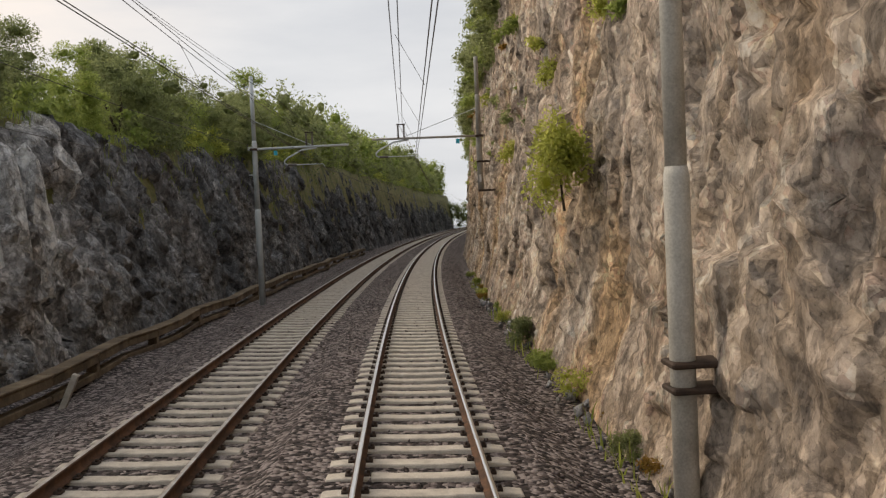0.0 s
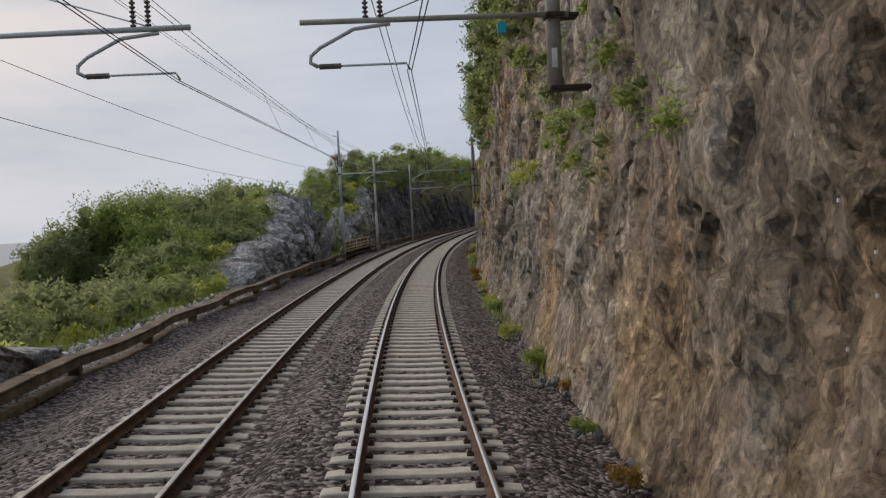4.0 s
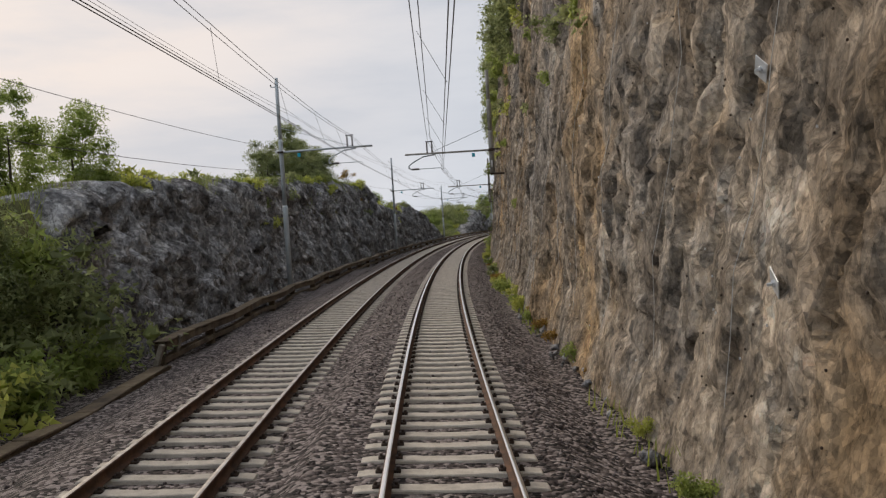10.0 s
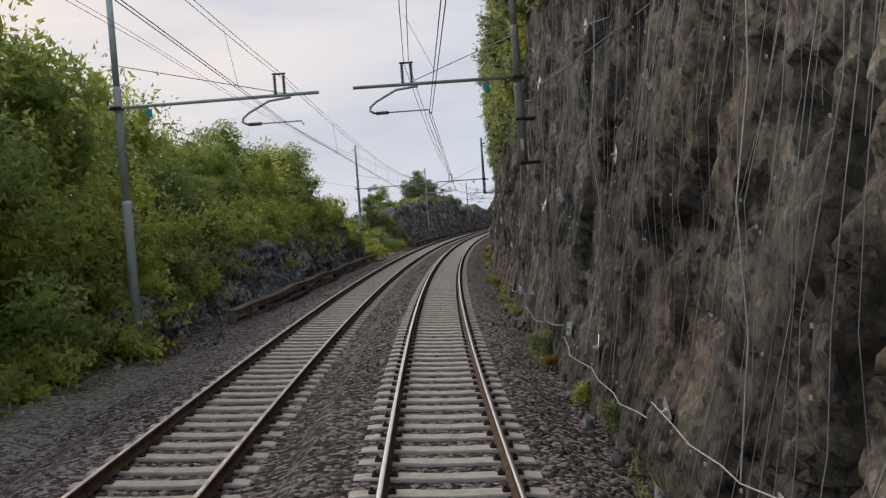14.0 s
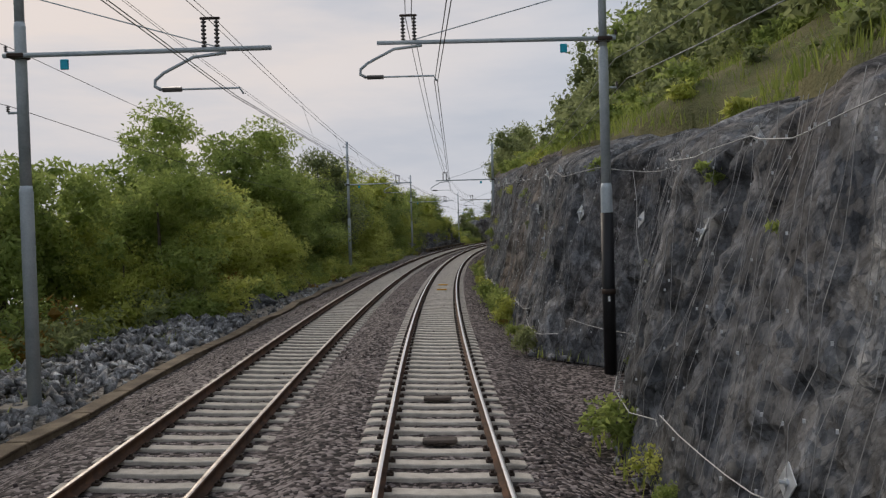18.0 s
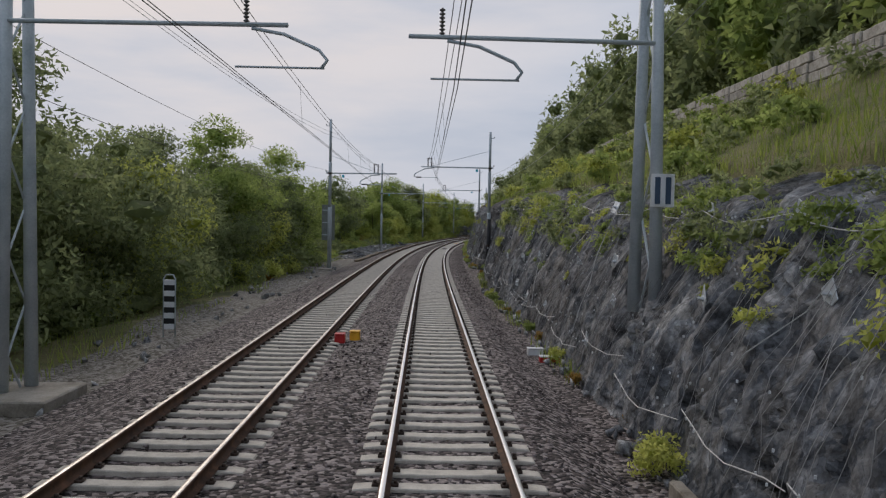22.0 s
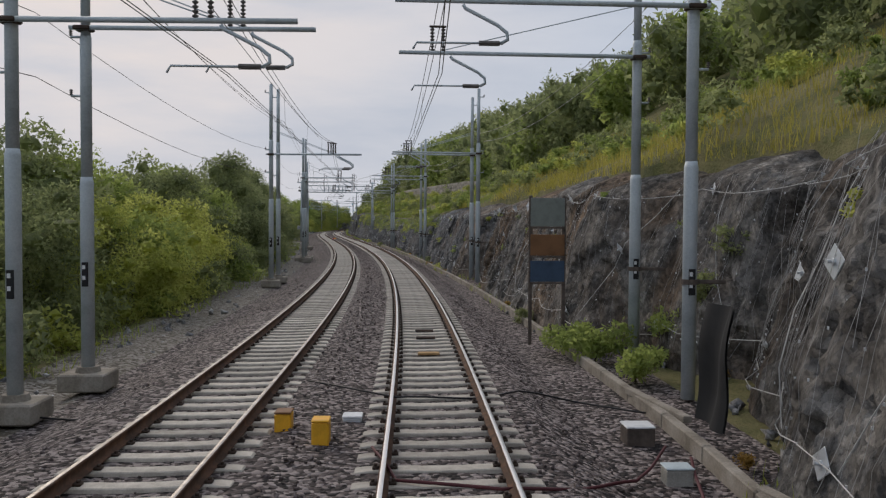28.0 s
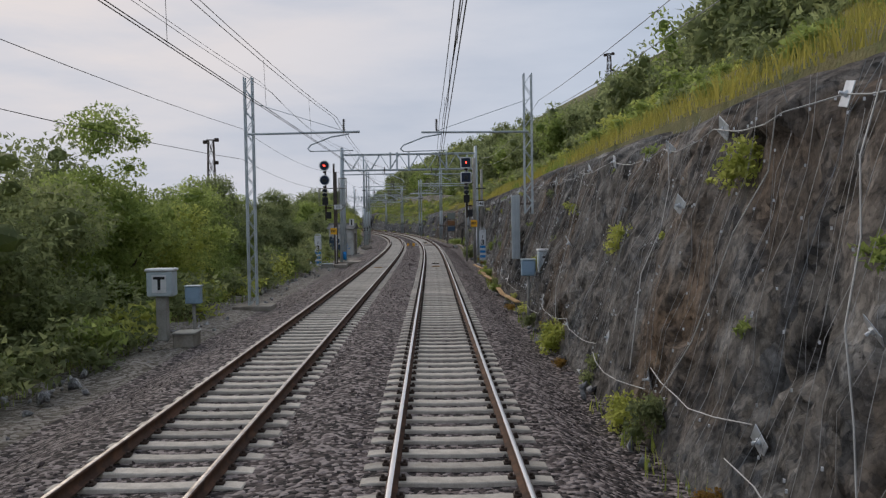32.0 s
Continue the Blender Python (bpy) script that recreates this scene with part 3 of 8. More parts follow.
def cliff_off(s, z):
    """Offset of the right rock face at a height."""
    k = z + 0.5
    return cliff_foot(s) + 0.3 * np.minimum(k, 1.5) + lerp_table(s, BATTER) * np.maximum(k - 1.5, 0)


def left_top(s):
    return lerp_table(s, LEFT_TOP)


def bed(s, o):
    """Height of the ballast bed and of the ground beside it."""
    c = np.tan(cant(s))
    z = -0.228 - np.where(o > -1.81, c * np.clip(o, -1.3, 1.3), c * np.clip(o + 3.62, -1.3, 1.3))
    z = z - 0.35 * np.clip((o - 1.5) / 0.9, 0, 1) - 0.42 * np.clip((-5.3 - o) / 1.3, 0, 1)
    return z - 0.012 * ((np.abs(o) < 0.62) | (np.abs(o + 3.62) < 0.62)) + 0.05 * np.exp(-((o + 1.81) / 0.45) ** 2)


def land(s, o):
    """Height of the ground sheet."""
    z = bed(s, o)
    # uphill side
    top = crest(s)
    edge = cliff_off(s, top)
    rise = top + np.interp(s, [-300, -250], [0.52, 0.35]) * (o - edge) - 0.004 * np.maximum(o - 30, 0) ** 1.2
    z = np.where(o > edge + 1.1, rise - 0.12, np.where(o > cliff_foot(s) + 1.3, -1.2, z))
    # seaward side
    lt = left_top(s)
    back = np.where(lt > 0, lt, -0.65) - 0.16 * np.maximum(-11 - o, 0) - 0.005 * np.maximum(-16 - o, 0) ** 1.75
    w = np.clip((-9.4 - o) / 1.6, 0, 1)
    z = np.where(o < -9.4, z * (1 - w) + (back - 0.15) * w, z)
    return z


def ground_z(s, o):
    return float(land(np.array([float(s)]), np.array([float(o)]))[0])


cols = np.concatenate([[-330, -230, -180, -140, -110, -85, -65, -50, -40, -32, -26, -22, -19, -16.5, -14.5, -13, -12, -11.2, -10.6, -10, -9.4, -8.8, -8.2, -7.6, -7.0], np.arange(-6.6, 2.65, 0.3), [2.7, 3.0], np.linspace(3.5, 12, 12), [13, 14.5, 16, 18, 20, 23, 26, 30, 35, 42, 50, 60, 75, 95, 130, 180, 250, 350]])
st = np.arange(-760, 250.1, 2.0)
gs, go = np.meshgrid(st, cols, indexing="ij")
gz = land(gs, go) + np.where((go < -7) | (go > 6), 0.22 * fbm(gs * 0.3, go * 0.3, 3, 5), 0.02 * fbm(gs * 1.1, go * 1.1, 2, 6))
ground = obj("ground", W(gs, go, gz).reshape(-1, 3), grid_faces(len(st), len(cols), True), [SOIL, BALLAST, VERGE], smooth=True)
mid, ms = np.meshgrid((cols[1:] + cols[:-1]) / 2, (st[1:] + st[:-1]) / 2)
kind_of = np.where((mid > -6.9) & (mid < 4.9), 1, np.where((mid > -10.3) & (mid < 0), np.where(ms > -266, 1, np.where(mid > -9.2, 2, 0)), 0))
ground.data.polygons.foreach_set("material_index", kind_of.astype(np.int32).ravel())
tagged(ground, "ballast bed beside soil and grass slopes", "ground", kind="structure")

WATER = material("grey sea", [(0.1, 0.13, 0.16), (0.14, 0.17, 0.2)], rough=0.25, scale=0.01, bump=0.2, bump_scale=0.4, depth=0.2)
ang = np.linspace(0, 2 * np.pi, 49)[:-1]
obj("water", [(100 + 4200 * math.cos(a), -250 + 4200 * math.sin(a), -34) for a in ang], [list(range(48))], WATER)
tagged(bpy.data.objects["water"], "hazy grey sea below the coast", "sea", kind="structure")


# ---- rock faces ----
# hollows and bulges of the uphill face: station, height, half length, half height, depth
HOLLOWS = [(-170.8, 2.0, 0.55, 1.3, 0.75), (-181.0, 2.3, 1.0, 0.7, 0.3), (-183.2, 0.9, 1.4, 1.2, -0.3), (-219.2, 1.7, 1.0, 1.9, 0.6), (-222.6, 2.3, 1.6, 1.5, -0.5), (-221.2, 0.2, 0.8, 0.6, 0.35), (-225.5, 1.0, 1.2, 1.8, 0.4),
           (-27.6, 3.0, 0.9, 1.6, 0.3), (-30.5, 0.6, 1.2, 1.2, 0.5), (-34.0, 2.0, 1.5, 2.0, 0.45), (-23.4, 0.6, 0.7, 0.9, -0.2), (-502.6, 0.5, 4.0, 0.75, 0.75), (-496.2, -0.1, 2.4, 0.4, 0.5), (-607.4, 0.85, 2.2, 0.4, 0.6), (-611.5, 1.0, 1.6, 1.0, 0.5)]


def relief(S, Z, side, frac, amp):
    """How far the broken rock stands back from its plane; also the cells' own numbers for ochre stains and darker
    patches.
    """
    ribs = np.interp(S, [-715, -300, -285, -262, -228, -212, -190, -60, 0], [0.4, 0.4, 0.5, 0.45, 0.45, 0.4, 0.4, 0.4, 0.35]) if side > 0 else 0.75
    block = np.interp(S, [-715, -300, -262, -228, -210, -70, -40], [0.7, 0.65, 0.65, 0.65, 0.55, 0.6, 0.8]) if side > 0 else 1.15
    lean = 0.22 if side > 0 else 0.5
    a, an = facets(S * 0.42 + 0.15 * Z, Z * 0.36 - 0.1 * S, 11 + side)
    b, bn = facets(S * 1.25 - 0.3 * Z, Z * 0.95 + 0.2 * S, 21 + side)
    c, cn = facets(S * 2.9 + 0.5 * Z, Z * 2.3 - 0.4 * S, 61 + side, 0.8)
    e, en = facets(S * 0.66 + lean * Z, Z * 0.22, 131 + side, 0.9)
    g, gn = facets(S * 1.7 + 1.6 * lean * Z, Z * 1.0, 141 + side, 0.9)
    seam = np.abs(fbm(S * 0.35 + 0.12 * Z, Z * 0.07, 4, 91 + side))
    seam2 = np.abs(fbm(S * 0.3 - 0.9 * Z, Z * 0.5 + 0.1 * S, 4, 95 + side))
    d = block * (0.42 * a + 0.36 * b + (0.08 if side > 0 else 0.17) * c) + ribs * (0.26 * e + 0.07 * g) + 0.02 * (hash3(np.round(S * 97).astype(np.int64), np.round(Z * 89).astype(np.int64), np.zeros(S.shape, np.int64), 7) - 0.5) + 0.05 * fbm(S * 2.3, Z * 2.0, 4, 41 + side, 0.62) + 0.24 * fbm(S * 0.14, Z * 0.14, 3, 51)
    d = d + 0.42 * np.clip(0.1 - seam, 0, 1) / 0.1 + 0.22 * np.clip(0.06 - seam2, 0, 1) / 0.06
    d = d * amp * np.clip(0.35 + frac * 3, 0.35, 1)
    if side > 0:
        for hs, hz, rs, rz, depth in HOLLOWS:
            u, v = (S - hs + 0.35 * (bn - 0.5)) / rs, (Z - hz + 0.35 * (cn - 0.5) - 0.25 * (S - hs)) / rz
            d = d + depth * np.exp(-np.minimum((u * u + v * v) ** 2, 40))
    return d + np.where(frac > 0.9, 0.6 * ((frac - 0.9) / 0.1) ** 2, 0), an, bn, cn


def rock_face(name, s0, s1, side, step, mat, label, top_of, off_of, rows, amp=1.0, ochre=None, low=-0.6, dark=None, smooth=False):
    ss = np.linspace(s0, s1, int((s1 - s0) / step) + 1)
    v = np.linspace(0, 1, rows) ** 1.45
    S, frac = np.meshgrid(ss, v, indexing="ij")
    top = top_of(ss)[:, None]
    Z = low + (top + 0.25 * fbm(ss * 0.7, ss * 0, 3, 31)[:, None] - low) * frac
    d, an, bn, cn = relief(S, Z, side, frac, amp)
    ends = np.minimum(S - s0, s1 - S)
    O = off_of(S, Z) + side * (d + (2.2 * np.clip(1 - ends / 2.5, 0, 1) ** 2 if side < 0 else 0))
    Z = Z - ((Z - low) * 0.55 * np.clip(1 - ends / 1.6, 0, 1) ** 2 if side < 0 else 0)
    S2 = S + 0.16 * amp * (bn - 0.5) 
    tone = np.clip((0.75 * fbm(S * 0.28, Z * 0.17, 4, 81, 0.6) + 0.4 * (an - 0.5) + 0.35 * (bn - 0.5) + 0.2 * (cn - 0.5) + 0.08), 0, 1) * 1.5
    tone = np.clip(tone * (ochre(ss)[:, None] if ochre else 0.25), 0, 0.85)
    # Patches of the darker colour; the station table sets how strong.
    dim = np.clip(0.3 + 0.9 * fbm(S * 0.25, Z * 0.16, 4, 87, 0.6) + 0.4 * (bn - 0.5), 0, 1) * (dark(ss)[:, None] if dark else 0.25)
    for back, lift in ((0.5, 0.05), (1.2, 0.0), (2.4, -0.5)):
        S2, tone, dim = (np.concatenate([q, q[:, -1:]], 1) for q in (S2, tone, dim))
        Z = np.concatenate([Z, Z[:, rows - 1:rows] + lift + 0.3 * back * (side > 0)], 1)
        O = np.concatenate([O, O[:, rows - 1:rows] + side * back], 1)
    ob = obj(name, W(S2, O, Z).reshape(-1, 3), grid_faces(len(ss), rows + 3, side < 0), mat, smooth=smooth)
    ob.data.attributes.new("tone", "FLOAT", "POINT").data.foreach_set("value", tone.ravel())
    ob.data.attributes.new("dim", "FLOAT", "POINT").data.foreach_set("value", np.clip(dim, 0, 0.9).ravel())
    return tagged(ob, label, "rock face", kind="structure")


def on_cliff(s, z, out=0.0):
    """A place on the right rock face, a little in front of it."""
    s, z = np.atleast_1d(np.asarray(s, float)), np.atleast_1d(np.asarray(z, float))
    frac = np.clip((z + 0.6) / (crest(s) + 0.6), 0, 1)
    d = relief(s, z, 1, frac, np.where(s > -300, 0.75, 0.66))[0]
    return s, cliff_off(s, z) + d - out, z


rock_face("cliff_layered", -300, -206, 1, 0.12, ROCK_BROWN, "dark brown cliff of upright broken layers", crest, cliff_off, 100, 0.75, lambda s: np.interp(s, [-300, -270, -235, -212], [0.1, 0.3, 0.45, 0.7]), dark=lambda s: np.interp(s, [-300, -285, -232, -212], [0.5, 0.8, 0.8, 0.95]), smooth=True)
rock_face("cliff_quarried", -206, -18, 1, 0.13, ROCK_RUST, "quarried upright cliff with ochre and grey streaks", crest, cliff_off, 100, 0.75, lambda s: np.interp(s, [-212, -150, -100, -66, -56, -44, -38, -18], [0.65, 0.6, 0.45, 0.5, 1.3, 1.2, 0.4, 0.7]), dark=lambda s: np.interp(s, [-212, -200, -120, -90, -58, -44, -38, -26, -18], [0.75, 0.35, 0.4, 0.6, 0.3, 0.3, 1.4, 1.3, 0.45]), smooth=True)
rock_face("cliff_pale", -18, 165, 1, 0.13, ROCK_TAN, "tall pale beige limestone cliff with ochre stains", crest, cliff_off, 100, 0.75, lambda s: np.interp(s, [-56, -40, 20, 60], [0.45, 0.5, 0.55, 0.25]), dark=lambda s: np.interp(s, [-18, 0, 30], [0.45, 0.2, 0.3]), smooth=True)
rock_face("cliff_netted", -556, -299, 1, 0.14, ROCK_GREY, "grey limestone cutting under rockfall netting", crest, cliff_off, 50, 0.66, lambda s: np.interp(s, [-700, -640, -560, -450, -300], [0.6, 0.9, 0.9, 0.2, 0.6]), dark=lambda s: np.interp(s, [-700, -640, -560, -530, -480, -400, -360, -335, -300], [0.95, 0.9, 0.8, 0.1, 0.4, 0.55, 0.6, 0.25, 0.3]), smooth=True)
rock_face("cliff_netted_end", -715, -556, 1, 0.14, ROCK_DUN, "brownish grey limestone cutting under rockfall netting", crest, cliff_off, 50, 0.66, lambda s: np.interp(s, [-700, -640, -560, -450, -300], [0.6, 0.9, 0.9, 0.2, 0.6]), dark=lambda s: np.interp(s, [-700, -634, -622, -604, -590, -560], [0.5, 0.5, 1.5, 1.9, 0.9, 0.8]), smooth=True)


def left_off(s, z):
    return -8.7 - 0.3 * (z + 0.5) + 0 * s


def left_rock(s0, s1, mat=ROCK_GREY):
    rock_face("rock_wall", s0, s1, -1, 0.18, mat, "blue-grey broken limestone wall of the cutting", left_top, left_off, 40, 0.95, lambda s: 0.18 + 0 * s, dark=lambda s: np.interp(s, [-270, -215, -190, -120, -110, -60, 5, 12, 40], [0.1, 0.1, 0.25, 0.25, 0.2, 0.0, 0.1, 0.5, 0.8]), smooth=True)


for a0, a1 in ((-8.5, 9.5), (5.5, 238), (-46.8, -20.5), (-113.3, -66), (-188, -113.5), (-268, -212)):
    left_rock(a0, a1, ROCK_GREY if a0 == 5.5 else ROCK_BLUE)

# ---- tracks ----
class Build:
    """Gathers boxes, tubes and turned shapes into one mesh."""

    def __init__(self):
        self.v, self.f = [], []

    def add(self, verts, faces):
        k = len(self.v)
        self.v += [tuple(p) for p in verts]
        self.f += [[i + k for i in q] for q in faces]
        return self

    def box(self, c, size, m=None, bevel=0.0):
        x, y, z = (a / 2 for a in size)
        b = min(bevel, x * 0.9, y * 0.9, z * 0.9)
        if b <= 0:
            vs = [Vector((i * x, j * y, k * z)) for i in (-1, 1) for j in (-1, 1) for k in (-1, 1)]
            fs = [(0, 1, 3, 2), (4, 6, 7, 5), (0, 4, 5, 1), (2, 3, 7, 6), (0, 2, 6, 4), (1, 5, 7, 3)]
        else:
            ring = lambda zz, e: [Vector((sx * (x - e) + tx, sy * (y - e) + ty, zz)) for sx, sy, tx, ty in ((1, 1, 0, -b), (1, 1, -b, 0), (-1, 1, b, 0), (-1, 1, 0, -b), (-1, -1, 0, b), (-1, -1, b, 0), (1, -1, -b, 0), (1, -1, 0, b))]
            vs = ring(-z, b) + ring(-z + b, 0) + ring(z - b, 0) + ring(z, b)
            fs = [tuple(range(7, -1, -1)), tuple(range(24, 32))]
            for r in range(3):
                fs += [(r * 8 + i, r * 8 + (i + 1) % 8, r * 8 + 8 + (i + 1) % 8, r * 8 + 8 + i) for i in range(8)]
        c = Vector(c)
        return self.add([c + (m @ p if m else p) for p in vs], fs)

    def tube(self, pts, r, n=8, caps=True):
        pts = [Vector(p) for p in pts]
        rs = r if isinstance(r, (list, tuple)) else [r] * len(pts)
        vs, fs = [], []
        up = None
        for i, p in enumerate(pts):
            d = (pts[min(i + 1, len(pts) - 1)] - pts[max(i - 1, 0)])
            d = d.normalized() if d.length > 1e-9 else Vector((0, 0, 1))
            if up is None:
                up = Vector((1, 0, 0)) if abs(d.z) > 0.9 else Vector((0, 0, 1))
            a = up.cross(d).normalized()
            b = d.cross(a).normalized()
            up = b
            vs += [p + rs[i] * (math.cos(2 * math.pi * k / n) * a + math.sin(2 * math.pi * k / n) * b) for k in range(n)]
        for i in range(len(pts) - 1):
            fs += [(i * n + k, i * n + (k + 1) % n, (i + 1) * n + (k + 1) % n, (i + 1) * n + k) for k in range(n)]
        if caps:
            fs += [tuple(range(n - 1, -1, -1)), tuple(range((len(pts) - 1) * n, len(pts) * n))]
        return self.add(vs, fs)

    def out(self, name, mat, parent=None, label="", smooth=False):
        return obj(name, self.v, self.f, mat, parent, smooth, label)


def sweep(name, s, centre, profile, mat, parent=None, closed=True, top_faces=(), label=""):
    """A profile of (offset, height) pairs drawn along the line at an offset, leaning with the cant."""
    c = cant(s)[:, None]
    po, pz = np.array(profile)[:, 0][None, :], np.array(profile)[:, 1][None, :]
    o = centre + po * np.cos(c) + pz * np.sin(c)
    z = pz * np.cos(c) - po * np.sin(c)
    S = np.repeat(s[:, None], len(profile), 1)
    n = len(profile)
    i = np.arange(len(s) - 1)[:, None] * n
    k = np.arange(n if closed else n - 1)[None, :]
    f = np.stack([i + k, i + (k + 1) % n, i + n + (k + 1) % n, i + n + k], -1).reshape(-1, 4)
    ob = obj(name, W(S, o, z).reshape(-1, 3), f, mat, parent, label=label)
    if top_faces:
        idx = np.tile([1 if q in top_faces else 0 for q in range(k.shape[1])], len(s) - 1)
        ob.data.polygons.foreach_set("material_index", idx)
    return ob


RAIL = [(-0.07, -0.172), (0.07, -0.172), (0.07, -0.16), (0.012, -0.14), (0.012, -0.05), (0.036, -0.038), (0.036, -0.008), (0.028, 0.0), (-0.028, 0.0), (-0.036, -0.008), (-0.036, -0.038), (-0.012, -0.05), (-0.012, -0.14), (-0.07, -0.16)]
run = np.arange(-745, 240.1, 1.5)


def sleeper_mesh():
    xs = [-1.15, -1.12, -0.98, -0.45, -0.3, 0, 0.3, 0.45, 0.98, 1.12, 1.15]
    tops = [-0.235, -0.2, -0.185, -0.185, -0.193, -0.195, -0.193, -0.185, -0.185, -0.2, -0.235]
    v, f = [], []
    for x, t in zip(xs, tops):
        v += [(x, -0.135, -0.34), (x, -0.122, t - 0.014), (x, -0.11, t), (x, 0.11, t), (x, 0.122, t - 0.014), (x, 0.135, -0.34)]
    for i in range(len(xs) - 1):
        f += [(i * 6 + k, i * 6 + k + 1, i * 6 + 7 + k, i * 6 + 6 + k) for k in range(5)]
    f += [(5, 4, 3, 2, 1, 0), tuple(range(60, 66))]
    return v, f


def clip_mesh():
    b = Build()
    for rail in (-0.75, 0.75):
        for sd in (-1, 1):
            b.box((rail + sd * 0.11, 0, -0.168), (0.09, 0.11, 0.03))
            b.box((rail + sd * 0.12, 0, -0.14), (0.04, 0.04, 0.04))
    return b.v, b.f


SLV, SLF = sleeper_mesh()
CLV, CLF = clip_mesh()


def poses(stations, centre):
    """Rotation columns and places for things that lie across a track."""
    h, c = heading(stations), cant(stations)
    o = W(stations, centre, 0)
    rx = np.stack([np.cos(h) * np.cos(c), -np.sin(h) * np.cos(c), -np.sin(c)], -1)
    ry = np.stack([np.sin(h), np.cos(h), 0 * h], -1)
    rz = np.cross(rx, ry)
    return o, rx, ry, rz


def repeat(verts, faces, stations, centre, jitter=0.0):
    o, rx, ry, rz = poses(stations, centre)
    v = np.array(verts, float)
    allv = (o[:, None] + v[None, :, 0:1] * rx[:, None] + v[None, :, 1:2] * ry[:, None] + v[None, :, 2:3] * rz[:, None]).reshape(-1, 3)
    n = len(v)
    if len({len(f) for f in faces}) == 1:
        return allv, (np.arange(len(stations))[:, None, None] * n + np.array(faces)[None]).reshape(-1, len(faces[0]))
    return allv, [[q + i * n for q in f] for i in range(len(stations)) for f in faces]


def railway(name, centre, label, near, head):
    tr = empty(name, Matrix(), label, "railway track")
    for sd, wd in ((-0.75, "left"), (0.75, "right")):
        sweep("rail", run, centre, [(a + sd, b) for a, b in RAIL], [RUST, head], tr, top_faces=(7,))
    stations = np.arange(-735, 235, 0.6) + 0.02 * np.sin(np.arange(len(np.arange(-735, 235, 0.6))) * 2.3)
    single = (stations > near[0]) & (stations < near[1])
    first = None
    o, rx, ry, rz = poses(stations, centre)
    for i in np.where(single)[0]:
        if first is None:
            first = obj("sleeper", SLV, SLF, CONCRETE, tr).data
            ob = tr.children[-1]
        else:
            ob = new("sleeper", first)
            ob.parent = tr
        ob.matrix_basis = Matrix((rx[i], ry[i], rz[i])).transposed().to_4x4()
        ob.matrix_basis.translation = o[i]
    rest = stations[~single]
    v, f = repeat(SLV, SLF, rest, centre)
    tagged(obj("sleepers", v, f, CONCRETE, tr), "long run of pale concrete sleepers", kind="stuff")
    v, f = repeat(CLV, CLF, stations, centre)
    tagged(obj("rail_clips", v, f, IRON, tr), "dark iron rail clips", kind="stuff")
    return tr


railway("railway_track", 0.0, "main railway track on pale concrete sleepers with rusty rails", (-690, -510), STEEL)
railway("railway_track", -3.62, "second parallel railway track on pale concrete sleepers", (-690, -510), STEEL_DULL)

# ---- overhead line ----
ARM_SEAWARD = [(-647.5, 6.25), (-616, 6.3), (-581, 6.5), (-551, 6.55), (-523, 6.85), (-490, 6.75), (-455, 6.45), (-412, 6.27), (-366, 6.55), (-314.6, 6.75), (-268, 6.75), (-216.5, 6.08), (-167, 6.88), (-119.3, 6.38), (-74, 6.3), (-22.8, 6.38), (18.6, 6.25)]
ARM_UPHILL = [(-647.5, 6.2), (-616, 6.25), (-581, 6.9), (-551, 6.75), (-521, 6.9), (-490, 6.7), (-454.4, 6.3), (-409, 7.0), (-363.5, 7.15), (-316, 6.75), (-268, 6.8), (-215, 6.25), (-166.2, 6.35), (-120.5, 6.35), (-74, 6.3), (-25.5, 6.1), (18.6, 6.42)]


def arm_z(s, o=-8.0):
    """Height of the cross arms over the seaward or the uphill track."""
    return float(lerp_table(s, ARM_SEAWARD if o < -2 else ARM_UPHILL))


def messenger_o(track, s):
    """Offset at which the messenger wire of a track is carried."""
    if track < -2:
        return track + float(np.interp(s, [-456, -412, -366, -314, -268, -217, -167], [-0.38, -0.52, -0.68, -0.75, -0.5, -0.2, -0.83]))
    return float(np.interp(s, [-456, -412], [track + 0.2, track - 0.42]))


def tube_part(name, pts, r, mat, parent, n=8, label=""):
    return Build().tube(pts, r, n).out(name, mat, parent, label, smooth=n > 5)


def insulator(name, base, h, parent, r=0.055):
    """A stack of sheds on a pin."""
    x, y, z = base
    pts, rs = [], []
    k = max(3, int(h / 0.07))
    for i in range(k):
        for f, q in ((0.0, 0.4), (0.35, 1.0), (0.6, 1.0), (0.8, 0.4)):
            pts.append((x, y, z + h * (i + f) / k))
            rs.append(r * q)
    pts.append((x, y, z + h))
    rs.append(r * 0.4)
    return tube_part(name, pts, rs, CERAMIC, parent, 8)


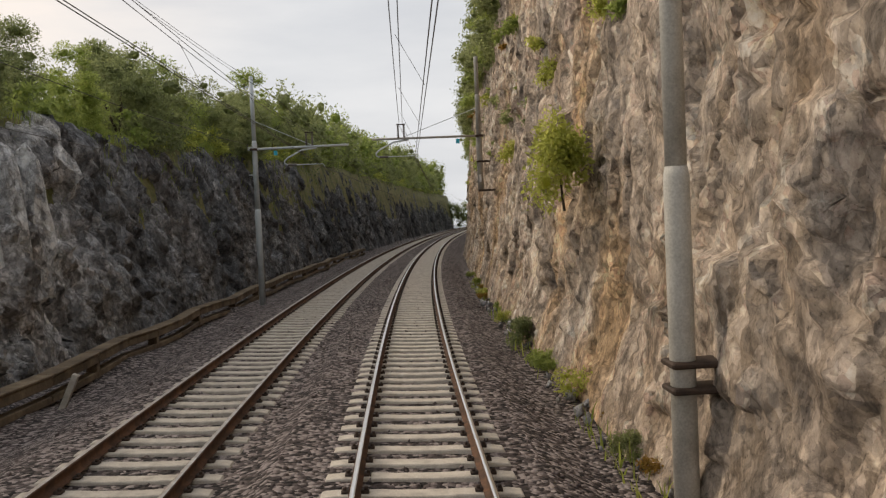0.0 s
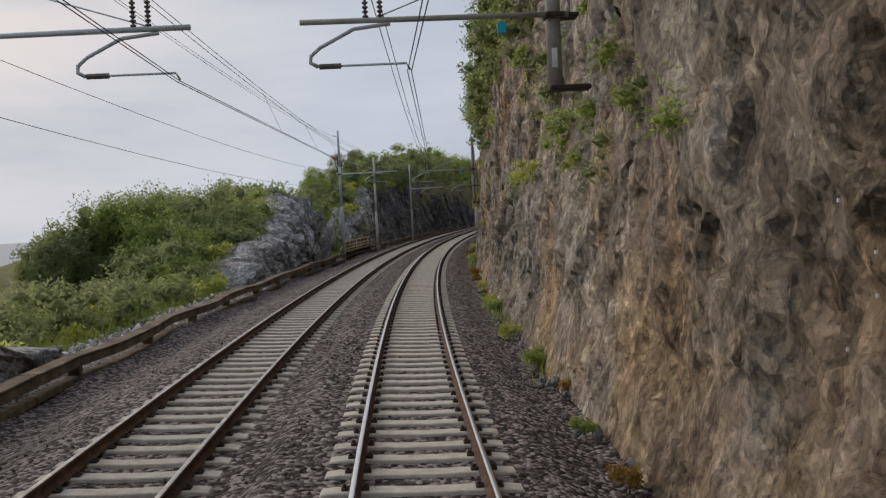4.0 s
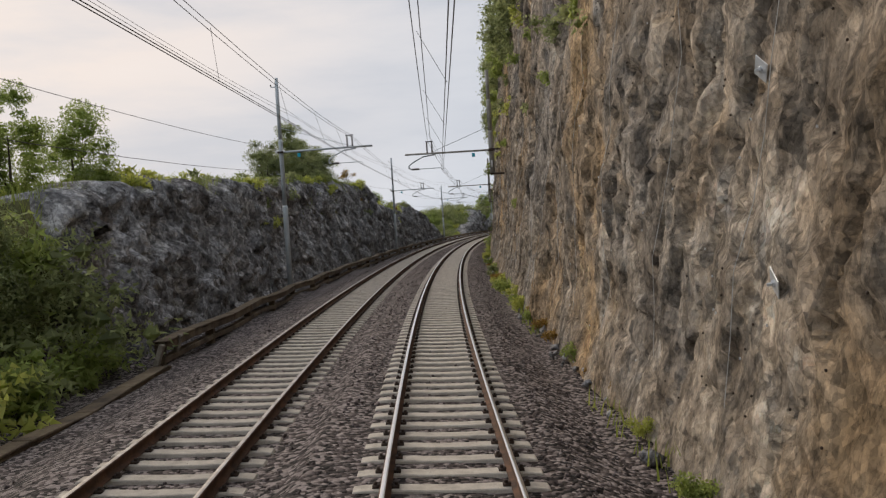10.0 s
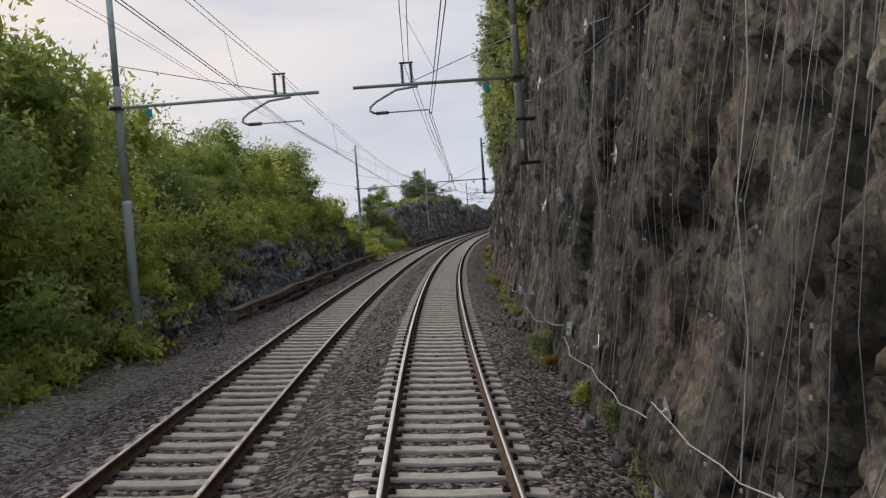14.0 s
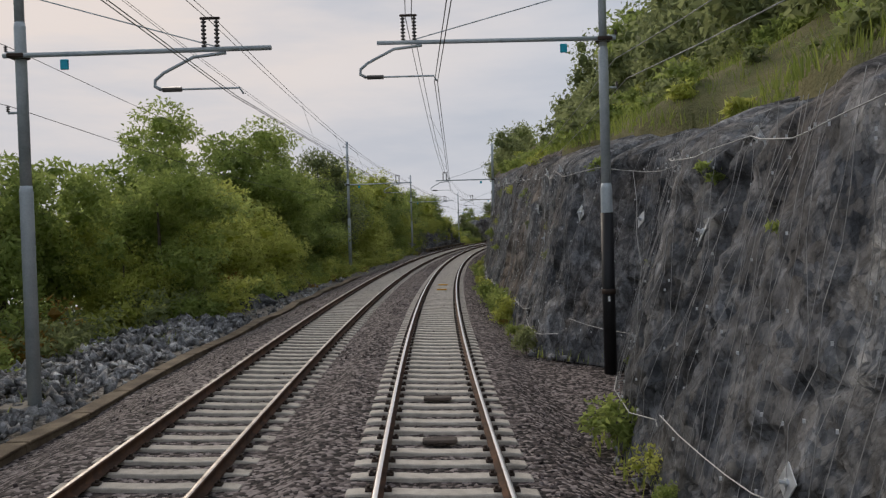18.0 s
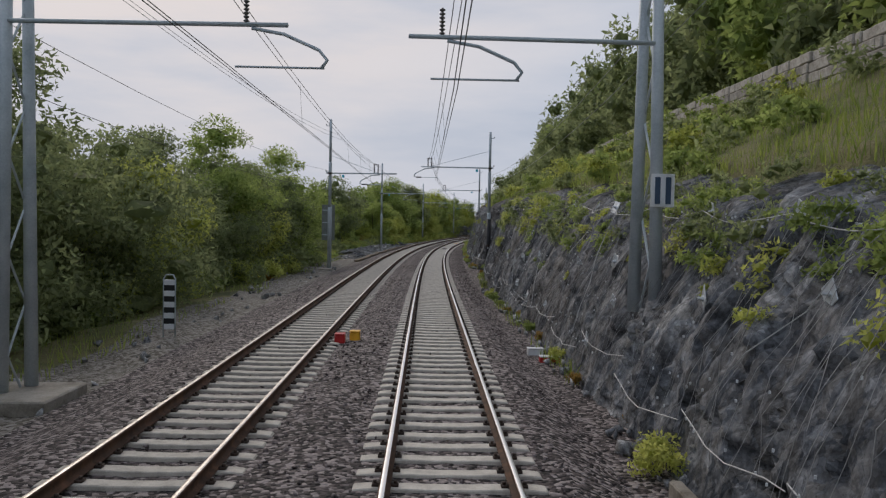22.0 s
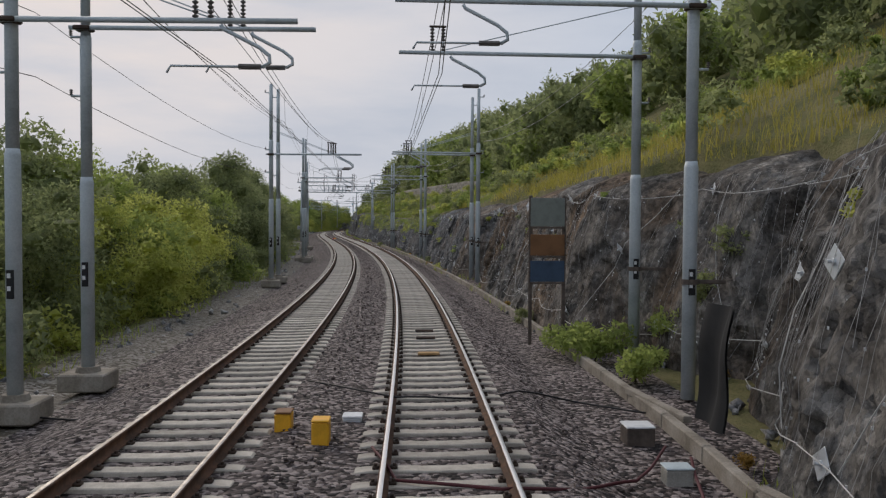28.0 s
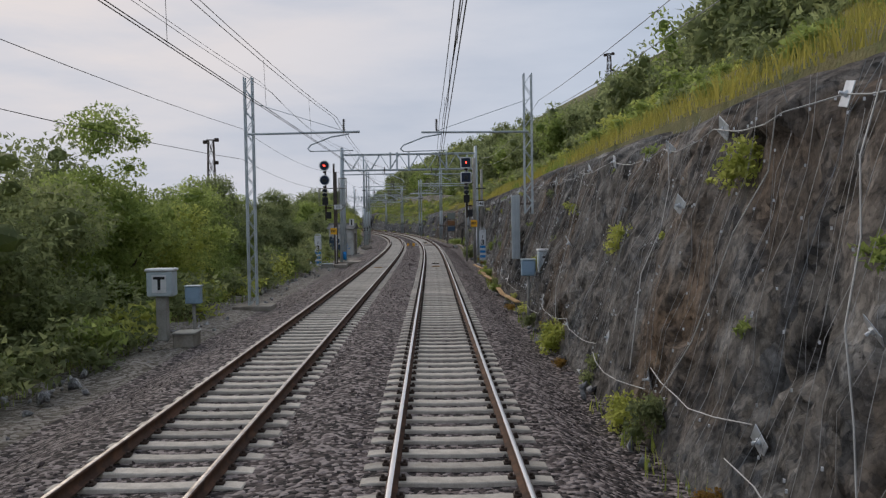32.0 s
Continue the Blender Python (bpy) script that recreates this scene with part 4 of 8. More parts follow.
def pole(s, o, base, top, mat, label, arm=None, swing=-1, r=0.135, tag=True, brackets=True, bands=False, arm_at=None):
    """A tapering tube mast. arm: the offset at which its cross arm ends; swing: which way the steady arm loops."""
    g = empty("catenary_mast", at(s, o, 0), label, "catenary mast", "masts of the overhead line")
    mid = base + (top - base) * 0.42
    up = base + (top - base) * 0.72
    tube_part("lower_tube", [(0, 0, base), (0, 0, mid - 0.12), (0, 0, mid)], [r, r, r * 0.86], mat, g, 14)
    tube_part("middle_tube", [(0, 0, mid), (0, 0, up - 0.1), (0, 0, up)], [r * 0.84, r * 0.84, r * 0.72], mat, g, 14)
    tube_part("upper_tube", [(0, 0, up), (0, 0, top), (0, 0, top + 0.02)], [r * 0.7, r * 0.7, r * 0.3], mat, g, 12)
    if bands:
        Build().box((0, -r - 0.004, 1.75), (0.13, 0.014, 0.5), bevel=0.004).out("number_plate", BLACK, g, "small black mast plate")
        Build().box((-0.02, -r - 0.014, 1.9), (0.06, 0.01, 0.08)).out("number_bar", WHITE, g)
        Build().box((-0.02, -r - 0.014, 1.68), (0.06, 0.01, 0.08)).out("number_bar", WHITE, g)
    if arm is not None:
        z = arm_z(s, o) if arm_at is None else arm_at
        d = 1 if arm > o else -1
        e = arm - o
        track = -3.62 if o < -2 else 0.0
        tube_part("cross_arm", [(-d * 0.25, -0.2, z), (e, -0.2, z + 0.03)], 0.05, POLE_OLD if mat is POLE_OLD else ZINC, g, 10)
        Build().box((0, -0.1, z), (0.34, 0.34, 0.09), bevel=0.02).out("arm_clamp", IRON, g)
        c = messenger_o(track, s) - o
        for k in (-0.13, 0.13):
            insulator("insulator", (c + k, -0.2, z + 0.06), 0.55, g)
        Build().box((c, -0.2, z + 0.64), (0.4, 0.06, 0.05), bevel=0.012).out("wire_saddle", IRON, g)
        q = swing
        loop = [(c + 0.3, -0.2, z - 0.05), (c - q * 0.0 + q * 0.35, -0.2, z - 0.12), (c + q * 0.95, -0.2, z - 0.42), (c + q * 1.12, -0.2, z - 0.56), (c + q * 1.13, -0.2, z - 0.68), (c + q * 1.0, -0.2, z - 0.75)]
        tube_part("steady_bracket", loop, 0.035, ZINC, g, 8)
        zz = z - 0.75
        tube_part("steady_arm", [(c + q * 1.05, -0.2, zz), (c - q * 0.55, -0.2, zz + 0.0), (c - q * 0.62, -0.2, zz - 0.12)], 0.022, ZINC, g, 6)
        Build().tube([(c + q * 0.98, -0.2, zz), (c + q * 0.6, -0.2, zz)], [0.05, 0.05], 8).out("insulator", CERAMIC, g)
        tube_part("stay_rod", [(d * 0.05, -0.05, z + 1.25), (c + 0.1, -0.2, z + 0.08)], 0.014, ZINC, g, 5)
        if tag:
            Build().box((d * 0.95, -0.2, z - 0.2), (0.16, 0.05, 0.2), bevel=0.01).out("tag", TEAL, g, "small turquoise tag")
    if brackets:
        d = -1 if o < 0 else 1
        for zz in (arm_z(s, o) + 0.1, arm_z(s, o) - 1.1, top - 0.45):
            tube_part("wire_bracket", [(0, 0, zz), (d * 0.3, 0, zz)], 0.028, ZINC, g, 6)
            insulator("insulator", (d * 0.3, 0, zz + 0.02), 0.12, g, 0.04)
    return g


# seaward masts: station, offset, top, tip of the arm
SEAWARD = [(18.6, -6.9, 9.45, -2.75), (-22.8, -7.6, 9.85, -3.0), (-74, -8.0, 8.5, -3.6), (-119.3, -7.7, 10.0, -3.15), (-167, -8.05, 10.7, -3.3), (-217.3, -8.75, 10.05, -2.6), (-268, -8.9, 10.5, -3.0), (-314.6, -8.5, 10.3, -3.2), (-366, -8.15, 10.3, -3.1), (-411.6, -7.4, 10.05, -2.7)]
# uphill masts: station, offset, foot, top, tip of the arm, top of the black sleeve
UPHILL = [(18.6, 3.0, 4.0, 9.9, -1.7, None), (-25.5, 3.06, 3.57, 8.6, -0.95, None), (-74, 2.8, 5.0, 9.6, -1.7, None), (-120.5, 2.85, 4.45, 9.1, -1.55, None), (-166.2, 2.8, 5.1, 10.5, -1.72, None), (-215, 2.65, 4.9, 10.05, -1.82, None), (-268, 2.8, 4.3, 9.9, -2.0, None), (-316, 3.42, -0.6, 9.65, -1.15, 4.2), (-363.5, 4.08, -0.6, 9.95, -1.15, 3.15), (-409, 4.0, -0.6, 9.65, -1.05, 3.27)]
for s, o, top, tip in SEAWARD:
    pole(s, o, -0.6, top, ZINC, "tall grey-blue galvanised mast with a cross arm beside the line", tip, -1)
for s, o, foot, top, tip, dark_to in UPHILL:
    if dark_to is None:
        pole(s, o, foot, top, POLE_OLD, "grey tube mast clamped to the cliff with a cross arm", tip, -1, brackets=False)
        g = empty("wall_bracket", at(s, o, foot), "iron bracket that holds a mast to the cliff", "bracket", "cliff brackets")
        Build().box((0.25, 0, 0.02), (0.75, 0.32, 0.09), bevel=0.02).out("shelf", IRON, g)
        Build().box((0.15, 0, 1.3), (0.6, 0.36, 0.08), bevel=0.02).out("collar", IRON, g)
        Build().box((-0.02, -0.145, 0.55), (0.1, 0.012, 0.34), bevel=0.004).out("number_plate", YELLOW if s == -25.5 else WHITE, g, "small enamel mast plate")
    else:
        rp = pole(s, o, foot, top, ZINC, "grey-blue galvanised mast standing in the rock slope", tip, -1)
        tube_part("sleeve", [(0, 0, foot - 0.1), (0, 0, dark_to)], 0.15, BLACK, rp, 12, "black protective sleeve")
        tube_part("sleeve_band", [(0, 0, 1.25), (0, 0, 1.37)], 0.165, IRON, rp, 12)
        Build().box((-0.03, -0.16, 1.0), (0.08, 0.012, 0.5), bevel=0.004).out("number_plate", BLACK, rp, "narrow mast plate")
        Build().box((-0.03, -0.168, 1.15), (0.05, 0.008, 0.12)).out("number_bar", WHITE, rp)
pole(-6.8, -7.15, -0.6, 8.75, MAST_PALE, "old pale mast without an arm beside the parapet", None)
pole(-9.4, 2.88, -0.8, 9.0, MAST_PALE, "old pale mast tied to the foot of the cliff", None, r=0.14, brackets=False)
clampg = empty("iron_tie", at(-9.4, 2.85, 0.9), "double iron tie from a mast into the rock", "tie", "")
for zz in (0.0, 0.28):
    Build().box((0.3, 0, zz), (0.9, 0.42, 0.07), bevel=0.02).out("strap", IRON, clampg)
# pairs of masts where two lengths of wire overlap
# seaward station, offset, top, arm; uphill station, offset, arm, tip
PAIRS = [(-493.2, -7.4, 9.4, 6.75, -492.2, 3.5, 6.8, -1.0), (-490.6, -7.3, 10.4, 6.6, -489.3, 3.5, 6.6, -0.82), (-525.1, -7.1, 10.0, 6.6, -523.2, 3.64, 6.95, -1.15), (-522.0, -7.0, 10.2, 6.4, -519.2, 3.68, 6.85, -1.0), (-552.8, -7.15, 10.1, 6.4, -551.4, 4.1, 6.7, -0.7), (-549.8, -7.1, 10.3, 6.65, -548.2, 4.15, 6.85, -0.65), (-583.0, -7.3, 10.2, 6.25, -582.0, 4.88, 6.92, -0.75), (-580.2, -7.1, 9.4, 6.75, -577.6, 5.05, 6.85, -0.72)]
for s, lo, top, lz, rs, ro, rz, tip in PAIRS:
    pole(s, lo, -0.35, top, ZINC, "grey-blue mast of a pair on a concrete block", -2.8 if -530 < s < -520 else -2.4, 1, tag=False, bands=True, arm_at=lz)
    pole(rs, ro, -0.5, 10.3, ZINC, "grey-blue mast of a pair at the foot of the rock", tip, 1, tag=False, bands=True, arm_at=rz)
    g = empty("iron_tie", at(rs, ro, 0), "rusty iron strap from a mast into the rock", "tie", "rock ties")
    Build().box((0.35, 0, 1.75), (0.7, 0.05, 0.08), bevel=0.01).out("strap", BROWN_STEEL, g)
    Build().tube([(0, 0, 1.7), (0, 0, 1.8)], 0.17, 12).out("collar", BROWN_STEEL, g)
    g = empty("concrete_plinth", at(s, lo, -0.62), "pale concrete block under a mast", "concrete block", "mast blocks")
    Build().box((0, 0, 0.17), (1.35, 1.2, 0.42) if s > -540 else (0.95, 0.9, 0.36), bevel=0.03).out("block", CONCRETE_OLD, g)
    Build().tube([(0, 0, 0.34), (0, 0, 0.46)], [0.26, 0.22], 12).out("collar", CONCRETE_OLD, g)
for s, o in ((-412, -7.6), (-366, -8.6)):
    g = empty("concrete_plinth", at(s, o, -0.75), "pale concrete block under a mast", "concrete block", "mast blocks")
    Build().box((0, 0, 0.14), (0.9, 0.9, 0.36), bevel=0.03).out("block", CONCRETE_OLD, g)


# lattice masts near the end
def lattice_mast(s, o, base, top, label, arm):
    g = empty("lattice_mast", at(s, o, 0), label, "lattice mast", "lattice masts")
    w = 0.15
    for x in (-w, w):
        for y in (-w, w):
            Build().box((x, y, (base + top) / 2), (0.05, 0.05, top - base)).out("leg", ZINC, g)
    b = int((top - base) / 0.42)
    for i in range(b):
        z0, z1 = base + (top - base) * i / b, base + (top - base) * (i + 1) / b
        if i % 2:
            z0, z1 = z1, z0
        lace = Build()
        for y in (-w, w):
            lace.tube([(-w, y, z0), (w, y, z1)], 0.014, 4)
        for x in (-w, w):
            lace.tube([(x, -w, z0), (x, w, z1)], 0.014, 4)
        lace.out("lacing", ZINC, g)
    z = arm_z(s, o)
    track = -3.62 if o < -2 else 0.0
    tube_part("cross_arm", [(0, -0.25, z), (arm - o, -0.25, z + 0.04)], 0.045, ZINC, g, 8)
    c = track - o
    insulator("insulator", (c, -0.25, z + 0.05), 0.5, g)
    tube_part("steady_bracket", [(c + 0.2, -0.25, z - 0.04), (c - 0.5, -0.25, z - 0.15), (c - 1.3, -0.25, z - 0.45), (c - 1.42, -0.25, z - 0.6), (c - 1.3, -0.25, z - 0.7)], 0.03, ZINC, g, 6)
    tube_part("steady_arm", [(c - 1.32, -0.25, z - 0.7), (c + 0.35, -0.25, z - 0.68)], 0.022, ZINC, g, 6)
    tube_part("stay_rod", [(0, 0, z + 1.3), (c, -0.25, z + 0.08)], 0.012, ZINC, g, 5)
    return g


lattice_mast(-647.5, -7.35, -0.5, 8.5, "slim lattice steel mast with a cross arm on a concrete base", -3.0)
lattice_mast(-647.5, 3.61, 3.0, 8.5, "slim lattice steel mast standing on the rock edge", -0.6)
g = empty("concrete_plinth", at(-647.5, -7.3, -0.72), "pale concrete slab under a mast", "concrete block", "mast blocks")
Build().box((0, 0, 0.12), (1.5, 1.2, 0.3), bevel=0.03).out("block", CONCRETE_OLD, g)


# ---- wires ----
def spans(track, stations):
    for i in range(len(stations) - 1):
        s0, s1 = stations[i], stations[i + 1]
        g = empty("overhead_span", Matrix(), "span of dark contact and messenger wires above a track", "overhead wire", "spans of overhead wire")
        off = [track + (-0.38 if track < -2 else 0.1) + 0.08 * (-1) ** (i + k) for k in (0, 1)]
        a, b = (V(s, o, arm_z(s, track) - 0.86) for s, o in zip((s0, s1), off))
        am, bm = (V(s, o, arm_z(s, track) + 0.66) for s, o in zip((s0, s1), (messenger_o(track, s0), messenger_o(track, s1))))
        n = 12
        mess = [am.lerp(bm, k / n) - Vector((0, 0, 4 * 0.55 * (k / n) * (1 - k / n))) for k in range(n + 1)]
        side = (bm - am).normalized().cross(Vector((0, 0, 1)))
        for k in (-0.035, 0.035):
            tube_part("contact_wire", [a + side * k, b + side * k], 0.009, WIRE, g, 4)
            tube_part("messenger_wire", [m + side * k * 2 for m in mess], 0.009, WIRE, g, 4)
        L = (b - a).length
        for k in range(1, int(L / 7)):
            f = k * 7 / L
            m0 = am.lerp(bm, f) - Vector((0, 0, 4 * 0.55 * f * (1 - f)))
            tube_part("dropper", [m0, a.lerp(b, f)], 0.005, WIRE, g, 3)


LINE_SEAWARD = [235, 185, 130, 72] + [q[0] for q in SEAWARD] + [-456, -491.9, -523.5, -551.3, -581.6, -616, -647.5, -700]
LINE_UPHILL = [235, 185, 130, 72] + [q[0] for q in UPHILL] + [-454.4, -490.7, -521.2, -549.8, -579.8, -616, -647.5, -700]
spans(-3.62, LINE_SEAWARD)
spans(0.0, LINE_UPHILL)


def feeder(points, label, r=0.008, mat=WIRE, sag=0.5):
    pts = []
    for a, b in zip(points[:-1], points[1:]):
        a, b = V(*a), V(*b)
        pts += [a.lerp(b, k / 10) - Vector((0, 0, 4 * sag * (k / 10) * (1 - k / 10))) for k in range(10)]
    pts.append(V(*points[-1]))
    ob = Build().tube(pts, r, 4).out("feeder_wire", mat, None, label)
    tagged(ob, label, "wire", "feeder wires")


LEFTS = [(235, -7.5), (130, -7.5), (72, -7.2)] + [q[:2] for q in SEAWARD] + [(-456, -8.3), (-491.9, -7.35), (-523.5, -7.2), (-551.3, -7.1), (-581.6, -7.2), (-616, -7.0), (-647.5, -7.35), (-700, -7.3)]
feeder([(s, o - 0.3, arm_z(s) + 0.25) for s, o in LEFTS], "dark feeder wire along the masts")
feeder([(s, o - 0.3, arm_z(s) - 0.95) for s, o in LEFTS], "dark earth wire along the masts")
feeder([(s, o + 0.5, 9.0 if s > -450 else 8.3) for s, o in LEFTS], "dark feeder wire near the mast tops")
feeder([(s, o + 0.9, 8.6 if s > -450 else 7.9) for s, o in LEFTS], "dark feeder wire near the mast tops")
RIGHTS = [q[:2] for q in UPHILL[6:]] + [(-456, 4.2), (-490.7, 3.5), (-521.2, 3.66), (-549.8, 4.12), (-579.8, 5.0), (-616, 3.4), (-647.5, 3.8), (-700, 4.2)]
for k in (0.0, 0.28):
    feeder([(s, o + 0.25 + k, arm_z(s, o) - 0.45 + (1.7 if s < -440 else 0.0) - 1.6 * k) for s, o in RIGHTS], "pale twin feeder wire along the uphill masts", 0.011, CABLE_PALE, 0.7)
for s0, o0, z0, s1, o1, z1 in ((-470, -2.7, 9.2, -553, -1.0, 5.6), (-470, -0.4, 9.0, -553, 0.5, 5.6), (-454.4, -4.0, 8.5, -523, -5.0, 6.6), (-600, -3.0, 6.6, -553, -4.6, 7.3)):
    feeder([(s0, o0, z0), (s1, o1, z1)], "overlapping overhead wire on its way to an anchor", 0.009, WIRE, 0.3)


# ---- portals ----
def truss_portal(s, lo, ro, z0, z1, lbase, rbase, pole_top, label, bays, hung):
    g = empty("portal", at(s, 0, 0), label, "signal gantry", "portals over the line")
    for o, b in ((lo, lbase), (ro, rbase)):
        for y in (-0.35, 0.35):
            tube_part("column", [(o + (0.12 if o < 0 else -0.12) * (1 if y > 0 else -1), y, b), (o, y, pole_top)], [0.13, 0.1], ZINC, g, 12)
        k = int((pole_top - b) / 0.9)
        for i in range(k):
            za, zb = b + (pole_top - b) * i / k, b + (pole_top - b) * (i + 1) / k
            tube_part("column_brace", [(o, -0.35 if i % 2 else 0.35, za), (o, 0.35 if i % 2 else -0.35, zb)], 0.025, ZINC, g, 5)
    for y in (-0.35, 0.35):
        for z in (z0, z1):
            tube_part("chord", [(lo, y, z), (ro, y, z)], 0.055, ZINC, g, 8)
    n = bays
    for y in (-0.35, 0.35):
        for i in range(n):
            a, b = lo + (ro - lo) * i / n, lo + (ro - lo) * (i + 1) / n
            za, zb = (z0, z1) if i % 2 else (z1, z0)
            tube_part("diagonal", [(a, y, za), (b, y, zb)], 0.028, ZINC, g, 6)
    for i in range(0, n + 1, 2):
        a = lo + (ro - lo) * i / n
        for z in (z0, z1):
            tube_part("cross_tie", [(a, -0.35, z), (a, 0.35, z)], 0.03, ZINC, g, 5)
    mid = (lo + ro) / 2
    for x in hung:
        Build().box((mid + x, -0.42, (z0 + z1) / 2), (0.13, 0.08, z1 - z0 + 0.25), bevel=0.01).out("hanger", ZINC, g)
    for o, tip, c, q in ((lo, -2.95, -3.62, 1), (ro, -0.72, 0.0, 1)):
        z = arm_z(s, o)
        tube_part("cross_arm", [(o, -0.4, z), (tip, -0.4, z + 0.03)], 0.045, ZINC, g, 8)
        insulator("insulator", (c - 0.1, -0.4, z + 0.06), 0.5, g)
        tube_part("steady_bracket", [(c, -0.4, z - 0.04), (c + q * 0.6, -0.4, z - 0.14), (c + q * 1.25, -0.4, z - 0.42), (c + q * 1.4, -0.4, z - 0.6), (c + q * 1.3, -0.4, z - 0.74)], 0.035, ZINC, g, 6)
        tube_part("steady_arm", [(c + q * 1.35, -0.4, z - 0.75), (c - q * 0.3, -0.4, z - 0.75)], 0.022, ZINC, g, 6)
    return g


p1 = truss_portal(-454.4, -8.1, 3.9, 7.85, 8.95, -0.7, 1.2, 9.7, "steel truss portal over both tracks with switchgear and drooping jumpers", 16, (-2.1, -1.45, -0.65, 0.25, 0.9, 1.45))
for o in (-8.3, 3.9):
    for k, h in ((-0.32, 0.9), (0.32, 0.9)):
        insulator("insulator", (o + k, -0.2, 9.5), 0.6, p1, 0.09)
        tube_part("horn", [(o + k, -0.2, 10.1), (o + k * 1.3, -0.2, 10.5), (o + k * 2.2 + 0.3, -0.2, 10.9), (o + k * 3.0 + 0.5, -0.2, 11.05)], 0.012, WIRE, p1, 4)
    Build().box((o, -0.2, 9.45), (1.0, 0.5, 0.14), bevel=0.02).out("switch_frame", ZINC, p1)
    tube_part("counterweight", [(o - 0.32, -0.1, 8.05), (o + 0.25, -0.1, 8.05)], 0.16, IRON, p1, 10)
for a, b, zz in ((-8.0, -4.4, 10.2), (-7.8, -4.3, 9.5), (0.4, 3.6, 9.9), (0.7, 3.5, 9.3)):
    tube_part("jumper", [(a + (b - a) * t / 8, -0.3, zz - 0.5 * 4 * 0.25 * (t / 8) * (1 - t / 8) - 0.0) for t in range(9)], 0.016, WIRE, p1, 5)
for o in (-4.3, 0.45, 0.75):
    for k in range(2):
        tube_part("insulator_string", [(o + 0.14 * k, -0.3 - 0.0, 8.0), (o - 0.12 + 0.12 * k, -0.5, 9.6), (o + 0.1 * k, -0.9, 11.0)], [0.03, 0.035, 0.03], CERAMIC, p1, 6)
    tube_part("jumper", [(o, -0.6, 10.9), (o + 0.35, -0.5, 10.7), (o + 0.5, -0.4, 9.9), (o + 0.45, -0.3, 9.0)], 0.02, WIRE, p1, 5)
for o, z in ((-8.55, 1.85), (4.05, 3.55)):
    Build().box((o, -0.55, z), (0.44, 0.04, 0.62), bevel=0.01).out("sign", WHITE, p1, "white plate with two dark blue bars")
    for k in (-0.1, 0.1):
        Build().box((o + k, -0.575, z), (0.1, 0.012, 0.5)).out("sign_bar", NAVY_PANEL, p1)
g = empty("concrete_slab", at(-454.4, -8.2, -0.75), "broad pale concrete slab under a portal leg", "concrete block", "mast blocks")
Build().box((0.2, -0.2, 0.14), (1.9, 1.9, 0.34), bevel=0.03).out("slab", CONCRETE_OLD, g)
p2 = truss_portal(-616, -7.0, 3.3, 6.65, 7.85, -0.5, 0.0, 8.4, "lighter steel truss portal over both tracks beside the signals", 14, (-1.4, -0.9, 0.0, 2.4, 2.9))
Build().box((-6.3, -0.55, 2.66), (0.4, 0.03, 0.52), bevel=0.01).out("sign", WHITE, p2, "white plate with one black bar")
Build().box((-6.3, -0.575, 2.66), (0.11, 0.012, 0.42)).out("sign_bar", BLACK, p2)
tube_part("base_paint", [(-6.88, -0.35, -0.2), (-6.9, -0.35, 0.4)], 0.138, BLUE, p2, 12, "blue painted band")
g = empty("concrete_slab", at(-615.6, -6.9, -0.68), "broad pale concrete slab under a portal leg", "concrete block", "mast blocks")
Build().box((0.2, 0, 0.14), (1.9, 2.2, 0.34), bevel=0.03).out("slab", CONCRETE_OLD, g)

# ---- writing ----
def text_part(name, words, size, m, mat, parent):
    cu = bpy.data.curves.new(name, "FONT")
    cu.body, cu.size, cu.align_x, cu.align_y, cu.extrude = words, size, "CENTER", "CENTER", 0.004
    cu.offset = 0.03 * size
    tmp = bpy.data.objects.new(name, cu)
    me = bpy.data.meshes.new_from_object(tmp)
    bpy.data.objects.remove(tmp)
    me.materials.clear()
    me.materials.append(mat)
    ob = new(name, me)
    ob.parent, ob.matrix_basis = parent, m
    return ob


def facing(x, y, z):
    """A pose for writing that is read by one who looks along the line."""
    return pose(x, y, z, 90, 0, 0)


# ---- signals ----
def lens(x, z, parent, lit):
    Build().tube([(x, -0.12, z), (x, -0.17, z)], [0.11, 0.1], 20).out("lens", GLASS_DARK, parent, "dark round lens")
    if lit:
        Build().tube([(x, -0.168, z), (x, -0.178, z)], [0.065, 0.05], 14).out("lamp", RED_LAMP, parent, "small glowing red lamp")
    Build().tube([(x, -0.1, z), (x, -0.125, z)], 0.16, 20).out("lens_rim", BLACK, parent)


def marker_board(s, o, z):
    g = empty("marker_board", at(s, o, z), "tall white board with a number and blue stripes between two posts", "marker board", "marker boards")
    for x in (-0.22, 0.22):
        tube_part("post", [(x, 0, -0.25), (x, 0, 2.25)], 0.028, ZINC, g, 8)
    tube_part("hoop", [(-0.22, 0, 2.25), (-0.19, 0, 2.36), (-0.1, 0, 2.42), (0.1, 0, 2.42), (0.19, 0, 2.36), (0.22, 0, 2.25)], 0.028, ZINC, g, 8)
    Build().box((0, -0.02, 1.75), (0.38, 0.03, 1.14), bevel=0.008).out("upper_plate", WHITE, g)
    for k in range(6):
        Build().box((0, -0.022, 1.09 - 0.17 * k), (0.38, 0.03, 0.165), bevel=0.004).out("stripe", BLUE if k % 2 == 0 else WHITE, g)
    text_part("figure", "1", 0.26, facing(0, -0.038, 1.8), BLACK, g)
    text_part("figure", "3", 0.5, facing(0, -0.038, 1.4), BLACK, g)
    return g


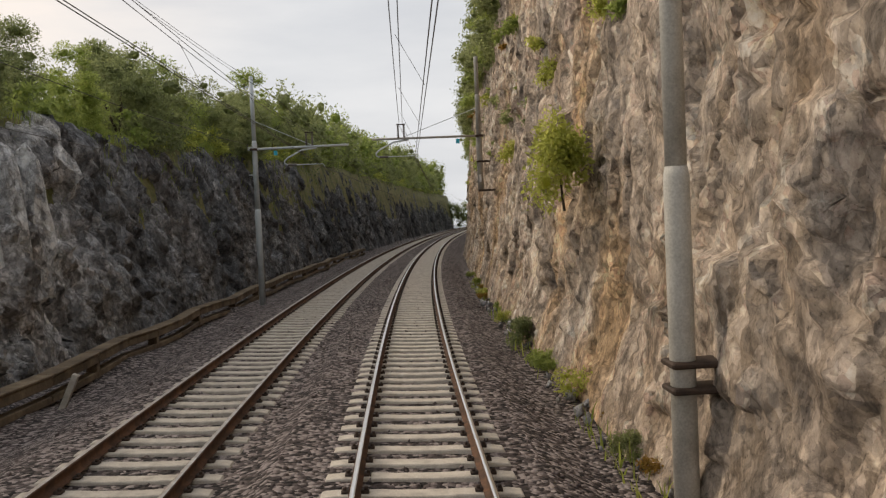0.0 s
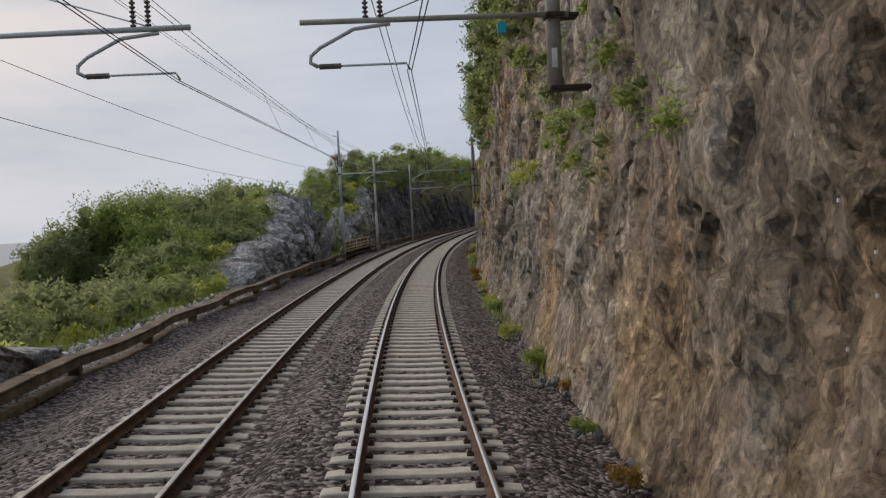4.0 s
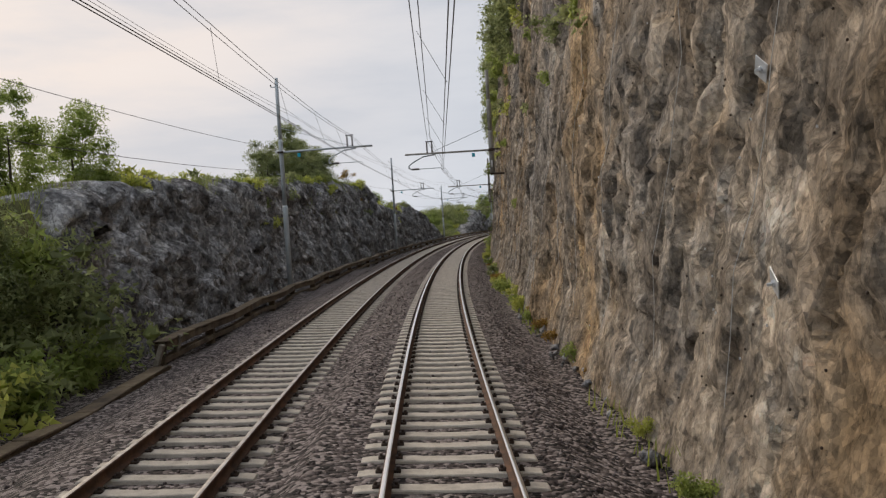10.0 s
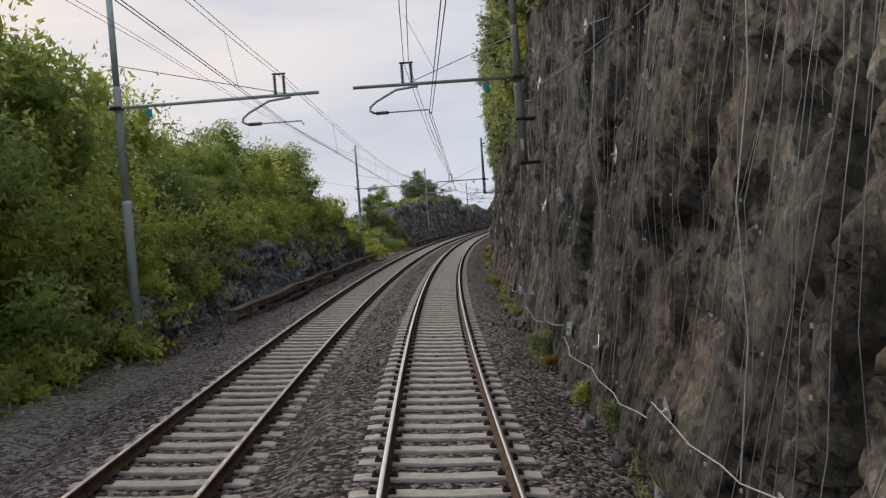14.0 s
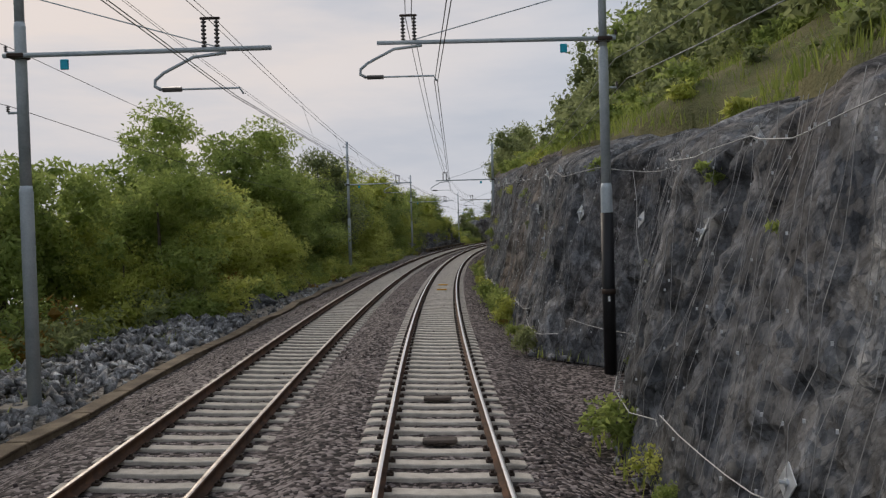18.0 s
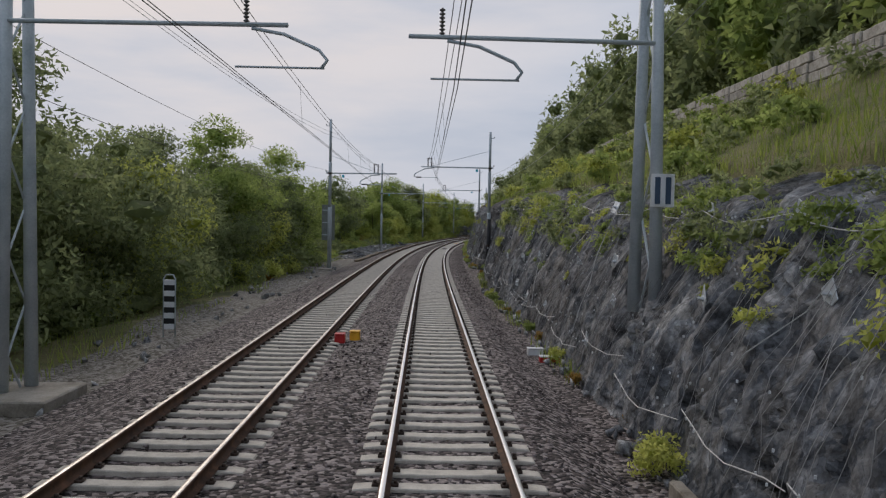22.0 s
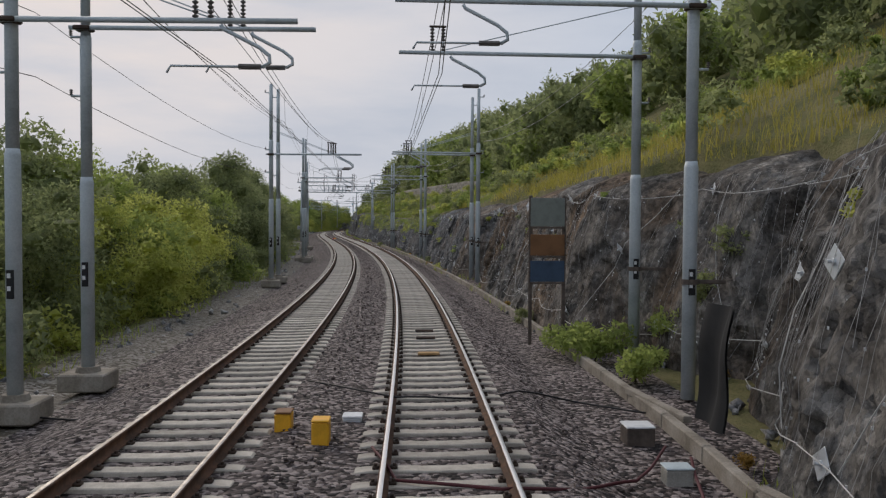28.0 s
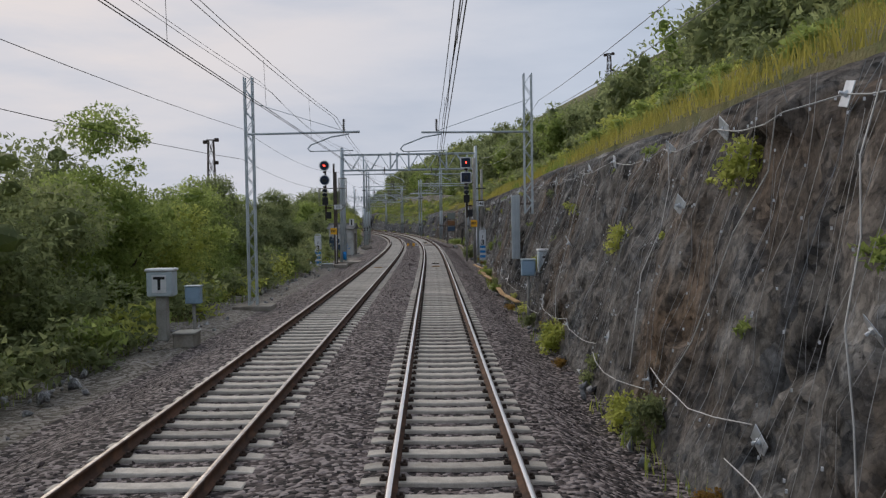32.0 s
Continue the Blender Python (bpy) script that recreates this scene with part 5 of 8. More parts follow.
def signal(s, o, round_plates, number, number_at, est_at, label, pole_o):
    g = empty("signal", at(s, o, 0), label, "railway signal", "signals")
    for z, lit in ((6.84, True), (5.78, False)):
        if round_plates:
            Build().tube([(0, 0, z), (0, -0.03, z)], 0.38, 36).out("backboard_rim", WHITE, g, "white round border")
            Build().tube([(0, -0.031, z), (0, -0.05, z)], 0.325, 36).out("backboard", BOARD, g)
        else:
            Build().box((0, -0.01, z), (0.8, 0.03, 0.8), bevel=0.01).out("backboard_rim", WHITE, g, "white square border")
            Build().box((0, -0.035, z), (0.66, 0.03, 0.66), bevel=0.01).out("backboard", BOARD, g)
        lens(0, z, g, lit)
        Build().box((0, 0.16, z), (0.34, 0.3, 0.4), bevel=0.04).out("lamp_housing", BLACK, g)
        Build().box((0, 0.1, z - 0.48), (0.24, 0.16, 0.14), bevel=0.02).out("joint", IRON, g)
    Build().box((0.04, 0.2, 5.0), (0.12, 0.1, 4.3), bevel=0.01).out("spine", IRON, g, "dark steel spine behind the lamps")
    for z, w, h in ((5.02, 0.34, 0.22), (4.72, 0.36, 0.24)):
        Build().box((0, 0.05, z), (w, 0.4, h), bevel=0.05).out("call_lamp", GLASS_DARK, g, "grimy hooded lamp")
        Build().tube([(-w / 2, -0.2, z + 0.1), (0, -0.26, z + 0.15), (w / 2, -0.2, z + 0.1)], 0.03, 6).out("hood", POLE_OLD, g)
    Build().box((0.02, 0.0, 4.25), (0.42, 0.24, 0.56), bevel=0.02).out("indicator_box", BLACK, g)
    Build().box((0.26, 0.0, 3.2), (0.36, 0.24, 0.5), bevel=0.02).out("indicator_box", BLACK, g)
    Build().box((0.2, 0.15, 3.75), (0.5, 0.14, 0.1), bevel=0.02).out("bracket", IRON, g)
    px = pole_o - o
    if round_plates:
        for k, t in ((0.0, 7.0), (0.14, 6.4)):
            Build().box((px + k, 0.3, (t - 0.5) / 2), (0.13, 0.16, t + 0.5), bevel=0.012).out("mast_beam", BROWN_STEEL, g)
        x1 = px + 0.85
        for y in (0.42, 1.05):
            for z in (3.95, 5.2):
                tube_part("cage_rail", [(-0.5, y, z), (x1, y, z)], 0.03, POLE_OLD, g, 6)
            for x in (-0.5, px + 0.3, x1):
                tube_part("cage_post", [(x, y, 3.95), (x, y, 5.2 if x < 0 else 5.95)], 0.026, POLE_OLD, g, 6)
            tube_part("cage_brace", [(x1, y, 3.95), (px + 0.1, y, 3.3)], 0.026, POLE_OLD, g, 6)
            tube_part("cage_rail", [(px + 0.3, y, 5.95), (x1, y, 5.95)], 0.026, POLE_OLD, g, 6)
        for x in (-0.5, x1):
            for z in (3.95, 5.2):
                tube_part("cage_rail", [(x, 0.42, z), (x, 1.05, z)], 0.026, POLE_OLD, g, 6)
        mesh = Build()
        for k in range(14):
            mesh.tube([(px + 0.32 + 0.034 * k, 0.8, 4.0), (px + 0.32 + 0.034 * k, 0.8, 5.9)], 0.006, 3)
        for k in range(28):
            mesh.tube([(px + 0.32, 0.8, 4.0 + 0.068 * k), (px + 0.79, 0.8, 4.0 + 0.068 * k)], 0.006, 3)
        mesh.out("mesh_panel", NET, g, "grey wire mesh panel")
        for k in range(9):
            Build().tube([(px - 0.35, 0.2, 0.2 + 0.3 * k), (px - 0.12, 0.2, 0.2 + 0.3 * k)], 0.012, 4).out("rung", POLE_OLD, g)
    else:
        tube_part("mast", [(px, 0.3, -0.4), (px, 0.3, 7.2)], 0.13, POLE_OLD, g, 14)
        tube_part("rear_mast", [(px + 0.55, 0.8, 1.5), (px + 0.55, 0.8, 6.4)], 0.09, POLE_OLD, g, 12)
        tube_part("strut", [(px - 0.1, 0.3, 4.95), (px + 0.85, 0.75, 5.0)], 0.04, IRON, g, 6)
        tube_part("strut", [(px - 0.1, 0.3, 4.1), (px + 0.75, 0.75, 4.15)], 0.045, IRON, g, 6)
        tube_part("side_tube", [(0.0, 0.45, -0.3), (0.0, 0.45, 5.4)], 0.07, POLE_OLD, g, 10)
    tube_part("conduit", [(px + 0.1, 0.1, -0.3), (px + 0.1, 0.1, 2.3)], 0.035, WHITE, g, 8, "white plastic conduit")
    x, z = number_at
    ny = -0.03 if o > 0 else -0.2
    Build().box((x - o, ny, z), (0.56, 0.025, 0.33), bevel=0.008).out("number_plate", WHITE, g, "white number plate")
    text_part("figures", number, 0.3, facing(x - o, ny - 0.016, z), BLACK, g)
    x, z = est_at
    Build().box((x - o, -0.03, z), (0.47, 0.025, 0.47), bevel=0.008).out("sign_plate", YELLOW, g, "yellow-orange plate with black letters")
    text_part("letters", "EST.", 0.215, facing(x - o, -0.046, z), BLACK, g)
    return g


signal(-620.5, 2.34, False, "14d", (3.33, 3.88), (2.87, 2.46), "railway signal with square black boards and a red lamp", 2.95)
signal(-619.2, -7.98, True, "11", (-7.02, 3.8), (-7.38, 2.03), "railway signal with round black boards and a red lamp", -7.33)
marker_board(-621.3, 3.42, -0.3)
marker_board(-621.2, -8.3, -0.55)
g = empty("concrete_slab", at(-619.3, -7.2, -0.7), "concrete slab with small junction boxes at a signal", "concrete block", "")
Build().box((0.2, 0.1, 0.14), (1.1, 1.7, 0.34), bevel=0.03).out("slab", CONCRETE_OLD, g)
for x, y, w in ((-0.75, -0.6, 0.5), (-0.3, -1.0, 0.34)):
    j = empty("junction_box", at(-619.3 + y, -7.2 + x, -0.62), "low grey cable junction box on the ballast", "junction box", "junction boxes")
    Build().box((0, 0, 0.14), (w, 0.4, 0.3), bevel=0.03).out("body", POLE_OLD, j)
    Build().box((0, 0, 0.31), (w * 1.06, 0.43, 0.06), bevel=0.02).out("lid", ZINC, j)

# ---- three-panel board ----
b3 = empty("panel_board", at(-575, 3.36, -0.45), "board with grey, orange and navy panels between rusty posts", "trackside board")
for x in (-0.46, 0.46):
    Build().box((x, 0.04, 2.0), (0.1, 0.07, 4.1), bevel=0.01).out("post", BROWN_STEEL, b3)
for z, h, mm in ((3.6, 0.78, GREY_PANEL), (2.7, 0.58, ORANGE_PANEL), (1.98, 0.58, NAVY_PANEL)):
    Build().box((0, -0.02, z), (0.94, 0.035, h), bevel=0.008).out("panel", mm, b3)
    Build().box((0, -0.01, z - h / 2 - 0.035), (1.0, 0.05, 0.05)).out("crossbar", BROWN_STEEL, b3)


# ---- telephone and cable boxes ----
def phone_box(s, o, base, label, w=0.72, d=0.5):
    g = empty("telephone_box", at(s, o, base), label, "telephone box", "telephone boxes")
    Build().box((0, 0, 0.62), (0.3, 0.26, 1.25), bevel=0.02).out("pedestal", POLE_OLD, g)
    Build().box((0, 0, 1.6), (w, d, 0.7), bevel=0.03).out("body", PALE_BLUE, g)
    Build().box((0, 0, 1.99), (w * 1.1, d * 1.12, 0.08), bevel=0.025).out("roof", WHITE, g)
    Build().box((0.0, -d / 2 - 0.006, 1.6), (w * 0.56, 0.012, 0.5), bevel=0.004).out("letter_plate", WHITE, g)
    text_part("letter", "T", 0.5, facing(0.0, -d / 2 - 0.014, 1.6), BLACK, g)
    return g


def blue_box(s, o, base, label, h=1.0):
    g = empty("cable_box", at(s, o, base), label, "cable box", "cable boxes")
    tube_part("post", [(0, 0, -0.2), (0, 0, h)], 0.05, POLE_OLD, g, 8)
    Build().box((0, 0, h + 0.24), (0.44, 0.3, 0.5), bevel=0.025).out("body", BOX_BLUE, g)
    Build().box((0, -0.155, h + 0.24), (0.36, 0.012, 0.42), bevel=0.004).out("door", BOX_BLUE, g)
    Build().box((0, 0, h + 0.51), (0.48, 0.34, 0.035), bevel=0.01).out("lid", PALE_BLUE, g)
    return g


phone_box(-657, -7.85, -0.45, "pale grey telephone box with a black T on a pedestal")
blue_box(-656.2, -7.2, -0.4, "blue-grey cable box on a thin post", 0.9)
g = empty("cable_chest", at(-656.8, -7.25, -0.7), "low dark concrete chest beside a telephone box", "cable chest")
Build().box((0, 0, 0.2), (0.6, 0.7, 0.45), bevel=0.03).out("body", CONCRETE_OLD, g)
Build().box((0, 0, 0.44), (0.66, 0.76, 0.06), bevel=0.02).out("lid", POLE_OLD, g)
phone_box(-653.6, 3.45, -0.2, "pale grey telephone box with a black T against the rock", 0.56, 0.45)
blue_box(-653.9, 2.82, -0.35, "blue cable box on a grey post by the rock", 1.35)
g = empty("duct_cover", at(-646.4, 3.2, 1.15), "tall grey ribbed steel duct cover bracketed to the rock", "duct cover")
Build().box((0, 0, 1.3), (0.34, 0.16, 2.6), bevel=0.015).out("cover", ZINC, g)
for x in (-0.11, 0, 0.11):
    Build().box((x, -0.09, 1.3), (0.05, 0.025, 2.56), bevel=0.008).out("rib", ZINC, g)
for z in (0.35, 2.25):
    Build().box((0.35, 0.06, z), (0.6, 0.06, 0.05)).out("bracket", IRON, g)

g = empty("sign_board", at(-409.6, -7.65, -0.6), "dark grey board on a steel post seen from behind", "trackside board")
Build().box((0.1, 0, 2.35), (0.09, 0.09, 4.8), bevel=0.01).out("post", ZINC, g)
Build().box((-0.12, 0.07, 3.4), (0.95, 0.04, 2.6), bevel=0.008).out("panel", GREY_PANEL, g)
for zz in (2.5, 3.4, 4.3):
    Build().box((-0.2, 0.035, zz), (0.7, 0.03, 0.06)).out("crossbar", ZINC, g)

# ---- striped post, small boxes on the ballast ----
g = empty("striped_post", at(-446.3, -7.7, -0.55), "black and white striped stop post with a rounded top", "marker post")
for k in range(9):
    Build().box((0, 0, 0.3 + 0.16 * k), (0.3, 0.06, 0.16), bevel=0.006).out("band", BLACK if k % 2 else WHITE, g)
tube_part("rim", [(-0.17, 0, 0), (-0.17, 0, 1.68), (-0.1, 0, 1.8), (0.1, 0, 1.8), (0.17, 0, 1.68), (0.17, 0, 0)], 0.02, ZINC, g, 6)


def ballast_box(s, o, mat, label, size, lid=None):
    g = empty("track_box", at(s, o, float(bed(np.array([s]), np.array([o]))[0]) - 0.04), label, "track box", "boxes on the ballast")
    Build().box((0, 0, size[2] / 2), size, bevel=0.018).out("body", mat, g)
    Build().box((0, 0, size[2] + 0.015), (size[0] * 1.04, size[1] * 1.04, 0.03), bevel=0.01).out("lid", lid or mat, g)
    return g


ballast_box(-586.1, -1.68, YELLOW, "bright orange track box on the ballast", (0.24, 0.3, 0.34))
ballast_box(-585.4, -2.3, YELLOW, "faded orange track box on the ballast", (0.24, 0.3, 0.28), ORANGE_PANEL)
ballast_box(-584.7, -1.34, PLATE, "low pale grey cable cap on the ballast", (0.3, 0.3, 0.1), WHITE)
ballast_box(-448.6, -2.15, YELLOW, "yellow track box between the tracks", (0.26, 0.3, 0.24))
ballast_box(-449.0, -2.5, RED, "red track box between the tracks", (0.26, 0.3, 0.24))
ballast_box(-448.2, 2.65, WHITE, "white box with a red end at the ballast edge", (0.42, 0.3, 0.18))
ballast_box(-449.4, 2.85, RED, "red and white box at the ballast edge", (0.5, 0.28, 0.16), WHITE)
ballast_box(-584.9, 3.1, BROWN_STEEL, "rusty track box with a pale red lid", (0.44, 0.42, 0.3), WHITE)
ballast_box(-586.9, 3.08, POLE_OLD, "grey-green cable box beside the kerb", (0.36, 0.3, 0.24), PALE_BLUE)
ballast_box(-581.5, -7.6, PALE_BLUE, "low pale blue box on the verge", (0.5, 0.35, 0.16), WHITE)
for s, o, mm in ((-578.6, 0, TIMBER), (-576.0, 0, IRON), (-574.6, 0, IRON), (-627.8, 0, TIMBER), (-624.6, 0, IRON), (-628.2, -3.62, TIMBER), (-341.0, 0, YELLOW), (-337.5, 0, YELLOW), (-371, 0, BROWN_STEEL), (-368, 0, BROWN_STEEL)):
    q = empty("transponder", at(s, o, -0.19), "flat plate fixed across a sleeper", "track plate", "plates between the rails")
    Build().box((0, 0, 0.03), (0.5, 0.2, 0.06), bevel=0.015).out("plate", mm, q)


def lay_cable(points, r, mat, label):
    pts = []
    for i in range(len(points) - 1):
        for k in range(6):
            f = k / 6
            pts.append([a + (b - a) * f for a, b in zip(points[i], points[i + 1])])
    pts.append(points[-1])
    v = [V(s, o, z + 0.03 * math.sin(3 * s + 2 * o)) for s, o, z in pts]
    tagged(Build().tube(v, r, 6).out("cable", mat, None, "", True), label, "cable", "loose cables")


lay_cable([(-586, 3.2, -0.35), (-587.4, 2.4, -0.4), (-588.2, 1.3, -0.2), (-588.4, 0.6, -0.17), (-588.0, -0.6, -0.17), (-586.5, -0.95, -0.15)], 0.022, CABLE, "dark red cable lying across the sleepers")
lay_cable([(-586.5, 3.4, -0.35), (-588.6, 2.9, -0.45), (-589.3, 1.6, -0.22), (-589.6, 0.9, -0.2)], 0.022, CABLE, "dark red cable lying over the ballast")
lay_cable([(-583.6, 3.6, -0.4), (-582.6, 2.6, -0.4), (-582.9, 1.5, -0.18), (-583.4, 0.6, -0.16), (-583.5, -0.7, -0.16), (-583.0, -1.3, -0.15), (-581.8, -2.4, -0.18)], 0.018, BLACK, "thin black cable between the tracks")
lay_cable([(-583.6, -6.0, -0.5), (-582.9, -7.2, -0.6), (-583.9, -8.0, -0.6)], 0.02, BLACK, "black cable over the verge")

# ---- cable trough, parapet and kerb ----
def trough(s0, s1, o, z, label):
    g = empty("cable_trough", Matrix(), label, "cable trough", "cable troughs")
    s = np.arange(s0, s1, 2.4)
    for i, a in enumerate(s):
        b = min(a + 2.36, s1)
        j = 0.06 * math.sin(i * 2.1) + 0.04 * math.sin(i * 0.7)
        p, q = V(a, o + j, z + 0.05 * math.sin(i * 1.7)), V(b, o + 0.06 * math.sin((i + 1) * 2.1) + 0.04 * math.sin((i + 1) * 0.7), z + 0.05 * math.sin((i + 1) * 1.7))
        d = (q - p).normalized()
        m = Matrix((Vector((d.y, -d.x, 0)).normalized(), d, Vector((d.y, -d.x, 0)).normalized().cross(d))).transposed()
        L = (q - p).length
        c = (p + q) / 2
        Build().box(c, (0.34, L, 0.2), m, 0.02).out("duct", TROUGH, g)
        Build().box(c + Vector((0, 0, 0.135)), (0.4, L - 0.03, 0.05), m, 0.012).out("lid", TROUGH, g)
        if z > -0.3:
            Build().box(c + Vector((0, 0, -0.38)), (0.26, L, 0.16), m, 0.02).out("lower_duct", TROUGH, g)
        if i % 2 == 0:
            Build().box(p + Vector((0, 0, -0.35)), (0.28, 0.16, 0.62), m, 0.015).out("support", TROUGH, g)
    return g


for a0, a1 in ((-118, -23), (-262, -217.5), (-187.2, -119), (-8, 70)):
    trough(a0, a1, -7.7, -0.1, "stained concrete cable trough raised on short supports")
trough(-398, -320, -6.95, -0.62, "low grey concrete cable trough along the verge")
trough(-217, -188, -7.4, -0.66, "low concrete cable trough half lost in grass")
par = empty("parapet_rail", Matrix(), "straw-coloured weathered railing on a rusty girder beside the line", "railing")
RAILING = material("straw-coloured weathered rail paint", [(0.3, 0.22, 0.12), (0.5, 0.4, 0.25), (0.6, 0.5, 0.34)], rough=0.75, scale=1.5, bump=0.3, bump_scale=30, depth=0.004, grain=0.4)


def beam(name, s0, s1, o, z, wide, tall, mat, parent):
    """A straight bar along the line between two stations."""
    p, q = V(s0, o, z), V(s1, o, z)
    d = (q - p).normalized()
    m = Matrix((Vector((d.y, -d.x, 0)), d, Vector((0, 0, 1)))).transposed()
    Build().box((p + q) / 2, (wide, (q - p).length, tall), m, 0.008).out(name, mat, parent)


for i in range(8):
    s = -21.5 + 2.0 * i
    Build().box(V(s, -7.85, 0.4), (0.09, 0.09, 1.15), bevel=0.01).out("post", ORANGE_PANEL, par)
    if i == 7:
        break
    for z in (0.95, 0.62, 0.36):
        beam("rail", s, s + 1.98, -7.78, z, 0.05, 0.1 if z > 0.9 else 0.075, RAILING, par)
    beam("girder_flange", s, s + 1.98, -7.72, 0.1, 0.26, 0.09, TROUGH, par)
    beam("girder_flange", s, s + 1.98, -7.72, -0.28, 0.2, 0.07, BROWN_STEEL, par)
    beam("girder_flange", s, s + 1.98, -7.72, -0.62, 0.22, 0.12, TROUGH, par)
    beam("girder_web", s, s + 1.98, -7.86, -0.26, 0.03, 0.66, IRON, par)
    for k in range(4):
        Build().box(V(s + 0.5 * k, -7.74, -0.25), (0.05, 0.05, 0.66)).out("stiffener", BROWN_STEEL, par)
tube_part("end_rail", [V(-21.5, -7.8, 0.95), V(-23.0, -7.75, 0.5), V(-25, -7.7, 0.05)], 0.04, RAILING, par, 6)
lean = empty("fallen_post", at(-1.2, -7.2, -0.65) @ pose(0, 0, 0, 0, 24, 10), "pale concrete post leaning against the trough", "concrete post")
Build().box((0, 0, 0.35), (0.13, 0.16, 0.8), bevel=0.015).out("post", CONCRETE, lean)
for s, o in ((-188.2, -7.6), (-186.2, -7.75)):
    q = empty("leaning_post", at(s, o, -0.75) @ pose(0, 0, 0, 0, 20, 0), "short pale concrete post where the trough ends", "concrete post", "short posts")
    Build().box((0, 0, 0.45), (0.14, 0.16, 0.9), bevel=0.015).out("post", CONCRETE_OLD, q)
kerb = empty("drain_kerb", Matrix(), "narrow pale concrete kerb at the foot of the rock", "kerb")
for i in range(68):
    a = -596 + 2.0 * i
    o = float(lerp_table(a, FOOT)) - 0.25
    o2 = float(lerp_table(a + 1.97, FOOT)) - 0.25
    p, q = V(a, o, -0.48), V(a + 1.97, o2, -0.48)
    d = (q - p).normalized()
    m = Matrix((Vector((d.y, -d.x, 0)), d, Vector((0, 0, 1)))).transposed()
    Build().box((p + q) / 2, (0.17, (q - p).length, 0.34), m, 0.02).out("kerb_stone", CONCRETE_OLD, kerb)
for a, o, L, t in ((-589.0, 4.0, 2.2, 12), (-590.8, 4.3, 1.8, 20), (-583.2, 3.9, 2.4, 8)):
    q = empty("concrete_beam", at(a, o, -0.38, t), "loose pale concrete beam lying by the kerb", "concrete beam", "loose beams")
    Build().box((0, 0, 0.05), (0.16, L, 0.12), bevel=0.015).out("beam", CONCRETE_OLD, q)
for a, o, L, t, zz in ((-626.0, 2.66, 2.3, 2, -0.3), (-628.3, 2.8, 2.3, 5, -0.3), (-632.5, 2.62, 3.6, 1, -0.3), (-636.6, 2.68, 3.4, 3, -0.3), (-645.0, 2.64, 3.0, -1, -0.3), (-648.4, 2.74, 3.2, 5, -0.28)):
    q = empty("plank", at(a, o, zz, t), "raw yellow timber plank lying along the rock foot", "plank", "loose planks")
    Build().box((0, 0, 0.03), (0.2, L, 0.05), bevel=0.006).out("board", TIMBER, q)
ss = np.linspace(-586.6, -585.6, 10)
zz = np.linspace(0.0, 1.7, 12)
A, B = np.meshgrid(ss, zz, indexing="ij")
fold = 0.1 * np.sin(A * 7 + B) + 0.06 * np.sin(B * 4)
front = W(A, 3.78 + 0.1 * B + fold * 0.6, B).reshape(-1, 3)
back = W(A, 3.81 + 0.1 * B + fold * 0.6, B).reshape(-1, 3)
F = grid_faces(10, 12)
tagged(obj("felt_sheet", np.concatenate([front, back]), np.concatenate([F, F[:, ::-1] + 120]), CLOTH, smooth=True), "black felt sheet hanging over the rock", "sheet")

# ---- hut ----
hut = empty("trackside_hut", at(-597.2, -8.75, -0.6, -8), "small pale plastered hut with scrawled walls and grey roof", "hut")
w2, d2, hh, th = 1.2, 1.05, 2.55, 0.16
Build().box((0, -d2 + th / 2, hh / 2), (2 * w2, th, hh), bevel=0.01).out("wall", PLASTER, hut)
Build().box((0, d2 - th / 2, hh / 2), (2 * w2, th, hh), bevel=0.01).out("wall", PLASTER, hut)
Build().box((-w2 + th / 2, 0, hh / 2), (th, 2 * (d2 - th), hh)).out("wall", PLASTER, hut)
Build().box((w2 - th / 2, -0.62, hh / 2), (th, 0.54, hh)).out("wall", PLASTER, hut)
Build().box((w2 - th / 2, 0.62, hh / 2), (th, 0.54, hh)).out("wall", PLASTER, hut)
Build().box((w2 - th / 2, 0, hh - 0.2), (th, 0.7, 0.4)).out("wall", PLASTER, hut)
# Black panel set back behind the wall opening.
Build().box((w2 - 0.3, 0, 1.05), (0.05, 0.7, 2.1)).out("door", BLACK, hut, "dark doorway leaf")
for y in (-0.37, 0.37):
    Build().box((w2 + 0.005, y, 1.05), (0.1, 0.06, 2.1)).out("door_frame", CONCRETE_OLD, hut)
roofv = [(-w2 - 0.2, -d2 - 0.2, hh), (w2 + 0.2, -d2 - 0.2, hh), (w2 + 0.2, d2 + 0.2, hh), (-w2 - 0.2, d2 + 0.2, hh), (-w2 - 0.2, 0, hh + 0.5), (w2 + 0.2, 0, hh + 0.5)]
rb = Build().add(roofv, [(0, 1, 5, 4), (2, 3, 4, 5), (1, 2, 5), (3, 0, 4), (3, 2, 1, 0)])
rb.out("roof", ROOFING, hut)
for k in range(4):
    x = -w2 - 0.12 + k * (2 * w2 + 0.24) / 3
    Build().tube([(x, -d2 - 0.21, hh + 0.01), (x, 0, hh + 0.52)], 0.03, 6).out("roof_rib", ROOFING, hut)
Build().tube([(-w2 - 0.22, 0, hh + 0.52), (w2 + 0.22, 0, hh + 0.52)], 0.06, 8).out("ridge", ROOFING, hut)
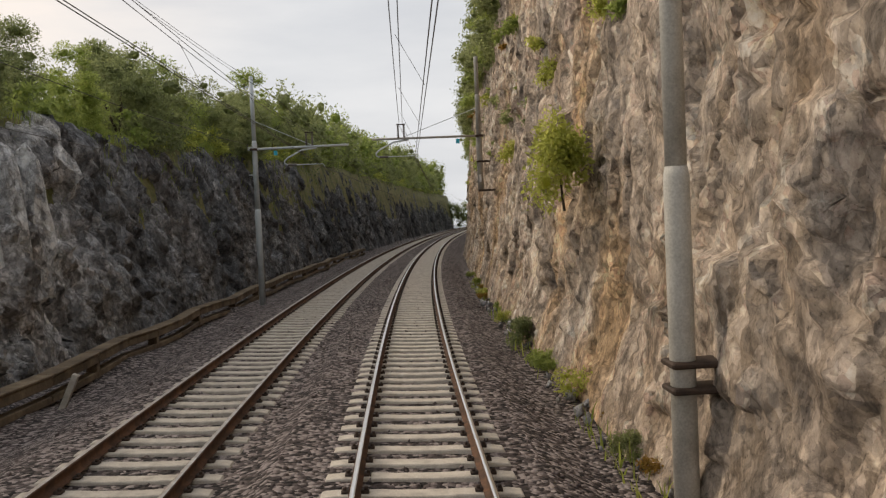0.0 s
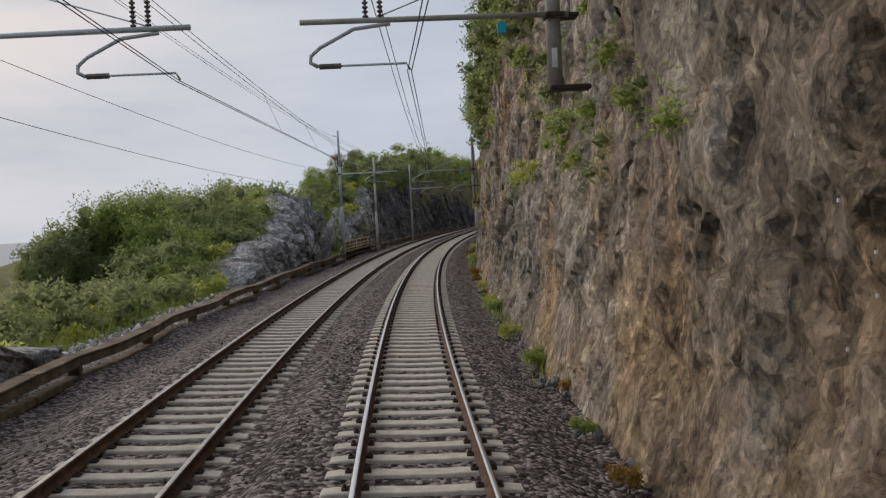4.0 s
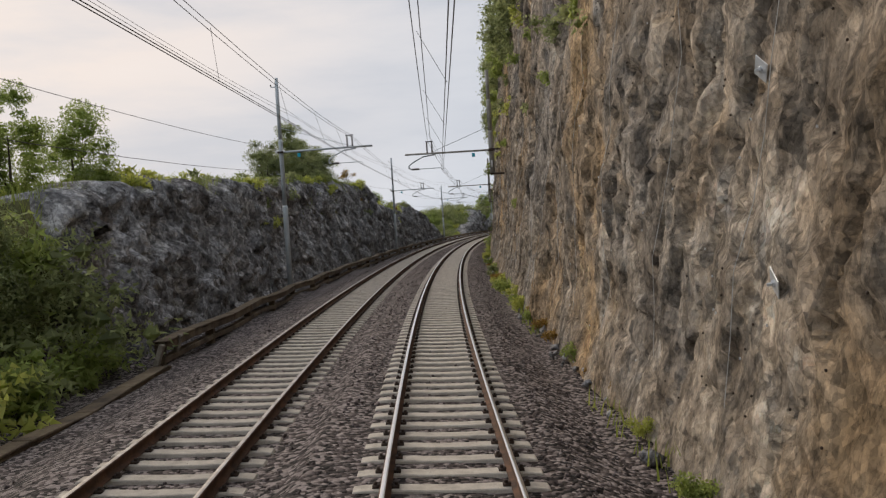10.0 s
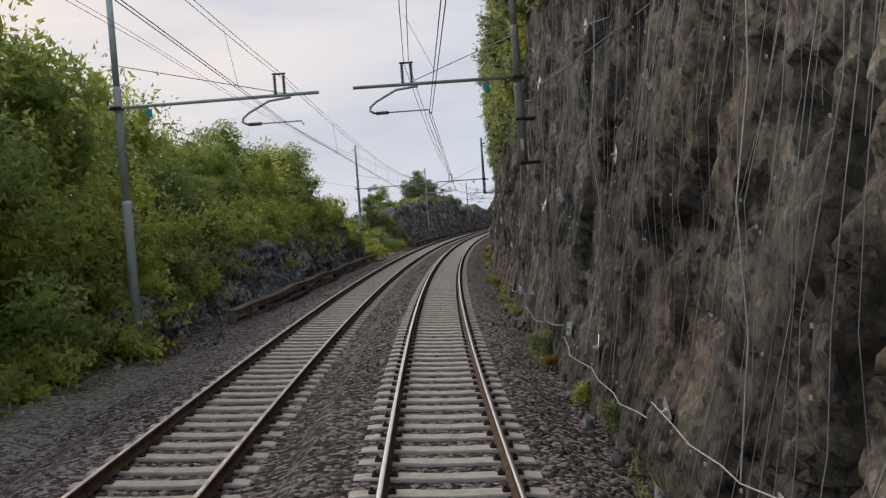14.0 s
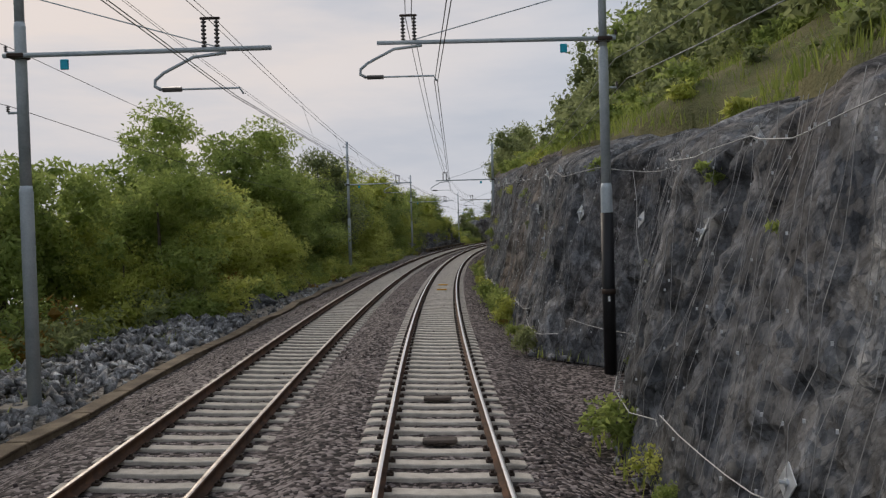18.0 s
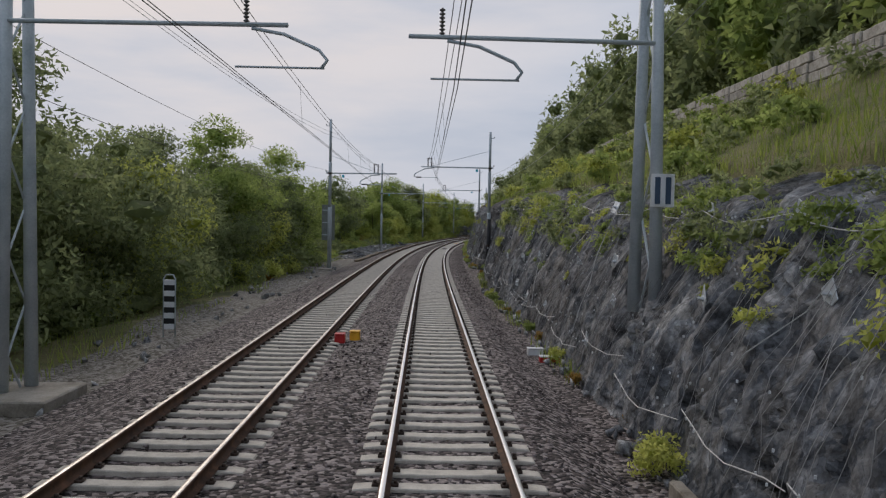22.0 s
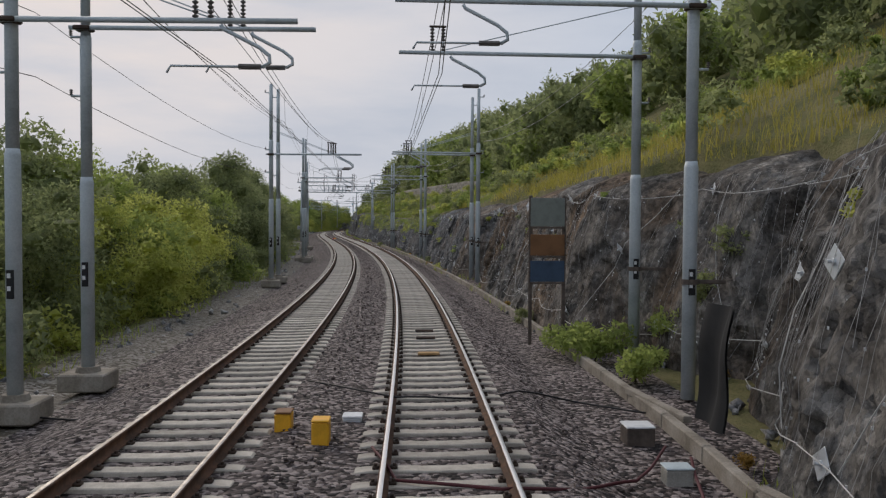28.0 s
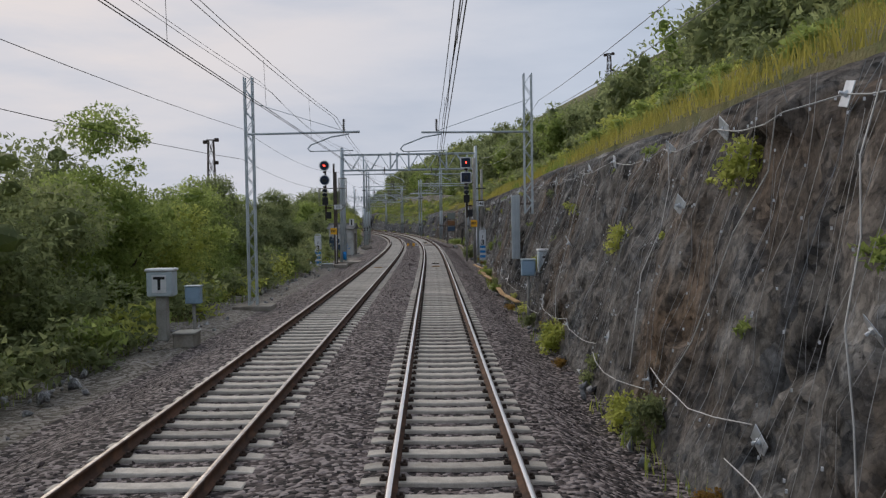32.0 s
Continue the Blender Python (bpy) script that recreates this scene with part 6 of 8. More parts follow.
for x, z, a, b in ((-0.98, 1.3, 0.2, 0.55), (-0.75, 1.0, 0.26, 0.5), (-0.45, 0.85, 0.25, 0.42), (-0.15, 0.7, 0.22, 0.34), (-0.62, 0.6, 0.5, 0.4), (-0.66, 1.62, 0.1, 0.16), (-0.25, 1.4, 0.13, 0.22)):
    Build().add([(x + a * (1 + 0.16 * math.sin(5 * k * 0.42 + x * 9)) * math.cos(k * 0.42), -d2 - 0.006 - 0.001 * z, z + b * math.sin(k * 0.42)) for k in range(15)], [tuple(range(15))]).out("scrawl", NAVY_PANEL, hut, "dark blotch of spray paint")
tube_part("scrawl", [(0.35, -d2 - 0.01, 0.9), (0.6, -d2 - 0.01, 1.15), (0.75, -d2 - 0.01, 0.95), (0.5, -d2 - 0.01, 0.7), (0.8, -d2 - 0.01, 0.55), (0.95, -d2 - 0.01, 0.75)], 0.03, BLUE, hut, 5, "pale blue spray line")
tube_part("scrawl", [(0.15, -d2 - 0.01, 1.5), (0.4, -d2 - 0.01, 1.62), (0.3, -d2 - 0.01, 1.35), (0.7, -d2 - 0.01, 1.45), (0.6, -d2 - 0.01, 1.25)], 0.018, POLE_OLD, hut, 5)

# ---- towers ----
def lattice_tower(s, o, base, top, label, w=0.9):
    g = empty("lattice_tower", at(s, o, 0), label, "lattice tower", "lattice towers")
    n = 9
    lv = [(base + (top - base) * i / n, w * (1 - 0.6 * i / n)) for i in range(n + 1)]
    for x, y in ((-1, -1), (1, -1), (1, 1), (-1, 1)):
        tube_part("leg", [(x * q, y * q, z) for z, q in lv], 0.07, BROWN_STEEL, g, 5)
    for (z0, q0), (z1, q1) in zip(lv[:-1], lv[1:]):
        b = Build()
        for a, c in (((-1, -1), (1, -1)), ((1, -1), (1, 1)), ((1, 1), (-1, 1)), ((-1, 1), (-1, -1))):
            b.tube([(a[0] * q0, a[1] * q0, z0), (c[0] * q1, c[1] * q1, z1)], 0.035, 4)
            b.tube([(c[0] * q0, c[1] * q0, z0), (a[0] * q1, a[1] * q1, z1)], 0.035, 4)
        b.out("bracing", BROWN_STEEL, g)
    for x, z in ((-0.8, top - 0.3), (0.8, top), (0.7, top - 3.2)):
        Build().box((x, 0, z), (0.6, 0.4, 0.5), bevel=0.05).out("floodlight", IRON, g)
    Build().box((0, 0, top), (1.2, 0.8, 0.08)).out("platform", BROWN_STEEL, g)
    return g


lattice_tower(-560, -29.3, -9.0, 14.4, "rusty lattice floodlight tower rising behind trees")
lattice_tower(-520, 42, 18.0, 35.0, "rusty lattice aerial tower on the wooded hill", 0.7)

# ---- netting, cables and anchor plates on the rock ----
rng = np.random.default_rng(7)


strands = []


def drape(path, r, out=0.05, n=3):
    strands.append((path, r, out, n))


def hang(name, mat, label, category):
    """Lays the gathered wires over the rock, straight between the bumps that carry them, as one mesh."""
    s = np.concatenate([[p[0] for p in q[0]] for q in strands])
    z = np.concatenate([[p[1] for p in q[0]] for q in strands])
    near = np.min([on_cliff(s + d, z + e, 0.0)[1] for d, e in ((0, 0), (0.35, 0), (-0.35, 0), (0, 0.4), (0, -0.3))], axis=0)
    near -= np.concatenate([[q[2]] * len(q[0]) for q in strands])
    pts = W(s, near, z)
    b, i = Build(), 0
    for path, r, out, n in strands:
        b.tube(pts[i:i + len(path)].tolist(), r, n, False)
        i += len(path)
    strands.clear()
    tagged(b.out(name, mat), label, category, kind="stuff")


for s in np.arange(-700, -265, 0.31):
    top = min(float(crest(s)) * 0.97, 7.5)
    w = rng.uniform(-0.35, 0.35)
    n = 8
    drape([(s + w * k / n + rng.uniform(-0.06, 0.06), top * k / n) for k in range(n + 1)], (0.003 if s > -545 else 0.002) + 0.0025 * rng.random(), 0.02 + 0.04 * rng.random())
for s in np.arange(-700, -265, 1.1):
    c = float(crest(s)) * 0.9
    z0 = rng.uniform(0.3, 0.5) * c
    u = rng.uniform(-1.0, 1.0)
    drape([(s, z0), (s + u * 0.5, z0 + 0.25 * c), (s + u, z0 + 0.5 * c)], 0.004, 0.05)
hang("rockfall_net", NET, "grey steel rockfall netting draped over the rock", "netting")
for a in np.arange(-700, -262, 3.6):
    b = a + 3.6
    c0, c1 = min(float(crest(a)) * 0.9, 6.6), min(float(crest(b)) * 0.9, 6.6)
    drape([(a + 3.6 * k / 5, c0 + (c1 - c0) * k / 5 - 0.18 * math.sin(math.pi * k / 5)) for k in range(6)], 0.009, 0.08, 4)
    drape([(a + 3.6 * k / 5, 0.3 + 0.2 * math.sin(a * 0.7) - 0.15 * math.sin(math.pi * k / 5)) for k in range(6)], 0.009, 0.08, 4)
    u = 1 if int(a / 3.6) % 2 else -1
    if rng.random() < 0.8:
        drape([(a + 1.8 + u * (1.7 * k / 5 - 0.85), 0.3 + (c0 - 0.3) * k / 5) for k in range(6)], 0.009, 0.08, 4)
for a in np.arange(-262, -150, 3.4):
    drape([(a + 0.1 * math.sin(k), 0.6 + 6.0 * k / 8) for k in range(9)], 0.005, 0.03, 4)
for a in np.arange(-58, -16, 2.1):
    w = rng.uniform(-0.8, 0.8)
    drape([(a + w * k / 9 + 0.12 * math.sin(1.3 * k + a), -0.3 + 8.0 * k / 9) for k in range(10)], 0.005, 0.03, 4)
drape([(-34.0, 2.3), (-32.4, 1.6), (-30.6, 1.9), (-28.6, 2.1), (-27.2, 1.6)], 0.011, 0.06, 4)
hang("net_cables", CABLE_PALE, "pale steel cables tying down the netting", "steel cable")

pb = Build().box((0, 0, 0), (0.3, 0.3, 0.014), bevel=0.006)
pb.tube([(0, 0, 0.0), (0, 0, 0.09)], 0.022, 6)
pb.tube([(0, 0, 0.006), (0, 0, 0.035)], 0.045, 6)
beads = Build()
# Beads at random heights put the net's glints in as white geometry.
ba = np.repeat(np.arange(-700, -275, 0.42), 6)
bz = np.where(np.arange(len(ba)) % 6 == 0, np.minimum(crest(ba) * 0.9, 6.6) - 0.1, np.where(np.arange(len(ba)) % 6 == 1, 0.22, crest(ba) * rng.uniform(0.12, 0.9, len(ba))))
keep = rng.random(len(ba)) < 0.7
for p in W(*on_cliff(ba[keep] + rng.uniform(-0.1, 0.1, keep.sum()), bz[keep], 0.1)):
    beads.box(p, (0.024, 0.024, 0.036))
tagged(beads.out("cable_clips", WHITE), "bright clips strung along the net cables", "clips", kind="stuff")
clips = Build()
ca, cz = rng.uniform(-262, -18, 620), rng.uniform(0.3, 6.5, 620)
for p in W(*on_cliff(ca, cz, 0.05)):
    clips.box(p, (0.02, 0.02, 0.03))
tagged(clips.out("wire_clips", WHITE), "small bright wire clips on the cliff", "clips", kind="stuff")
# Small dark boxes stand in for the shaded drill holes in the cliff.
hole_dots = Build()
ca, cz = rng.uniform(-214, -128, 1100), 0.2 + 7.0 * rng.random(1100)
for p in W(*on_cliff(ca, cz, 0.03)):
    hole_dots.box(p, (0.026, 0.026, 0.03), bevel=0.008)
tagged(hole_dots.out("bolt_stubs", IRON), "rusty bolt stubs dotted over the cliff", "bolts", kind="stuff")
plate_mesh = None


def plate(s, z):
    global plate_mesh
    a, o, c = on_cliff(s, z, 0.07)
    m = at(float(a[0]), float(o[0]), float(c[0])) @ pose(0, 0, 0, 0, -90 + rng.uniform(-25, 25), 0) @ pose(0, 0, 0, rng.uniform(-20, 20), 0, rng.uniform(-60, 60))
    if plate_mesh is None:
        ob = pb.out("anchor_plate", PLATE)
        plate_mesh = ob.data
    else:
        ob = new("anchor_plate", plate_mesh)
    ob.matrix_basis = m @ Matrix.Scale(rng.uniform(0.8, 1.1), 4)
    tagged(ob, "bright galvanised anchor plate bolted to the rock", "anchor plate", "anchor plates")


for a in np.arange(-700, -262, 3.6):
    c0 = min(float(crest(a)) * 0.9, 6.6)
    plate(a, c0)
    if rng.random() < 0.85:
        plate(a + rng.uniform(-0.5, 0.5), 0.3 + rng.uniform(-0.1, 0.3))
    if rng.random() < 0.8:
        plate(a + rng.uniform(0.5, 2.5), c0 * rng.uniform(0.35, 0.75))
for a in np.arange(-262, -200, 5.5):
    plate(a, rng.uniform(1.2, 2.6))
    plate(a + rng.uniform(1, 3), rng.uniform(2.8, 5.0))

# ---- stone wall on the slope ----
sw = empty("retaining_wall", Matrix(), "pale squared-stone retaining wall above the grass slope", "retaining wall")
wall_s = np.arange(-505, -395, 1.0)


def wall_base(s):
    return float(np.interp(s, [-505, -490, -468, -440, -420, -395], [6.0, 6.7, 7.1, 7.6, 7.8, 7.8]))


count = 0
stone_mesh = []
for k in range(5):
    bb = Build().box((0, 0, 0), (0.3, 0.98 - 0.16 * k, 0.36), bevel=0.035)
    stone_mesh.append((bb.v, bb.f, 0.98 - 0.16 * k))
shared = {}
rest_v, rest_f = [], []
for row in range(4):
    s = -505 + 0.4 * (row % 2)
    i = 0
    while s < -396:
        k = rng.integers(0, 5)
        v, f, L = stone_mesh[k]
        m = at(s + L / 2, 13.0 + 0.03 * rng.standard_normal() + 0.05 * row, wall_base(s + L / 2) + 0.2 + 0.39 * row)
        if -492 < s < -432 and count < 300:
            if k not in shared:
                ob = obj("stone", v, f, WALLSTONE, sw)
                shared[k] = ob.data
            else:
                ob = new("stone", shared[k])
                ob.parent = sw
            ob.matrix_basis = m
            count += 1
        else:
            n = len(rest_v)
            rest_v += [tuple(m @ Vector(p)) for p in v]
            rest_f += [[q + n for q in ff] for ff in f]
        s += L + 0.02
tagged(obj("stones", rest_v, rest_f, WALLSTONE, sw), "further courses of pale stone", kind="stuff")

# ---- boulders ----
def boulder(s, o, z, size, seed, label, mat=ROCK_GREY):
    r = np.random.default_rng(seed)
    bm = bmesh.new()
    bmesh.ops.create_icosphere(bm, subdivisions=4, radius=1.0)
    cuts = [(Vector(r.standard_normal(3)).normalized(), r.uniform(0.48, 0.8)) for k in range(13)]
    for v in bm.verts:
        for d, h in cuts:
            e = v.co.dot(d) - h
            if e > 0:
                v.co -= d * e * 0.97
        v.co += v.co.normalized() * 0.035 * noise.fractal(v.co * 2.5 + Vector((seed, 0, 0)), 0.6, 2.0, 5)
        v.co = Vector((v.co.x * size[0], v.co.y * size[1], v.co.z * size[2]))
    me = bpy.data.meshes.new("boulder")
    bm.to_mesh(me)
    bm.free()
    me.materials.append(mat)
    ob = new("boulder", me)
    ob.matrix_basis = at(s, o, z, float(r.uniform(0, 360)))
    return tagged(ob, label, "boulder", "boulders")


PALE = [(-10.2, -11.6, 1.0, (0.9, 0.8, 1.3)), (-9.0, -11.3, 1.5, (0.7, 0.8, 1.7)), (-7.8, -11.5, 1.7, (0.8, 0.7, 1.8)), (-6.6, -11.2, 2.2, (0.7, 0.8, 1.8)), (-5.4, -11.4, 2.3, (0.6, 0.7, 2.0)), (-4.4, -11.0, 2.0, (0.6, 0.6, 1.9)), (-3.2, -10.8, 2.3, (0.6, 0.7, 1.9)), (-2.4, -10.5, 1.2, (0.5, 0.6, 1.5)), (-1.2, -10.4, 2.2, (0.6, 0.6, 1.9)), (0.0, -10.2, 1.8, (0.5, 0.6, 2.2)), (1.2, -10.0, 2.0, (0.6, 0.6, 2.3)), (2.4, -9.9, 2.6, (0.7, 0.6, 2.6)), (3.8, -9.8, 3.4, (0.7, 0.7, 2.8)), (-7.2, -10.5, 0.7, (0.7, 0.8, 1.1)), (-4.8, -10.2, 0.8, (0.6, 0.7, 1.2)),
        (-42, -10.4, 0.2, (1.3, 1.2, 1.0)), (-38.5, -9.7, 0.2, (1.2, 1.3, 1.0)), (-35.6, -9.5, 0.6, (1.2, 1.4, 1.2)), (-33, -9.8, 1.2, (1.3, 1.3, 1.4)), (-30.6, -9.6, 1.5, (1.2, 1.3, 2.0)), (-28.6, -9.9, 2.7, (1.2, 1.3, 1.9)), (-26.2, -9.8, 3.0, (1.3, 1.3, 1.7)), (-24.0, -9.7, 2.6, (1.1, 1.2, 1.9)), (-22.2, -9.5, 1.4, (1.0, 1.2, 1.7)), (-29, -8.9, 0.4, (0.9, 1.2, 1.2)), (-25.4, -8.9, 0.6, (0.9, 1.2, 1.5))]
for i, (s, o, z, sz) in enumerate(PALE):
    boulder(s, o, z, sz, 40 + i, "large pale limestone boulder among the bushes", ROCK_PALE if s > -12 else ROCK_BLUE)
for i, (s, o, k) in enumerate(((-246.2, -8.9, 1.0), (-249.6, -8.8, 1.2), (-252.8, -8.7, 1.0), (-244.2, -8.9, 0.8), (-331.5, -8.9, 0.75), (-333, -9.1, 0.7), (-336.8, -8.6, 0.35), (-339.6, -8.5, 0.4), (-345, -8.9, 0.6), (-343, -8.6, 0.7), (-341, -9.0, 0.6), (-386, -8.0, 0.45), (-388.5, -7.9, 0.4), (-384, -8.6, 0.4), (-350, -8.0, 0.4), (-352, -8.5, 0.45), (-613.5, 3.2, 0.3), (-628, 3.1, 0.35), (-656.0, 3.3, 0.4))):
    boulder(s, o, ground_z(s, o) + 0.25 * k, (k, k * 1.2, k * 0.8), 60 + i, "broken grey limestone block beside the track")

# ---- plants ----
GOLD = (1 + 5 ** 0.5) / 2
ICO = np.array([(-1, GOLD, 0), (1, GOLD, 0), (-1, -GOLD, 0), (1, -GOLD, 0), (0, -1, GOLD), (0, 1, GOLD), (0, -1, -GOLD), (0, 1, -GOLD), (GOLD, 0, -1), (GOLD, 0, 1), (-GOLD, 0, -1), (-GOLD, 0, 1)]) / math.hypot(1, GOLD)
ICO_FACES = np.array([(0, 11, 5), (0, 5, 1), (0, 1, 7), (0, 7, 10), (0, 10, 11), (1, 5, 9), (5, 11, 4), (11, 10, 2), (10, 7, 6), (7, 1, 8), (3, 9, 4), (3, 4, 2), (3, 2, 6), (3, 6, 8), (3, 8, 9), (4, 9, 5), (2, 4, 11), (6, 2, 10), (8, 6, 7), (9, 8, 1)])
OCTA = np.array([(1, 0, 0), (-1, 0, 0), (0, 1, 0), (0, -1, 0), (0, 0, 1), (0, 0, -1)])
OCTA_FACES = np.array([(0, 2, 4), (2, 1, 4), (1, 3, 4), (3, 0, 4), (2, 0, 5), (1, 2, 5), (3, 1, 5), (0, 3, 5)])
CUBE = np.array([(x, y, z) for x in (-1, 1) for y in (-1, 1) for z in (-1, 1)]) / 3 ** 0.5
CUBE_FACES = np.array([(0, 1, 3, 2), (4, 6, 7, 5), (0, 4, 5, 1), (2, 3, 7, 6), (0, 2, 6, 4), (1, 5, 7, 3)])


def inner(bl, r, shape, faces, fill):
    """Rough filler lumps added inside a crown to stop light showing through, as loose faces."""
    v = shape[None] * fill * r.uniform(0.7, 1.12, (len(bl), len(shape), 1)) * bl[:, None, 3:] + bl[:, None, :3]
    return v[:, faces].reshape(-1, 3)


def leaves(blobs, n, size, seed, shell=0.45, droop=0.25, slim=0.5, small=False):
    """Leaf blades scattered in the outer shells of a set of ellipsoids. Returns vertices and faces."""
    r = np.random.default_rng(seed)
    bl = np.array(blobs, float)
    vol = (bl[:, 3] * bl[:, 4] * bl[:, 5]) ** (2 / 3)
    pick = r.choice(len(bl), n, p=vol / vol.sum())
    d = r.standard_normal((n, 3))
    d /= np.linalg.norm(d, axis=1)[:, None]
    rad = 1 - shell * r.random(n) ** 1.6
    lump = 1 + 0.16 * np.sin(d[:, 0] * 5 + pick) * np.sin(d[:, 1] * 6 + 2 * pick) + 0.05 * r.standard_normal(n)
    c = bl[pick, :3] + d * (rad * lump)[:, None] * bl[pick, 3:]
    axis = d + 0.9 * r.standard_normal((n, 3))
    axis[:, 2] -= droop
    axis /= np.linalg.norm(axis, axis=1)[:, None]
    side = np.cross(axis, r.standard_normal((n, 3)))
    side /= np.linalg.norm(side, axis=1)[:, None] + 1e-9
    nrm = np.cross(axis, side)
    L = (size * r.uniform(0.6, 1.35, n))[:, None]
    if small:
        v = np.stack([c - axis * L * 0.45 + side * L * slim * 0.55, c - axis * L * 0.45 - side * L * slim * 0.55, c + axis * L * 0.6], 1).reshape(-1, 3)
        v = np.concatenate([v, inner(bl, r, ICO, ICO_FACES, 0.38) if n > 700 else inner(bl, r, OCTA, OCTA_FACES, 0.4)])
        return v, np.arange(len(v)).reshape(-1, 3)
    v = np.stack([c - axis * L * 0.5, c + side * L * slim * 0.5 + nrm * L * 0.1, c + axis * L * 0.5, c - side * L * slim * 0.5 + nrm * L * 0.1], 1).reshape(-1, 3)
    if size > 0.1 and n > 600:
        v = np.concatenate([v, inner(bl, r, CUBE, CUBE_FACES, 0.4)])
    return v, np.arange(len(v)).reshape(-1, 4)


def crown_blobs(r, w, h, z0, k):
    """Uneven sprays of foliage round a few rising boughs, thick from near the ground."""
    out = []
    boughs = [(r.uniform(0, 2 * math.pi), r.uniform(0.25, 0.75), r.uniform(0.6, 1.0)) for i in range(7)]
    for i in range(k):
        a, q, top = boughs[i % 7]
        zz = r.uniform(0.05, 1.0) * top
        reach = w * q * (0.35 + 1.1 * math.sin(math.pi * min(1, 0.15 + 0.8 * zz))) * r.uniform(0.4, 1.1)
        a = a + r.normal(0, 0.5)
        b = w * r.uniform(0.22, 0.44)
        out.append((reach * math.cos(a), reach * math.sin(a), z0 + h * zz, b * r.uniform(0.8, 1.4), b * r.uniform(0.8, 1.4), b * r.uniform(0.5, 0.95)))
    return out


def make_tree(seed, w, h, z0, k, n, size, mat, label, category="tree", group=""):
    r = np.random.default_rng(seed)
    g = empty("tree", pose(0, 0, -500), label, category, group)
    blobs = crown_blobs(r, w, h, z0, k)
    lean = r.uniform(-0.3, 0.3, 2)
    top = z0 + h * 0.6
    Build().tube([(0, 0, -0.6), (lean[0] * 0.3, lean[1] * 0.3, z0 * 0.6), (lean[0], lean[1], z0 + h * 0.3), (lean[0] * 1.4, lean[1] * 1.4, top)], [0.05 * w + 0.05, 0.04 * w + 0.03, 0.025 * w + 0.02, 0.02], 8).out("trunk", BARK, g, smooth=True)
    for b in blobs[:2]:
        zz = z0 * 0.7 + 0.3 * (b[2] - z0 * 0.7) * 0.5
        Build().tube([(lean[0] * 0.5, lean[1] * 0.5, zz), (b[0] * 0.45, b[1] * 0.45, (zz + b[2]) / 2 + 0.2), (b[0], b[1], b[2])], [0.05 + 0.01 * w, 0.04, 0.012], 6).out("limb", BARK, g, smooth=True)
    v, f = leaves(blobs, n, size, seed + 1, small=True)
    obj("crown", v, f, mat, g)
    return g


def make_bush(seed, w, h, n, size, mat, label, group="bushes"):
    r = np.random.default_rng(seed)
    g = empty("bush", pose(0, 0, -500), label, "bush", group)
    k = 7
    blobs = [(w * 0.6 * r.uniform(-1, 1), w * 0.6 * r.uniform(-1, 1), h * r.uniform(0.2, 0.75), w * r.uniform(0.35, 0.6), w * r.uniform(0.35, 0.6), h * r.uniform(0.22, 0.36)) for i in range(k)]
    for b in blobs[:1]:
        Build().tube([(0, 0, -0.2), (b[0] * 0.5, b[1] * 0.5, b[2] * 0.6), (b[0], b[1], b[2])], [0.03, 0.02, 0.006], 5).out("stem", BARK, g)
    v, f = leaves(blobs, n, size, seed + 1, 0.7)
    obj("foliage", v, f, mat, g)
    return g


def spare(protos):
    """Removes the patterns that were only there to be copied."""
    for p in protos:
        for o in [*p.children_recursive, p]:
            bpy.data.objects.remove(o)


rng = np.random.default_rng(11)


def bare_tree(m, seed, height, spread, label):
    """A thin-leaved tree: boughs that fork four times into fine twigs."""
    r = np.random.default_rng(seed)
    g = empty("bare_tree", m, label, "tree")
    twigs, tips = Build(), []

    def grow(p, d, length, width, deep, into):
        q = p + d * length
        bend = p + d * length * 0.5 + Vector(r.normal(0, 0.06, 3)) * length
        into.tube([p, bend, q], [width, width * 0.8, width * 0.6], 5 if deep > 2 else 3)
        if deep == 0:
            tips.append(q)
            return
        for k in range(3 if deep > 1 else 4):
            e = (d + Vector((r.normal(0, spread), r.normal(0, spread), r.normal(0.12, 0.25)))).normalized()
            grow(p + d * length * r.uniform(0.65, 1.0), e, length * r.uniform(0.6, 0.8), width * 0.55, deep - 1, twigs)

    trunk = Build()
    grow(Vector((0, 0, -0.3)), Vector((0.05, 0, 1)), height * 0.3, 0.02 * height, 5, trunk)
    trunk.out("trunk", BARK, g)
    twigs.out("twig_mass", BARK, g)
    v, f = leaves([(q.x, q.y, q.z, 0.22, 0.22, 0.18) for q in tips], 5 * len(tips), 0.09, seed)
    obj("crown", v, f, LEAF_RUSTY, g)


for s, o, h_, sp in ((-327, -14.0, 8.6, 0.42), (-324, -16.0, 8.0, 0.42), (6.5, -13.5, 6.5, 0.36), (-118, -13.0, 3.0, 0.4)):
    bare_tree(at(s, o, ground_z(s, o) if s < -300 else float(left_top(s)) - 0.4), int(h_ * 100), h_, sp, "thinly leaved tree with fine bare brown twigs")
KINDS = [(2.5, 6.0, 0.1, LEAF_MID, "leafy mid-green deciduous tree at the edge of the verge"), (2.8, 6.5, 0.1, LEAF_DARK, "dense dark evergreen oak beside the line"), (2.3, 7.0, 0.2, LEAF_MID, "slender green tree with an open crown"), (2.6, 5.2, 0.1, LEAF_LIME, "bright yellow-green young tree"), (3.0, 6.0, 0.1, LEAF_DARK, "broad dark green tree with a low crown")]
NEAR = [make_tree(100 + i, w, h, z0, 40, 15000, 0.15, m, lab, group="trees beside the line") for i, (w, h, z0, m, lab) in enumerate(KINDS)]
